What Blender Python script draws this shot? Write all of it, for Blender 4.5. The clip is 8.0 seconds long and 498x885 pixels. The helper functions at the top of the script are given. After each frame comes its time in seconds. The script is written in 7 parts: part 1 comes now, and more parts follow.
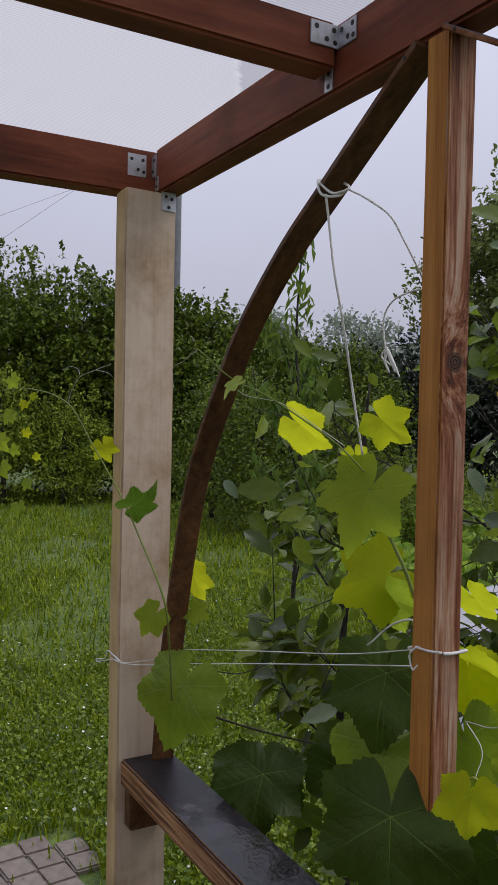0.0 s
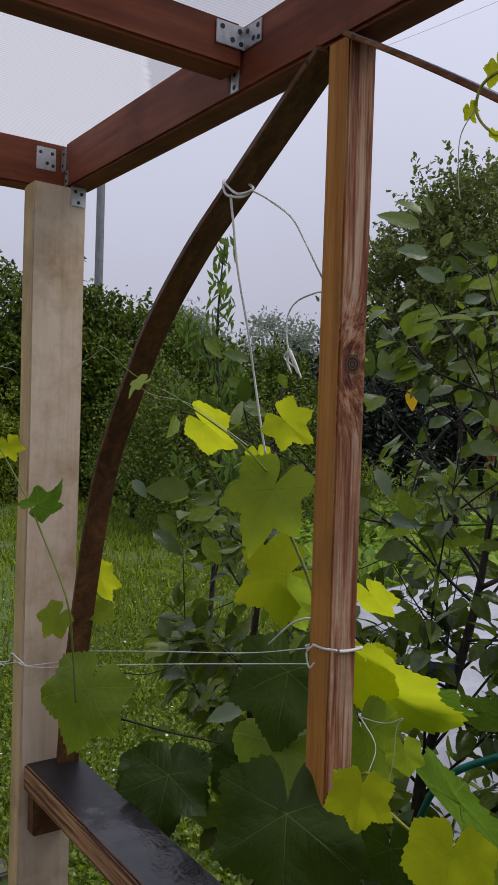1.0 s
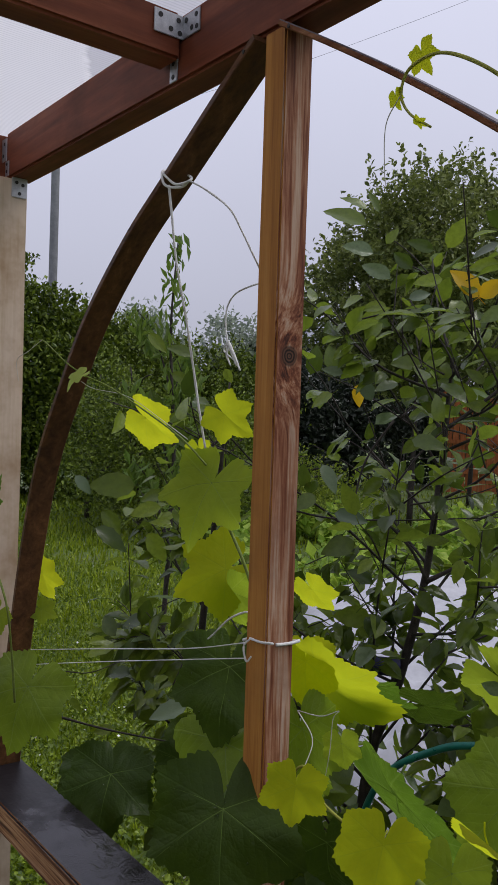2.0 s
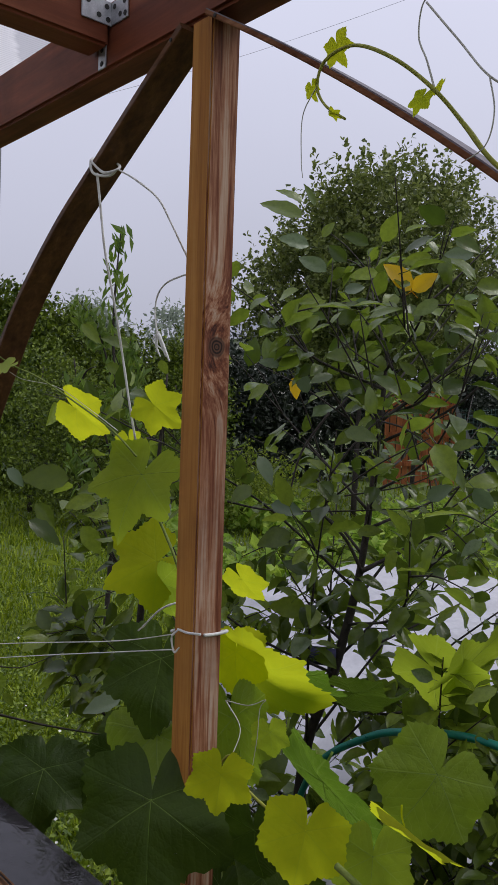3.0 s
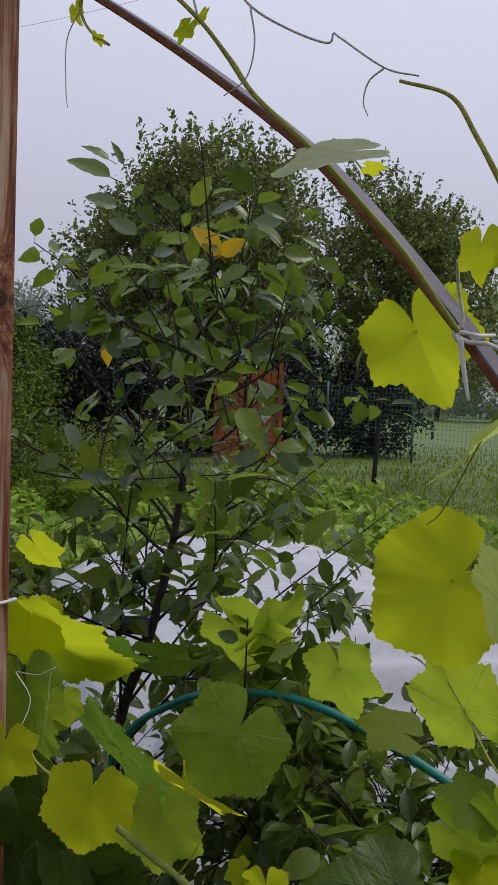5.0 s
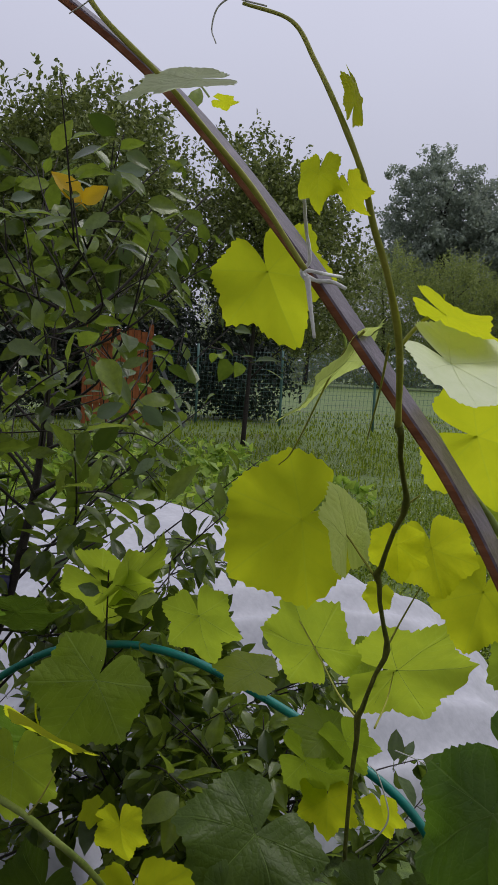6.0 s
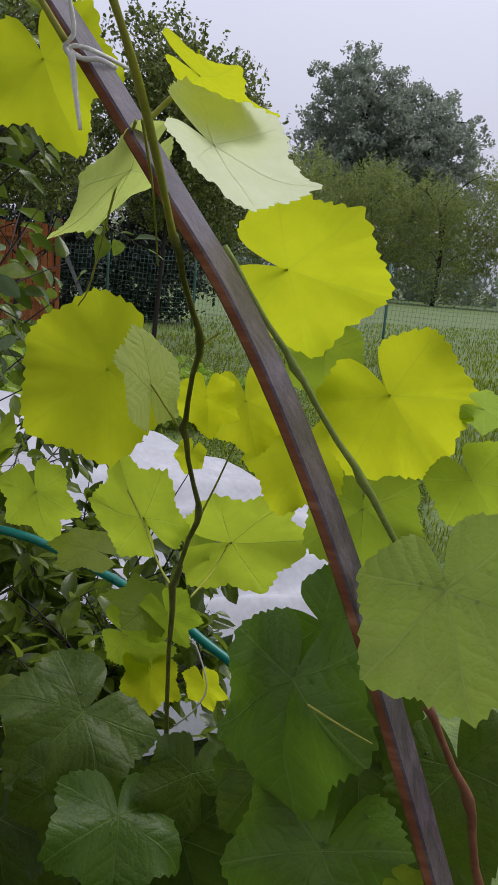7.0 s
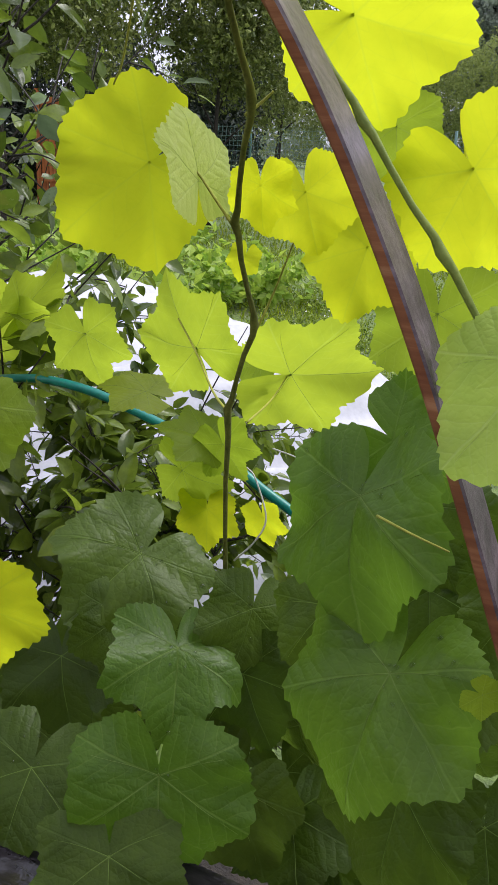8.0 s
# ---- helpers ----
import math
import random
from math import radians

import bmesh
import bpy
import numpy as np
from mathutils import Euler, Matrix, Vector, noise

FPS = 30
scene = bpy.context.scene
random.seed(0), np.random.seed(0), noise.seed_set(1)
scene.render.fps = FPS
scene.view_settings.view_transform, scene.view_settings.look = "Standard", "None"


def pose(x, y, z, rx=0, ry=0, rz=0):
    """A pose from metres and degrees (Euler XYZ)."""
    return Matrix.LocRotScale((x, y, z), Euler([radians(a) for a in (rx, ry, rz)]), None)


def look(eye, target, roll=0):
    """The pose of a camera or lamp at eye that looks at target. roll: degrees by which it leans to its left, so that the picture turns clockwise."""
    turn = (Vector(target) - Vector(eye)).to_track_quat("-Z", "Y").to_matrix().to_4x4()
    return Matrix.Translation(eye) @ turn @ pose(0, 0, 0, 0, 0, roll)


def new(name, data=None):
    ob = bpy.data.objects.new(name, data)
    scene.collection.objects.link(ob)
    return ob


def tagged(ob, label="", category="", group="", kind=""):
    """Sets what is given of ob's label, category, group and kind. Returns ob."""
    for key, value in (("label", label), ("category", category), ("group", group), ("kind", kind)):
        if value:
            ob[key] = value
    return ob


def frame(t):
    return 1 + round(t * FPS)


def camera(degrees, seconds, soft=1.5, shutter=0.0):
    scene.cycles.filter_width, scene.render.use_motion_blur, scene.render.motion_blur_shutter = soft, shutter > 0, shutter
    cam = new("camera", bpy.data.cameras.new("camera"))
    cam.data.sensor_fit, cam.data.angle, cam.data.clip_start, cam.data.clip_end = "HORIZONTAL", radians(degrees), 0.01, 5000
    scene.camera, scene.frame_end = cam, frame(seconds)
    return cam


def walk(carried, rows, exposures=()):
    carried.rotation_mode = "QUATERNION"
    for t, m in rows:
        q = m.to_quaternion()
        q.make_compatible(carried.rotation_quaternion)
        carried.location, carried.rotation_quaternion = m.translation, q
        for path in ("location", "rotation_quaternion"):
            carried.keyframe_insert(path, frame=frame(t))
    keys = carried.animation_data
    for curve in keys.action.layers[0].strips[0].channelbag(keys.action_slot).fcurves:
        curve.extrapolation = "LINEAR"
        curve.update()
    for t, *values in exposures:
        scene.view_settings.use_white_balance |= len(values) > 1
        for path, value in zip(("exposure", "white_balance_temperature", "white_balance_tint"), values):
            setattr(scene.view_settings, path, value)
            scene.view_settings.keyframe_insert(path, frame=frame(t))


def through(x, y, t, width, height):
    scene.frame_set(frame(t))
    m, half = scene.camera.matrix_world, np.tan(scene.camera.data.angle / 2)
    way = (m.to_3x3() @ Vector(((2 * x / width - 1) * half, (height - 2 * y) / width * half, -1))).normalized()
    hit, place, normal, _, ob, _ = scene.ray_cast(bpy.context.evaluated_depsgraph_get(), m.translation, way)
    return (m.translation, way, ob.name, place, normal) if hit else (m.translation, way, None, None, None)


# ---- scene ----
cam = camera(33.3, 8.0, soft=0.6)
# seconds, eye, target, roll
ROWS = [
    (0.0, (-0.068, 0.163, 1.533), (-1.810, 1.144, 1.478), 1.2),
    (0.5, (-0.062, 0.178, 1.533), (-1.751, 1.246, 1.482), 1.6),
    (1.0, (-0.055, 0.185, 1.533), (-1.700, 1.321, 1.483), 1.8),
    (1.5, (-0.052, 0.197, 1.529), (-1.667, 1.375, 1.483), 1.8),
    (3.0, (-0.035, 0.223, 1.524), (-1.538, 1.541, 1.464), 1.9),
    (3.5, (-0.028, 0.231, 1.524), (-1.483, 1.602, 1.460), 1.8),
    (4.0, (-0.025, 0.240, 1.523), (-1.437, 1.656, 1.457), 1.9),
    (4.5, (-0.021, 0.255, 1.516), (-1.345, 1.751, 1.433), 1.9),
    (5.8, (-0.013, 0.273, 1.492), (-1.010, 2.000, 1.339), 2.5),
    (6.0, (-0.007, 0.272, 1.489), (-0.947, 2.028, 1.311), 2.8),
    (6.5, (0.008, 0.294, 1.463), (-0.746, 2.122, 1.158), 4.0),
    (7.0, (0.041, 0.363, 1.443), (-0.688, 2.184, 1.054), 4.7),
    (7.5, (0.049, 0.406, 1.406), (-0.745, 2.154, 0.842), 2.8),
    (8.0, (0.029, 0.401, 1.380), (-0.782, 2.105, 0.718), 3.0),
]
walk(cam, [(t, look(eye, target, roll)) for t, eye, target, roll in ROWS],
     exposures=[(0.0, 0.05), (4.5, 0.02), (6.0, -0.1), (6.5, 0.02), (7.0, 0.25), (7.5, 0.82), (8.0, 1.08)])

# ---- world and light: a wet overcast afternoon ----
SUN_AT = (radians(57), radians(32))
world = bpy.data.worlds.new("overcast")
scene.world = world
world.use_nodes = True
wn, wl = world.node_tree.nodes, world.node_tree.links
wn.clear()
w_out, w_bg = wn.new("ShaderNodeOutputWorld"), wn.new("ShaderNodeBackground")
w_sky, w_hsv, w_mix = wn.new("ShaderNodeTexSky"), wn.new("ShaderNodeHueSaturation"), wn.new("ShaderNodeMix")
w_geo, w_sep, w_map = wn.new("ShaderNodeTexCoord"), wn.new("ShaderNodeSeparateXYZ"), wn.new("ShaderNodeMapRange")
w_cloud, w_cr = wn.new("ShaderNodeTexNoise"), wn.new("ShaderNodeMapRange")
w_sky.sky_type, w_sky.sun_disc = "NISHITA", False
w_sky.sun_elevation, w_sky.sun_rotation, w_sky.dust_density = SUN_AT[0], SUN_AT[1], 5.0
w_hsv.inputs["Saturation"].default_value, w_hsv.inputs["Value"].default_value = 0.35, 0.10
w_mix.data_type, w_mix.blend_type = "RGBA", "MIX"
w_mix.inputs["Factor"].default_value = 0.8
w_map.inputs["From Min"].default_value, w_map.inputs["From Max"].default_value = 0.0, 1.0
w_map.inputs["To Min"].default_value, w_map.inputs["To Max"].default_value = 0.745, 2.05
w_cloud.inputs["Scale"].default_value, w_cloud.inputs["Detail"].default_value = 1.6, 4.0
w_cr.inputs["To Min"].default_value, w_cr.inputs["To Max"].default_value = 0.88, 1.12
w_mul, w_scale = wn.new("ShaderNodeMath"), wn.new("ShaderNodeVectorMath")
w_mul.operation, w_scale.operation = "MULTIPLY", "SCALE"
w_scale.inputs[0].default_value = (0.565, 0.575, 0.715)
wl.new(w_geo.outputs["Generated"], w_sep.inputs[0])
wl.new(w_sep.outputs["Z"], w_map.inputs["Value"])
wl.new(w_geo.outputs["Generated"], w_cloud.inputs["Vector"])
wl.new(w_cloud.outputs["Fac"], w_cr.inputs["Value"])
wl.new(w_map.outputs[0], w_mul.inputs[0])
wl.new(w_cr.outputs[0], w_mul.inputs[1])
wl.new(w_mul.outputs[0], w_scale.inputs["Scale"])
wl.new(w_sky.outputs[0], w_hsv.inputs["Color"])
wl.new(w_hsv.outputs[0], w_mix.inputs["A"])
wl.new(w_scale.outputs[0], w_mix.inputs["B"])
wl.new(w_mix.outputs["Result"], w_bg.inputs["Color"])
wl.new(w_bg.outputs[0], w_out.inputs[0])
w_bg.inputs["Strength"].default_value = 1.0

sun = new("sun", bpy.data.lights.new("sun", "SUN"))
sun.data.energy, sun.data.angle, sun.data.color = 1.0, radians(24), (1.0, 0.97, 0.92)
sun.rotation_euler = (radians(90) - SUN_AT[0], 0, radians(180) - SUN_AT[1])


# ---- materials ----
def shader(name):
    m = bpy.data.materials.new(name)
    m.use_nodes = True
    n, l = m.node_tree.nodes, m.node_tree.links
    return m, n, l, n["Principled BSDF"]


def coords(n, l, scale, source="Object"):
    tc, mp = n.new("ShaderNodeTexCoord"), n.new("ShaderNodeMapping")
    mp.inputs["Scale"].default_value = scale
    l.new(tc.outputs[source], mp.inputs["Vector"])
    return mp.outputs[0]


def noise_tex(n, l, vec, scale, detail=4.0, rough=0.55, distortion=0.0):
    t = n.new("ShaderNodeTexNoise")
    t.inputs["Scale"].default_value, t.inputs["Detail"].default_value = scale, detail
    t.inputs["Roughness"].default_value, t.inputs["Distortion"].default_value = rough, distortion
    if vec:
        l.new(vec, t.inputs["Vector"])
    return t.outputs["Fac"]


def ramp(n, l, fac, stops):
    r = n.new("ShaderNodeValToRGB")
    while len(r.color_ramp.elements) < len(stops):
        r.color_ramp.elements.new(0.5)
    for e, (p, c) in zip(r.color_ramp.elements, stops):
        e.position, e.color = p, (*c, 1) if len(c) == 3 else c
    l.new(fac, r.inputs[0])
    return r.outputs[0]


def mixed(n, l, fac, a, b, blend="MIX"):
    x = n.new("ShaderNodeMix")
    x.data_type, x.blend_type = "RGBA", blend
    for sock, v in ((x.inputs["Factor"], fac), (x.inputs["A"], a), (x.inputs["B"], b)):
        if isinstance(v, (int, float)):
            sock.default_value = v
        elif isinstance(v, tuple):
            sock.default_value = (*v, 1)
        else:
            l.new(v, sock)
    return x.outputs["Result"]


def maths(n, l, op, a, b=0.0):
    x = n.new("ShaderNodeMath")
    x.operation = op
    for sock, v in ((x.inputs[0], a), (x.inputs[1], b)):
        if isinstance(v, (int, float)):
            sock.default_value = v
        else:
            l.new(v, sock)
    return x.outputs[0]


def bump(n, l, bsdf, height, strength, distance=0.002):
    b = n.new("ShaderNodeBump")
    b.inputs["Strength"].default_value, b.inputs["Distance"].default_value = strength, distance
    l.new(height, b.inputs["Height"])
    l.new(b.outputs[0], bsdf.inputs["Normal"])


def wood(name, axis, stops, stain=(0.08, 0.06, 0.05), stain_amount=0.35, rough=0.6, grain=260.0, relief=0.4, knot=None, wet=0.0, tight=14.0, coat=0.0, contrast=0.5):
    """Sawn timber with the grain along one axis; stains at a larger scale, and a knot where one is given."""
    m, n, l, b = shader(name)
    s = [1.0, 1.0, 1.0]
    s["xyz".index(axis)] = 1.0 / tight
    vec = coords(n, l, tuple(s))
    if knot:
        sub = n.new("ShaderNodeVectorMath")
        sub.operation = "DISTANCE"
        tc = n.new("ShaderNodeTexCoord")
        l.new(tc.outputs["Object"], sub.inputs[0])
        sub.inputs[1].default_value = knot
        far = sub.outputs["Value"]
        near = maths(n, l, "POWER", 2.718, maths(n, l, "MULTIPLY", maths(n, l, "POWER", maths(n, l, "DIVIDE", far, 0.045), 2.0), -1.0))
        add = n.new("ShaderNodeVectorMath")
        add.operation = "ADD"
        comb = n.new("ShaderNodeCombineXYZ")
        for k in range(2):
            l.new(maths(n, l, "MULTIPLY", near, 0.03), comb.inputs[k])
        l.new(vec, add.inputs[0])
        l.new(comb.outputs[0], add.inputs[1])
        vec = add.outputs[0]
    g1 = noise_tex(n, l, vec, grain * 0.25, 3.0, 0.6, 0.6)
    g2 = noise_tex(n, l, vec, grain, 5.0, 0.7)
    g = mixed(n, l, 0.4, g1, g2)
    col = ramp(n, l, g, [(0.5 + (p - 0.5) * contrast, c) for p, c in stops])
    blotch = noise_tex(n, l, coords(n, l, (1, 1, 1)), 7.0, 5.0, 0.65)
    amt = maths(n, l, "MULTIPLY", ramp(n, l, blotch, [(0.48, (0, 0, 0)), (0.72, (1, 1, 1))]), stain_amount)
    col = mixed(n, l, amt, col, stain)
    if knot:
        wob = maths(n, l, "ADD", far, maths(n, l, "MULTIPLY", noise_tex(n, l, coords(n, l, (1, 1, 1)), 60.0), 0.006))
        rings = maths(n, l, "SINE", maths(n, l, "MULTIPLY", wob, 1800.0))
        core = ramp(n, l, wob, [(0.0125, (1, 1, 1)), (0.0165, (0, 0, 0))])
        kc = ramp(n, l, maths(n, l, "ADD", maths(n, l, "MULTIPLY", rings, 0.5), 0.5), [(0.2, (0.018, 0.008, 0.005)), (0.8, (0.10, 0.045, 0.025))])
        col = mixed(n, l, core, col, kc)
    l.new(col, b.inputs["Base Color"])
    r = maths(n, l, "ADD", rough - wet, maths(n, l, "MULTIPLY", blotch, 0.3))
    l.new(r, b.inputs["Roughness"])
    bump(n, l, b, g, relief, 0.0015)
    b.inputs["Specular IOR Level"].default_value = 0.25
    if coat:
        b.inputs["Coat Weight"].default_value, b.inputs["Coat Roughness"].default_value = coat, 0.22
    return m


def vein_net(n, l):
    """Vine leaf veins in the leaf's own measure: five from the stalk, side veins slanting off them, and the quilting between."""
    sep = n.new("ShaderNodeSeparateXYZ")
    l.new(coords(n, l, (1, 1, 1)), sep.inputs[0])
    x, y = sep.outputs["X"], sep.outputs["Y"]
    u = None
    for a in (0.0, 1.02, -1.02, 2.0, -2.0):
        d = maths(n, l, "ADD", maths(n, l, "MULTIPLY", x, math.sin(a)), maths(n, l, "MULTIPLY", y, math.cos(a)))
        u = d if u is None else maths(n, l, "MAXIMUM", u, d)
    r2 = maths(n, l, "ADD", maths(n, l, "MULTIPLY", x, x), maths(n, l, "MULTIPLY", y, y))
    v = maths(n, l, "SQRT", maths(n, l, "MAXIMUM", maths(n, l, "SUBTRACT", r2, maths(n, l, "MULTIPLY", u, u)), 0.0))
    wav = maths(n, l, "MULTIPLY", noise_tex(n, l, coords(n, l, (1, 1, 1)), 5.0, 2.0), 0.10)
    tri = maths(n, l, "ABSOLUTE", maths(n, l, "SUBTRACT", maths(n, l, "FRACT", maths(n, l, "MULTIPLY", maths(n, l, "ADD", maths(n, l, "SUBTRACT", u, maths(n, l, "MULTIPLY", v, 0.75)), wav), 7.0)), 0.5))
    main = ramp(n, l, v, [(0.004, (1, 1, 1)), (0.013, (0, 0, 0))])
    side = ramp(n, l, tri, [(0.44, (0, 0, 0)), (0.49, (1, 1, 1))])
    vo = n.new("ShaderNodeTexVoronoi")
    vo.feature = "DISTANCE_TO_EDGE"
    vo.inputs["Scale"].default_value = 17.0
    l.new(coords(n, l, (1, 1, 1)), vo.inputs["Vector"])
    small = ramp(n, l, vo.outputs["Distance"], [(0.0, (0, 0, 0)), (0.25, (1, 1, 1))])
    line = maths(n, l, "MAXIMUM", main, maths(n, l, "MULTIPLY", side, 0.55))
    swell = maths(n, l, "SUBTRACT", 0.5, maths(n, l, "MULTIPLY", tri, tri))
    height = maths(n, l, "ADD", maths(n, l, "MULTIPLY", swell, 2.2), maths(n, l, "MULTIPLY", small, 0.22))
    return line, maths(n, l, "SUBTRACT", height, maths(n, l, "MULTIPLY", main, 0.5))


def leaf_mat(name, top, under, young, rough=0.42, through=0.45, vary=0.5, spots=0.0, per="object", glow=1.5, spec=0.5, mottle=45.0, quilt=0.0, coat=0.0, vein=None, pale=None):
    """A leaf: waxy, wet surface over a body that lets daylight through. vary: how far leaf differs from leaf. vein: colour of its vein net."""
    m, n, l, b = shader(name)
    if per == "object":
        rnd = n.new("ShaderNodeObjectInfo").outputs["Random"]
    else:
        rnd = n.new("ShaderNodeNewGeometry").outputs["Random Per Island"]
    base = mixed(n, l, maths(n, l, "MULTIPLY", rnd, vary), top, under)
    if pale:
        base = mixed(n, l, ramp(n, l, maths(n, l, "FRACT", maths(n, l, "MULTIPLY", rnd, 17.3)), [(0.95, (0, 0, 0)), (0.97, (1, 1, 1))]), base, pale)
    mott = noise_tex(n, l, coords(n, l, (1, 1, 1)), mottle, 6.0, 0.65)
    base = mixed(n, l, maths(n, l, "MULTIPLY", ramp(n, l, mott, [(0.35, (0, 0, 0)), (0.7, (1, 1, 1))]), 0.45), base, young)
    if spots:
        sp = noise_tex(n, l, coords(n, l, (1, 1, 1)), 23.0, 2.0)
        base = mixed(n, l, maths(n, l, "MULTIPLY", ramp(n, l, sp, [(0.68, (0, 0, 0)), (0.72, (1, 1, 1))]), spots), base, (0.16, 0.09, 0.03))
    fine = noise_tex(n, l, coords(n, l, (1, 1, 1)), mottle * 3.5, 3.0)
    if vein:
        line, height = vein_net(n, l)
        base = mixed(n, l, maths(n, l, "MULTIPLY", line, 0.38), base, vein)
        bump(n, l, b, maths(n, l, "ADD", height, maths(n, l, "MULTIPLY", mott, 0.5)), quilt, 0.0022)
    else:
        bump(n, l, b, fine, 0.25, 0.002)
    l.new(base, b.inputs["Base Color"])
    l.new(maths(n, l, "ADD", rough - 0.12, maths(n, l, "MULTIPLY", mott, 0.3)), b.inputs["Roughness"])
    b.inputs["Specular IOR Level"].default_value = spec
    b.inputs["Coat Weight"].default_value, b.inputs["Coat Roughness"].default_value = coat, 0.18
    tr = n.new("ShaderNodeBsdfTranslucent")
    gain = n.new("ShaderNodeVectorMath")
    gain.operation = "SCALE"
    l.new(base, gain.inputs[0])
    gain.inputs["Scale"].default_value = glow
    l.new(gain.outputs[0], tr.inputs["Color"])
    ms = n.new("ShaderNodeMixShader")
    ms.inputs[0].default_value = through
    l.new(b.outputs[0], ms.inputs[1])
    l.new(tr.outputs[0], ms.inputs[2])
    l.new(ms.outputs[0], n["Material Output"].inputs["Surface"])
    return m


def plain(name, a, b_col, scale=20.0, rough=0.6, metal=0.0, relief=0.2, distance=0.002, rnd=0.0):
    """A surface of two tones, blotched at two scales, with fine relief."""
    m, n, l, b = shader(name)
    vec = coords(n, l, (1, 1, 1))
    f = mixed(n, l, 0.4, noise_tex(n, l, vec, scale), noise_tex(n, l, vec, scale * 7))
    col = ramp(n, l, f, [(0.35, a), (0.65, b_col)])
    if rnd:
        o = n.new("ShaderNodeObjectInfo").outputs["Random"]
        col = mixed(n, l, maths(n, l, "MULTIPLY", o, rnd), col, tuple(c * 0.55 for c in a))
    l.new(col, b.inputs["Base Color"])
    l.new(maths(n, l, "ADD", rough - 0.1, maths(n, l, "MULTIPLY", f, 0.2)), b.inputs["Roughness"])
    b.inputs["Metallic"].default_value = metal
    bump(n, l, b, f, relief, distance)
    return m


PALE = [(0.2, (0.48, 0.35, 0.23)), (0.5, (0.63, 0.50, 0.385)), (0.8, (0.70, 0.585, 0.48))]
SAP = [(0.2, (0.44, 0.29, 0.12)), (0.5, (0.58, 0.42, 0.21)), (0.8, (0.68, 0.51, 0.29))]
ORANGE = [(0.3, (0.27, 0.098, 0.020)), (0.5, (0.47, 0.205, 0.042)), (0.75, (0.57, 0.29, 0.075))]
WEATHERED = [(0.37, (0.050, 0.014, 0.008)), (0.46, (0.19, 0.058, 0.026)), (0.53, (0.36, 0.165, 0.09)), (0.60, (0.47, 0.31, 0.22)), (0.74, (0.58, 0.45, 0.36))]
RED = [(0.2, (0.11, 0.027, 0.012)), (0.55, (0.205, 0.055, 0.024)), (0.9, (0.30, 0.095, 0.046))]
LATH = [(0.25, (0.060, 0.024, 0.009)), (0.6, (0.130, 0.055, 0.020)), (0.9, (0.22, 0.105, 0.045))]
RAIL = [(0.3, (0.07, 0.028, 0.014)), (0.46, (0.20, 0.085, 0.035)), (0.56, (0.42, 0.22, 0.10)), (0.8, (0.50, 0.31, 0.17))]
m_post_pale = wood("pale_pine", "z", PALE, (0.30, 0.18, 0.08), 0.75, 0.62, 160.0, 0.25, None, 0.0, 14.0, 0.0, 0.8)
m_post_sap = wood("yellow_pine_edge", "z", SAP, (0.2, 0.11, 0.05), 0.45, 0.6, 170.0, 0.3, None, 0.0, 14.0, 0.0, 0.8)
m_post_orange = wood("oiled_pine", "z", ORANGE, (0.2, 0.08, 0.03), 0.4, 0.5, 420.0, 0.4, None, 0.0, 40.0, 0.0, 0.9)
m_post_grey = wood("weathered_pine", "z", WEATHERED, (0.13, 0.045, 0.025), 0.75, 0.6, 330.0, 0.6, (-0.722, 0.776, 1.597), 0.0, 26.0, 0.05, 1.0)
m_beam_x = wood("red_brown_paint_x", "x", RED, (0.05, 0.02, 0.015), 0.5, 0.45, 120.0, 0.25)
m_beam_y = wood("red_brown_paint_y", "y", RED, (0.05, 0.02, 0.015), 0.5, 0.45, 120.0, 0.25)
m_lath = wood("dark_stained_lath", "x", LATH, (0.03, 0.015, 0.01), 0.4, 0.42, 170.0, 0.35, None, 0.0, 6.0, 0.25)
# Purple-grey base paints in the sky's sheen on the wet wood.
m_lath_wet_sheen = wood("wet_lath_sky_sheen", "x", [(0.2, (0.026, 0.016, 0.020)), (0.5, (0.064, 0.043, 0.054)), (0.85, (0.13, 0.094, 0.115))], (0.022, 0.013, 0.017), 0.5, 0.42, 230.0, 0.9, None, 0.05, 12.0, 0.22)
m_lath_side = wood("dry_lath_side", "x", [(0.3, (0.15, 0.056, 0.028)), (0.55, (0.22, 0.092, 0.044)), (0.8, (0.33, 0.165, 0.085))], (0.08, 0.03, 0.015), 0.35, 0.6, 230.0, 0.4, None, 0.0, 14.0)
m_lath_side.node_tree.nodes["Principled BSDF"].inputs["Specular IOR Level"].default_value = 0.1
m_rail = wood("sawn_rail", "x", RAIL, (0.12, 0.05, 0.03), 0.3, 0.6, 620.0, 0.7, None, 0.0, 40.0, 0.05, 0.5)


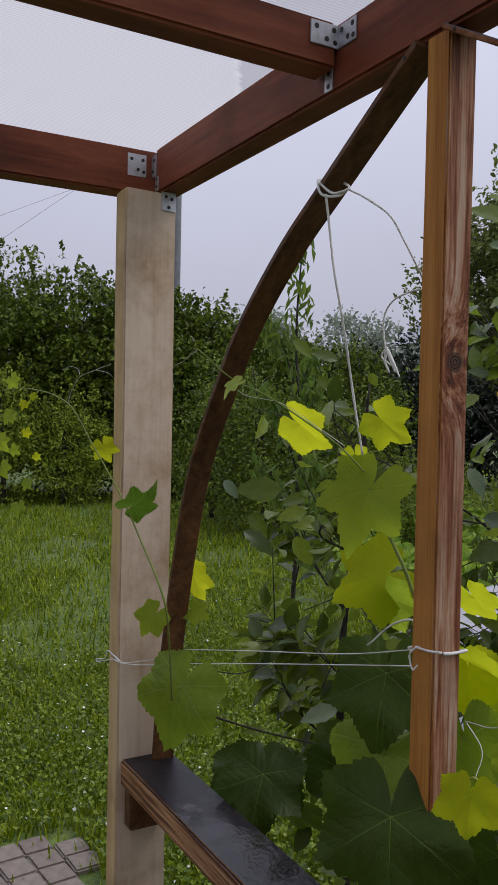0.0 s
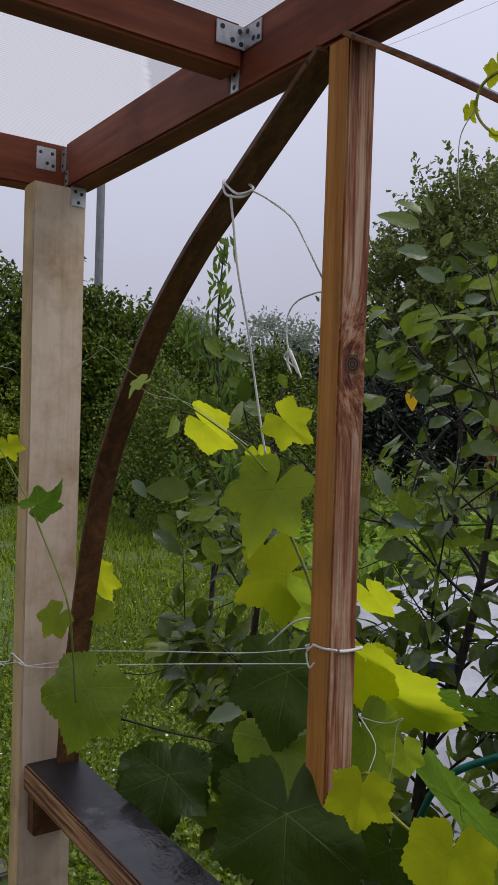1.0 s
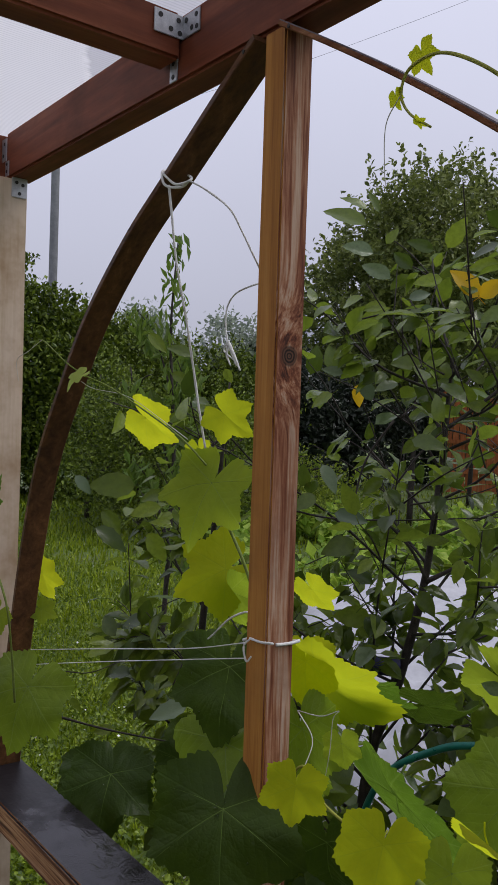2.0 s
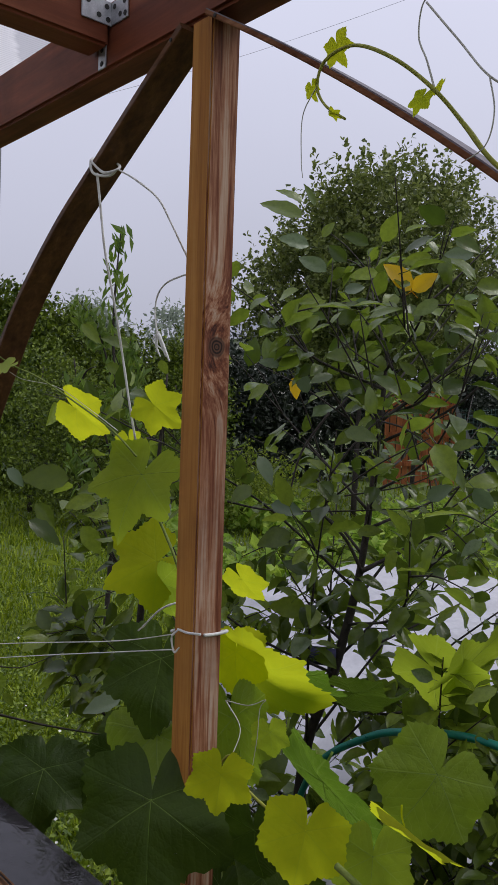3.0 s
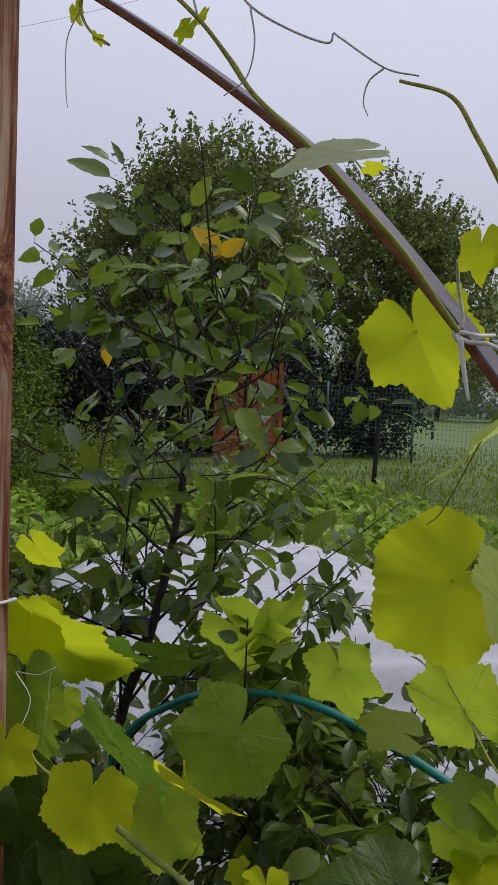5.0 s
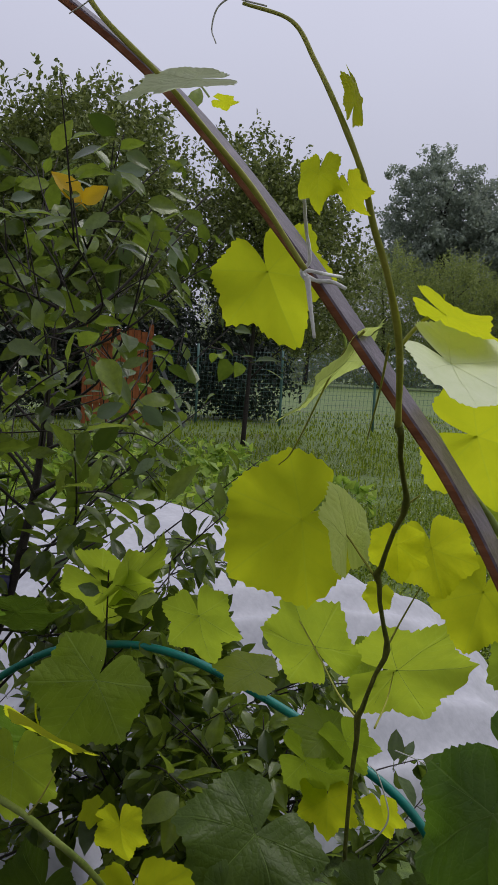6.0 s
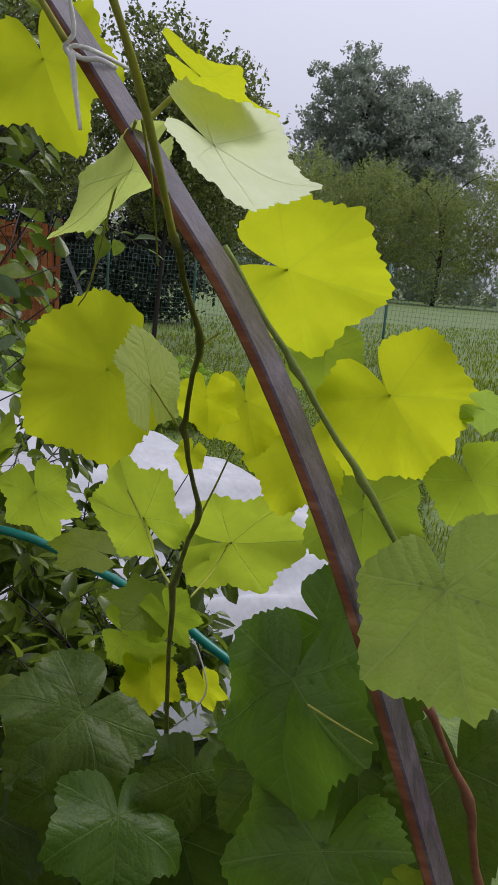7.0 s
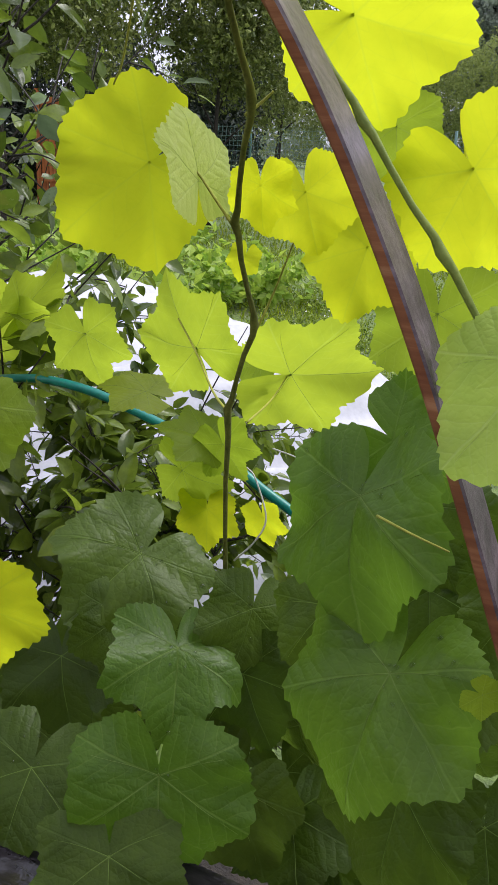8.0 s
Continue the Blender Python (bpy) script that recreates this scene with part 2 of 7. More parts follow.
def wet_rail_material():
    """Blackened wet timber: damp and dull towards the corner, under a rippled film of water further along."""
    m, n, l, b = shader("wet_rail_top")
    tc, sep = n.new("ShaderNodeTexCoord"), n.new("ShaderNodeSeparateXYZ")
    l.new(tc.outputs["Object"], sep.inputs[0])
    grain = noise_tex(n, l, coords(n, l, (0.12, 1, 1)), 150.0, 4.0)
    blotch = noise_tex(n, l, coords(n, l, (1, 1, 1)), 22.0, 5.0, 0.65)
    l.new(ramp(n, l, mixed(n, l, 0.5, grain, blotch), [(0.35, (0.007, 0.006, 0.008)), (0.65, (0.026, 0.022, 0.026))]), b.inputs["Base Color"])
    edge = maths(n, l, "ADD", sep.outputs["X"], maths(n, l, "MULTIPLY", blotch, 0.5))
    film = ramp(n, l, maths(n, l, "ADD", edge, 1.30), [(0.28, (0, 0, 0)), (0.42, (1, 1, 1))])
    l.new(maths(n, l, "SUBTRACT", 0.42, maths(n, l, "MULTIPLY", film, 0.39)), b.inputs["Roughness"])
    b.inputs["Specular IOR Level"].default_value = 0.32
    ripple = noise_tex(n, l, coords(n, l, (1, 1, 1)), 55.0, 3.0, 0.6, 0.8)
    bump(n, l, b, maths(n, l, "ADD", maths(n, l, "MULTIPLY", grain, 0.4), ripple), 0.16, 0.003)
    return m


m_rail_wet = wet_rail_material()
m_steel = plain("galvanised_steel", (0.42, 0.43, 0.45), (0.6, 0.61, 0.63), 90.0, 0.45, 0.85, 0.1)
m_hole = plain("screw_hole", (0.012, 0.011, 0.011), (0.03, 0.028, 0.027), 60.0, 0.6)
m_twine = plain("white_twine", (0.68, 0.68, 0.66), (0.82, 0.82, 0.80), 300.0, 0.8, 0.0, 0.6)
m_stem = plain("green_shoot", (0.12, 0.17, 0.035), (0.22, 0.27, 0.06), 60.0, 0.5)
m_tendril = plain("dry_tendril", (0.46, 0.46, 0.40), (0.58, 0.58, 0.52), 60.0, 0.5)
m_shoot = plain("young_shoot", (0.24, 0.26, 0.04), (0.36, 0.36, 0.07), 60.0, 0.45)
m_cane = plain("ripening_cane", (0.065, 0.078, 0.016), (0.15, 0.16, 0.035), 70.0, 0.55)
m_cane_red = plain("reddish_cane", (0.14, 0.055, 0.03), (0.22, 0.10, 0.05), 70.0, 0.5)
m_bark = plain("dark_wet_bark", (0.022, 0.018, 0.016), (0.06, 0.05, 0.042), 60.0, 0.6, 0.0, 0.6, 0.004)
m_hose = plain("teal_hose", (0.0, 0.13, 0.10), (0.005, 0.20, 0.15), 40.0, 0.3, 0.0, 0.05)
m_film = plain("white_garden_fleece", (0.34, 0.34, 0.36), (0.46, 0.46, 0.48), 6.0, 0.6, 0.0, 0.25, 0.01)
m_paver = plain("grey_concrete_paver", (0.13, 0.105, 0.086), (0.25, 0.205, 0.172), 25.0, 0.75, 0.0, 0.4, 0.003, 0.3)
m_mesh = plain("green_fence_wire", (0.04, 0.11, 0.09), (0.08, 0.17, 0.14), 30.0, 0.5)
m_redwood = wood("red_cedar_stain", "z", [(0.25, (0.28, 0.075, 0.025)), (0.7, (0.50, 0.17, 0.06))], (0.1, 0.03, 0.02), 0.4, 0.6, 60.0, 0.3)
m_pole = plain("weathered_grey_pole", (0.16, 0.165, 0.175), (0.26, 0.265, 0.275), 8.0, 0.6, 0.3)
# Near-black ground colour stands in for shade beneath the vines.
m_vine_shade = plain("vine_shade_ground", (0.018, 0.014, 0.010), (0.05, 0.038, 0.026), 12.0, 0.85, 0.0, 0.9, 0.02)
m_cable = plain("black_cable", (0.02, 0.02, 0.022), (0.04, 0.04, 0.045), 10.0, 0.6)
m_roof = plain("grey_roof_sheet", (0.22, 0.23, 0.26), (0.32, 0.33, 0.36), 2.0, 0.5)
m_render = plain("pale_render", (0.5, 0.49, 0.46), (0.62, 0.61, 0.58), 3.0, 0.8)
# Tone of the added, unseen back wall, kept dark to weaken fill light.
m_unseen_wall = plain("unseen_brown_wall", (0.22, 0.19, 0.16), (0.30, 0.27, 0.23), 3.0, 0.8)
m_band = plain("navy_band", (0.010, 0.010, 0.045), (0.02, 0.02, 0.09), 50.0, 0.6)

m_vine_young = leaf_mat("young_vine_leaf", (0.335, 0.37, 0.012), (0.42, 0.425, 0.012), (0.26, 0.32, 0.010), 0.5, 0.76, 0.8, 0.0, "object", 1.75, 0.15, 3.0, 0.4, 0.0, (0.27, 0.33, 0.02))
m_vine_mid = leaf_mat("vine_leaf", (0.19, 0.26, 0.018), (0.28, 0.33, 0.022), (0.14, 0.20, 0.016), 0.40, 0.68, 0.7, 0.0, "object", 1.9, 0.25, 3.0, 0.4, 0.04, (0.26, 0.33, 0.05))
# Mature green, lowered further so the colour holds part of the leaves' shade.
m_vine_dark = leaf_mat("shaded_mature_vine_leaf", (0.033, 0.060, 0.005), (0.072, 0.116, 0.010), (0.018, 0.036, 0.004), 0.36, 0.34, 1.0, 0.0, "object", 2.0, 0.2, 3.0, 0.36, 0.04, (0.07, 0.115, 0.02))
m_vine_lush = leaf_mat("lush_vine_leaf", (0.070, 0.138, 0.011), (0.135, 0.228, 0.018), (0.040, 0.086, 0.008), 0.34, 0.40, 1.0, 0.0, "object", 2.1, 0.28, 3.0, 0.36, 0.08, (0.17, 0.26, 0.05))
m_vine_fresh = leaf_mat("fresh_vine_leaf", (0.135, 0.200, 0.014), (0.19, 0.265, 0.020), (0.10, 0.155, 0.010), 0.36, 0.48, 1.0, 0.0, "object", 2.1, 0.25, 3.0, 0.42, 0.08, (0.26, 0.34, 0.07))
m_vine_pale = leaf_mat("vine_leaf_underside", (0.28, 0.40, 0.05), (0.36, 0.45, 0.08), (0.20, 0.31, 0.04), 0.38, 0.5, 0.6, 0.0, "object", 1.5, 0.4, 3.0, 0.4, 0.2, (0.38, 0.46, 0.14))
m_vine_white = leaf_mat("felted_vine_leaf", (0.62, 0.67, 0.46), (0.70, 0.73, 0.54), (0.52, 0.60, 0.32), 0.45, 0.62, 0.6, 0.0, "object", 1.3, 0.3, 3.0, 0.4, 0.0, (0.66, 0.70, 0.46))
m_vine_flap = leaf_mat("turned_vine_leaf", (0.44, 0.52, 0.13), (0.52, 0.57, 0.20), (0.36, 0.45, 0.08), 0.45, 0.68, 0.6, 0.0, "object", 1.6, 0.35, 3.0, 0.6, 0.0, (0.50, 0.56, 0.22))
m_vein_young = leaf_mat("young_vein", (0.36, 0.38, 0.010), (0.42, 0.42, 0.012), (0.30, 0.35, 0.010), 0.5, 0.70, 0.8, 0.0, "object", 2.0, 0.25)
m_vein = leaf_mat("leaf_vein", (0.15, 0.23, 0.04), (0.20, 0.28, 0.055), (0.12, 0.20, 0.03), 0.45, 0.35, 0.7, 0.0, "object", 1.6, 0.3)
m_vein_pale = leaf_mat("pale_vein", (0.36, 0.45, 0.12), (0.42, 0.48, 0.16), (0.32, 0.42, 0.10), 0.45, 0.5, 0.7, 0.0, "object", 1.5, 0.3)
GREY_LEAF = (0.15, 0.20, 0.10)
m_cherry = leaf_mat("cherry_leaf", (0.040, 0.066, 0.008), (0.20, 0.262, 0.026), (0.026, 0.046, 0.006), 0.20, 0.36, 1.0, 0.15, "object", 2.1, 0.3, 5.0, 0.0, 0.08, None, GREY_LEAF)
m_cherry_rest = leaf_mat("cherry_leaf_mass", (0.040, 0.066, 0.008), (0.165, 0.225, 0.022), (0.026, 0.046, 0.006), 0.20, 0.36, 1.0, 0.1, "island", 2.1, 0.3, 60.0, 0.0, 0.08, None, GREY_LEAF)
m_cherry_back = leaf_mat("cherry_leaf_back", (0.09, 0.135, 0.066), (0.16, 0.21, 0.11), (0.07, 0.11, 0.05), 0.3, 0.3, 1.0, 0.0, "object", 1.4, 0.5, 5.0, 0.0, 0.1)
m_cherry_yellow = leaf_mat("yellowed_leaf", (0.66, 0.42, 0.015), (0.60, 0.36, 0.015), (0.52, 0.34, 0.01), 0.45, 0.55, 0.6, 0.4, "object", 1.5)
m_peach = leaf_mat("peach_leaf", (0.10, 0.17, 0.025), (0.18, 0.25, 0.035), (0.08, 0.14, 0.02), 0.4, 0.5, 0.9, 0.0, "island", 1.4)
m_hedge = leaf_mat("hedge_leaf", (0.030, 0.054, 0.007), (0.215, 0.285, 0.026), (0.026, 0.046, 0.008), 0.42, 0.18, 1.0, 0.0, "island", 1.3, 0.25)
m_hedge_light = leaf_mat("light_shrub_leaf", (0.10, 0.155, 0.022), (0.38, 0.45, 0.05), (0.08, 0.125, 0.016), 0.45, 0.30, 1.0, 0.0, "island", 1.4, 0.2)
m_tree = leaf_mat("garden_tree_leaf", (0.068, 0.092, 0.024), (0.29, 0.33, 0.085), (0.055, 0.075, 0.02), 0.42, 0.22, 1.0, 0.0, "island", 1.4, 0.25)
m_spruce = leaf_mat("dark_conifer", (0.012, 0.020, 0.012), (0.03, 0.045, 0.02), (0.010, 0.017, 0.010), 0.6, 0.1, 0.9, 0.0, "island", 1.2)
# Distance haze is put into this pale grey leaf colour.
m_far_hazed = leaf_mat("hazed_far_leaf", (0.19, 0.23, 0.18), (0.38, 0.42, 0.31), (0.13, 0.17, 0.14), 0.5, 0.35, 1.0, 0.0, "island", 1.2)
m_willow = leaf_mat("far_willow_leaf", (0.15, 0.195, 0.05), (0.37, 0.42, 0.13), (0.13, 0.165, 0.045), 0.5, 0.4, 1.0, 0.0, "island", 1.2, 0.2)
m_grass = leaf_mat("grass_blade", (0.080, 0.130, 0.006), (0.31, 0.38, 0.014), (0.052, 0.088, 0.004), 0.42, 0.30, 1.0, 0.0, "island", 1.4, 0.2)
m_clover = leaf_mat("clover_leaf", (0.048, 0.088, 0.006), (0.26, 0.345, 0.022), (0.036, 0.066, 0.004), 0.34, 0.26, 1.0, 0.0, "island", 1.4, 0.35)
m_veg = leaf_mat("vegetable_leaf", (0.15, 0.26, 0.03), (0.40, 0.50, 0.07), (0.11, 0.20, 0.02), 0.4, 0.4, 1.0, 0.0, "island", 1.6, 0.3)
for rough_bark in (m_bark, m_cane, m_cane_red, m_stem, m_shoot):
    rough_bark.node_tree.nodes["Principled BSDF"].inputs["Specular IOR Level"].default_value = 0.15
m_drop, dn, dl, db = shader("water_drop")
db.inputs["Transmission Weight"].default_value, db.inputs["Roughness"].default_value, db.inputs["IOR"].default_value = 1.0, 0.02, 1.33
m_flower = plain("white_clover", (0.6, 0.6, 0.58), (0.75, 0.75, 0.72), 50.0, 0.7)


def ground_material():
    m, n, l, b = shader("lawn_ground")
    vec = coords(n, l, (1, 1, 1))
    big, small = noise_tex(n, l, vec, 0.5, 6.0, 0.6), noise_tex(n, l, vec, 14.0, 6.0, 0.7)
    g = ramp(n, l, small, [(0.3, (0.030, 0.050, 0.008)), (0.5, (0.085, 0.135, 0.018)), (0.72, (0.17, 0.235, 0.04))])
    soil = ramp(n, l, small, [(0.3, (0.03, 0.022, 0.014)), (0.7, (0.10, 0.085, 0.04))])
    l.new(mixed(n, l, ramp(n, l, big, [(0.56, (0, 0, 0)), (0.70, (0.7, 0.7, 0.7))]), g, soil), b.inputs["Base Color"])
    b.inputs["Roughness"].default_value = 0.7
    bump(n, l, b, small, 0.8, 0.03)
    return m


def sheet_material():
    """Twin-wall polycarbonate: milky, ribbed along y, with damp in the channels up to an uneven front."""
    m, n, l, b = shader("twin_wall_sheet")
    tc, sep = n.new("ShaderNodeTexCoord"), n.new("ShaderNodeSeparateXYZ")
    l.new(tc.outputs["Object"], sep.inputs[0])
    rib = maths(n, l, "SINE", maths(n, l, "MULTIPLY", sep.outputs["X"], 2 * math.pi / 0.006))
    lines = ramp(n, l, maths(n, l, "ADD", maths(n, l, "MULTIPLY", rib, 0.5), 0.5), [(0.0, (0.72, 0.72, 0.73)), (0.5, (0.85, 0.85, 0.85))])
    dirt = noise_tex(n, l, coords(n, l, (1, 0.15, 1)), 12.0, 5.0)
    col = mixed(n, l, maths(n, l, "MULTIPLY", dirt, 0.18), lines, (0.75, 0.73, 0.72))
    tr, tp, df = n.new("ShaderNodeBsdfTranslucent"), n.new("ShaderNodeBsdfTransparent"), n.new("ShaderNodeMixShader")
    l.new(col, tr.inputs["Color"])
    l.new(col, tp.inputs["Color"])
    l.new(col, b.inputs["Base Color"])
    b.inputs["Roughness"].default_value = 0.3
    s1, s2 = n.new("ShaderNodeMixShader"), n.new("ShaderNodeMixShader")
    sum_ = maths(n, l, "ADD", sep.outputs["Y"], maths(n, l, "MULTIPLY", sep.outputs["X"], 0.55))
    edge = maths(n, l, "ADD", sum_, maths(n, l, "MULTIPLY", noise_tex(n, l, coords(n, l, (1, 0.2, 1)), 70.0, 3.0), 0.02))
    clear = ramp(n, l, maths(n, l, "ADD", edge, 0.39), [(0.505, (0.10, 0.10, 0.10)), (0.515, (0.75, 0.75, 0.75))])
    l.new(clear, s1.inputs[0])
    l.new(tr.outputs[0], s1.inputs[1])
    l.new(tp.outputs[0], s1.inputs[2])
    s2.inputs[0].default_value = 0.12
    l.new(s1.outputs[0], s2.inputs[1])
    l.new(b.outputs[0], s2.inputs[2])
    l.new(s2.outputs[0], n["Material Output"].inputs["Surface"])
    return m


m_ground, m_sheet = ground_material(), sheet_material()


# ---- builders ----
def mesh_of(name, verts, faces, mats, smooth=True):
    me = bpy.data.meshes.new(name)
    me.from_pydata([tuple(v) for v in verts], [], faces)
    for m in mats if isinstance(mats, (list, tuple)) else [mats]:
        me.materials.append(m)
    me.polygons.foreach_set("use_smooth", [smooth] * len(me.polygons))
    me.update()
    return me


def part(name, bm, material, parent, label=""):
    """Links a bmesh, given in world places, as one mesh under a thing or a part."""
    me = bpy.data.meshes.new(name)
    bm.to_mesh(me)
    bm.free()
    for m in material if isinstance(material, (list, tuple)) else [material]:
        me.materials.append(m)
    return tagged(link(name, me, parent), label)


def link(name, me, parent):
    ob = new(name, me)
    ob.parent = parent
    if parent is not None:
        ob.matrix_parent_inverse = base_of(parent).inverted()
    return ob


def base_of(ob):
    m = ob.matrix_basis.copy()
    return base_of(ob.parent) @ ob.matrix_parent_inverse @ m if ob.parent else m


def thing(name, at, label, category, group="", kind=""):
    ob = new(name)
    ob.empty_display_size = 0.1
    ob.location = at
    ob.matrix_basis = Matrix.Translation(at)
    return tagged(ob, label, category, group, kind)


def board(x0, x1, y0, y1, z0, z1, bevel=0.003, wobble=0.0, seed=0):
    """A sawn board between two corners, with broken edges and, by wobble, a slightly uneven run."""
    bm = bmesh.new()
    bmesh.ops.create_cube(bm, size=1.0)
    size = Vector((x1 - x0, y1 - y0, z1 - z0))
    for v in bm.verts:
        v.co = Vector((x0 + x1, y0 + y1, z0 + z1)) / 2 + Vector((v.co.x * size.x, v.co.y * size.y, v.co.z * size.z))
    k = max(range(3), key=lambda i: size[i])
    if wobble:
        run = [e for e in bm.edges if abs((e.verts[0].co - e.verts[1].co)[k]) > size[k] * 0.5]
        bmesh.ops.subdivide_edges(bm, edges=run, cuts=14)
    bmesh.ops.bevel(bm, geom=[e for e in bm.edges if e.calc_face_angle(0) > 0.5], offset=bevel, segments=2, affect="EDGES")
    if wobble:
        for v in bm.verts:
            s = v.co[k]
            for j in range(3):
                if j != k:
                    v.co[j] += wobble * (noise.noise(Vector((s * 3.0, j * 7.1, seed))) + 0.35 * noise.noise(Vector((v.co.x * 40, v.co.y * 40, s * 12 + seed))))
    return bm


def smooth_line(points, steps=8):
    """A Catmull-Rom line through a few points."""
    p = [Vector(q) for q in points]
    p = [2 * p[0] - p[1]] + p + [2 * p[-1] - p[-2]]
    out = []
    for i in range(1, len(p) - 2):
        for k in range(steps):
            t = k / steps
            out.append(0.5 * (2 * p[i] + (p[i + 1] - p[i - 1]) * t + (2 * p[i - 1] - 5 * p[i] + 4 * p[i + 1] - p[i + 2]) * t * t + (3 * p[i] - p[i - 1] - 3 * p[i + 1] + p[i + 2]) * t ** 3))
    return out + [p[-2]]


def tube_data(line, r0, r1, sides=6, swell=0.0, seed=0):
    verts, faces = [], []
    ref = Vector((0.31, 0.17, 0.93))
    for i, c in enumerate(line):
        d = (line[min(i + 1, len(line) - 1)] - line[max(i - 1, 0)]).normalized()
        a = d.cross(ref)
        a = (a if a.length > 1e-3 else d.cross(Vector((1, 0, 0)))).normalized()
        b = d.cross(a)
        s = i / max(1, len(line) - 1)
        r = (r0 + (r1 - r0) * s) * (1 + swell * noise.noise(Vector((s * 14, seed, 3.1))))
        verts += [c + r * (math.cos(2 * math.pi * k / sides) * a + math.sin(2 * math.pi * k / sides) * b) for k in range(sides)]
    for i in range(len(line) - 1):
        for k in range(sides):
            faces.append((i * sides + k, i * sides + (k + 1) % sides, (i + 1) * sides + (k + 1) % sides, (i + 1) * sides + k))
    faces.append(tuple(range(sides))[::-1])
    faces.append(tuple(range(len(verts) - sides, len(verts))))
    return verts, faces


def tube(name, points, r0, r1, material, parent, label="", sides=6, steps=8, swell=0.0):
    v, f = tube_data(smooth_line(points, steps), r0, r1, sides, swell, len(points))
    return tagged(link(name, mesh_of(name, v, f, material), parent), label)


def tubes(name, runs, material, parent, label="", sides=5):
    """Several twigs of one branch in one mesh: (points, r0, r1)."""
    verts, faces = [], []
    for pts, r0, r1 in runs:
        v, f = tube_data(smooth_line(pts, 5), r0, r1, sides, 0.15)
        faces += [tuple(i + len(verts) for i in q) for q in f]
        verts += v
    return tagged(link(name, mesh_of(name, verts, faces, material), parent), label)


GC, GS = math.cos(radians(56)), math.sin(radians(56))


def G(x, y, z=0.0):
    """The garden is laid out along a line of sight across the lawn: x to its right, y along it."""
    return Vector((x * GC - y * GS, x * GS + y * GC, z))

# ---- ground ----
def build_ground():
    n, verts, faces = 60, [], []
    rings = [0.0] + [1.2 * 1.135 ** i for i in range(n)]
    for i, r in enumerate(rings):
        for k in range(64):
            a = 2 * math.pi * k / 64
            x, y = r * math.cos(a), r * math.sin(a)
            z = 0.02 * noise.noise(Vector((x * 0.5, y * 0.5, 0))) * min(1, r / 4) - 0.03
            verts.append((x, y, z))
    for i in range(n):
        for k in range(64):
            faces.append((i * 64 + k, i * 64 + (k + 1) % 64, (i + 1) * 64 + (k + 1) % 64, (i + 1) * 64 + k))
    ob = new("ground", mesh_of("ground", verts, faces, m_ground))
    tagged(ob, "damp green lawn with clover and bare patches", "ground", kind="structure")
    return ob


build_ground()

# ---- pergola: beams, posts, rail and arch stand in one wall line along x ----
Y0 = 0.757                      # inner face of the wall line
ZB, ZT = 1.940, 2.022           # underside and top of the wall beam


def long_beam():
    ob = thing("wall_beam", (-0.3, Y0 + 0.022, ZB), "red-brown painted timber wall beam carrying the roof", "beam")
    part("beam", board(-1.490, 2.40, Y0, Y0 + 0.045, ZB, ZT, 0.004, 0.0015, 1), m_beam_x, ob)
    return ob


long_beam()


def rafter(x, y1, z0, z1, label):
    ob = thing("rafter", (x, y1 - 1.0, z0), label, "beam", "roof rafters")
    part("beam", board(x - 0.0225, x + 0.0225, -2.30, y1, z0, z1, 0.004, 0.0015, x * 9), m_beam_y, ob)
    return ob


rafter(-1.530, Y0 + 0.045, 1.940, 2.022, "red-brown painted rafter behind the pale corner post")
rafter(-0.9425, Y0 - 0.002, 1.965, 2.022, "red-brown painted rafter hung from steel angles")
rafter(0.35, Y0 - 0.002, 1.968, 2.026, "red-brown painted rafter hung from steel angles")
rafter(1.55, Y0 - 0.002, 1.968, 2.026, "red-brown painted rafter hung from steel angles")


def roof_sheet():
    x0, x1, y0, y1, z = -1.56, 2.4, -2.35, Y0 + 0.05, 2.028
    ob = new("roof", None)
    tagged(ob, "translucent twin-wall polycarbonate roof sheet, damp inside", "roof", kind="structure")
    bm = bmesh.new()
    bmesh.ops.create_grid(bm, x_segments=60, y_segments=60, size=0.5)
    for v in bm.verts:
        x, y = x0 + (v.co.x + 0.5) * (x1 - x0), y0 + (v.co.y + 0.5) * (y1 - y0)
        v.co = Vector((x, y, z + 0.0012 * noise.noise(Vector((x * 4, y * 4, 0)))))
    up = bmesh.ops.extrude_face_region(bm, geom=bm.faces[:])
    for v in up["geom"]:
        if isinstance(v, bmesh.types.BMVert):
            v.co.z += 0.006
    part("roof_sheet", bm, m_sheet, ob)


roof_sheet()


def corner_post():
    ob = thing("corner_post", (-1.483, 0.737, 0), "pale planed pine corner post with a rounded top", "post")
    bm = board(-1.510, -1.462, 0.690, 0.787, 0.0, 1.947, 0.003, 0.0012, 4)
    for v in bm.verts:                       # the top is sawn round by hand
        if v.co.z > 1.90:
            e = (v.co.y - 0.737) / 0.05
            v.co.z -= 0.012 * abs(e) ** 2.5
    for f in bm.faces:
        f.material_index = 1 if f.normal.y < -0.5 or f.normal.z > 0.5 else 0
    part("post", bm, [m_post_pale, m_post_sap], ob)
    return ob


corner_post()


def middle_post():
    ob = thing("middle_post", (-0.739, 0.776, 0), "slim pine post, orange inside and weathered grey-red outside, with a knot", "post")
    bm = board(-0.757, -0.722, Y0, Y0 + 0.038, 0.0, ZB - 0.001, 0.002, 0.0008, 2)
    for f in bm.faces:
        f.material_index = 1 if f.normal.x > 0.5 or f.normal.y > 0.5 else 0
    part("post", bm, [m_post_orange, m_post_grey], ob)
    return ob


middle_post()


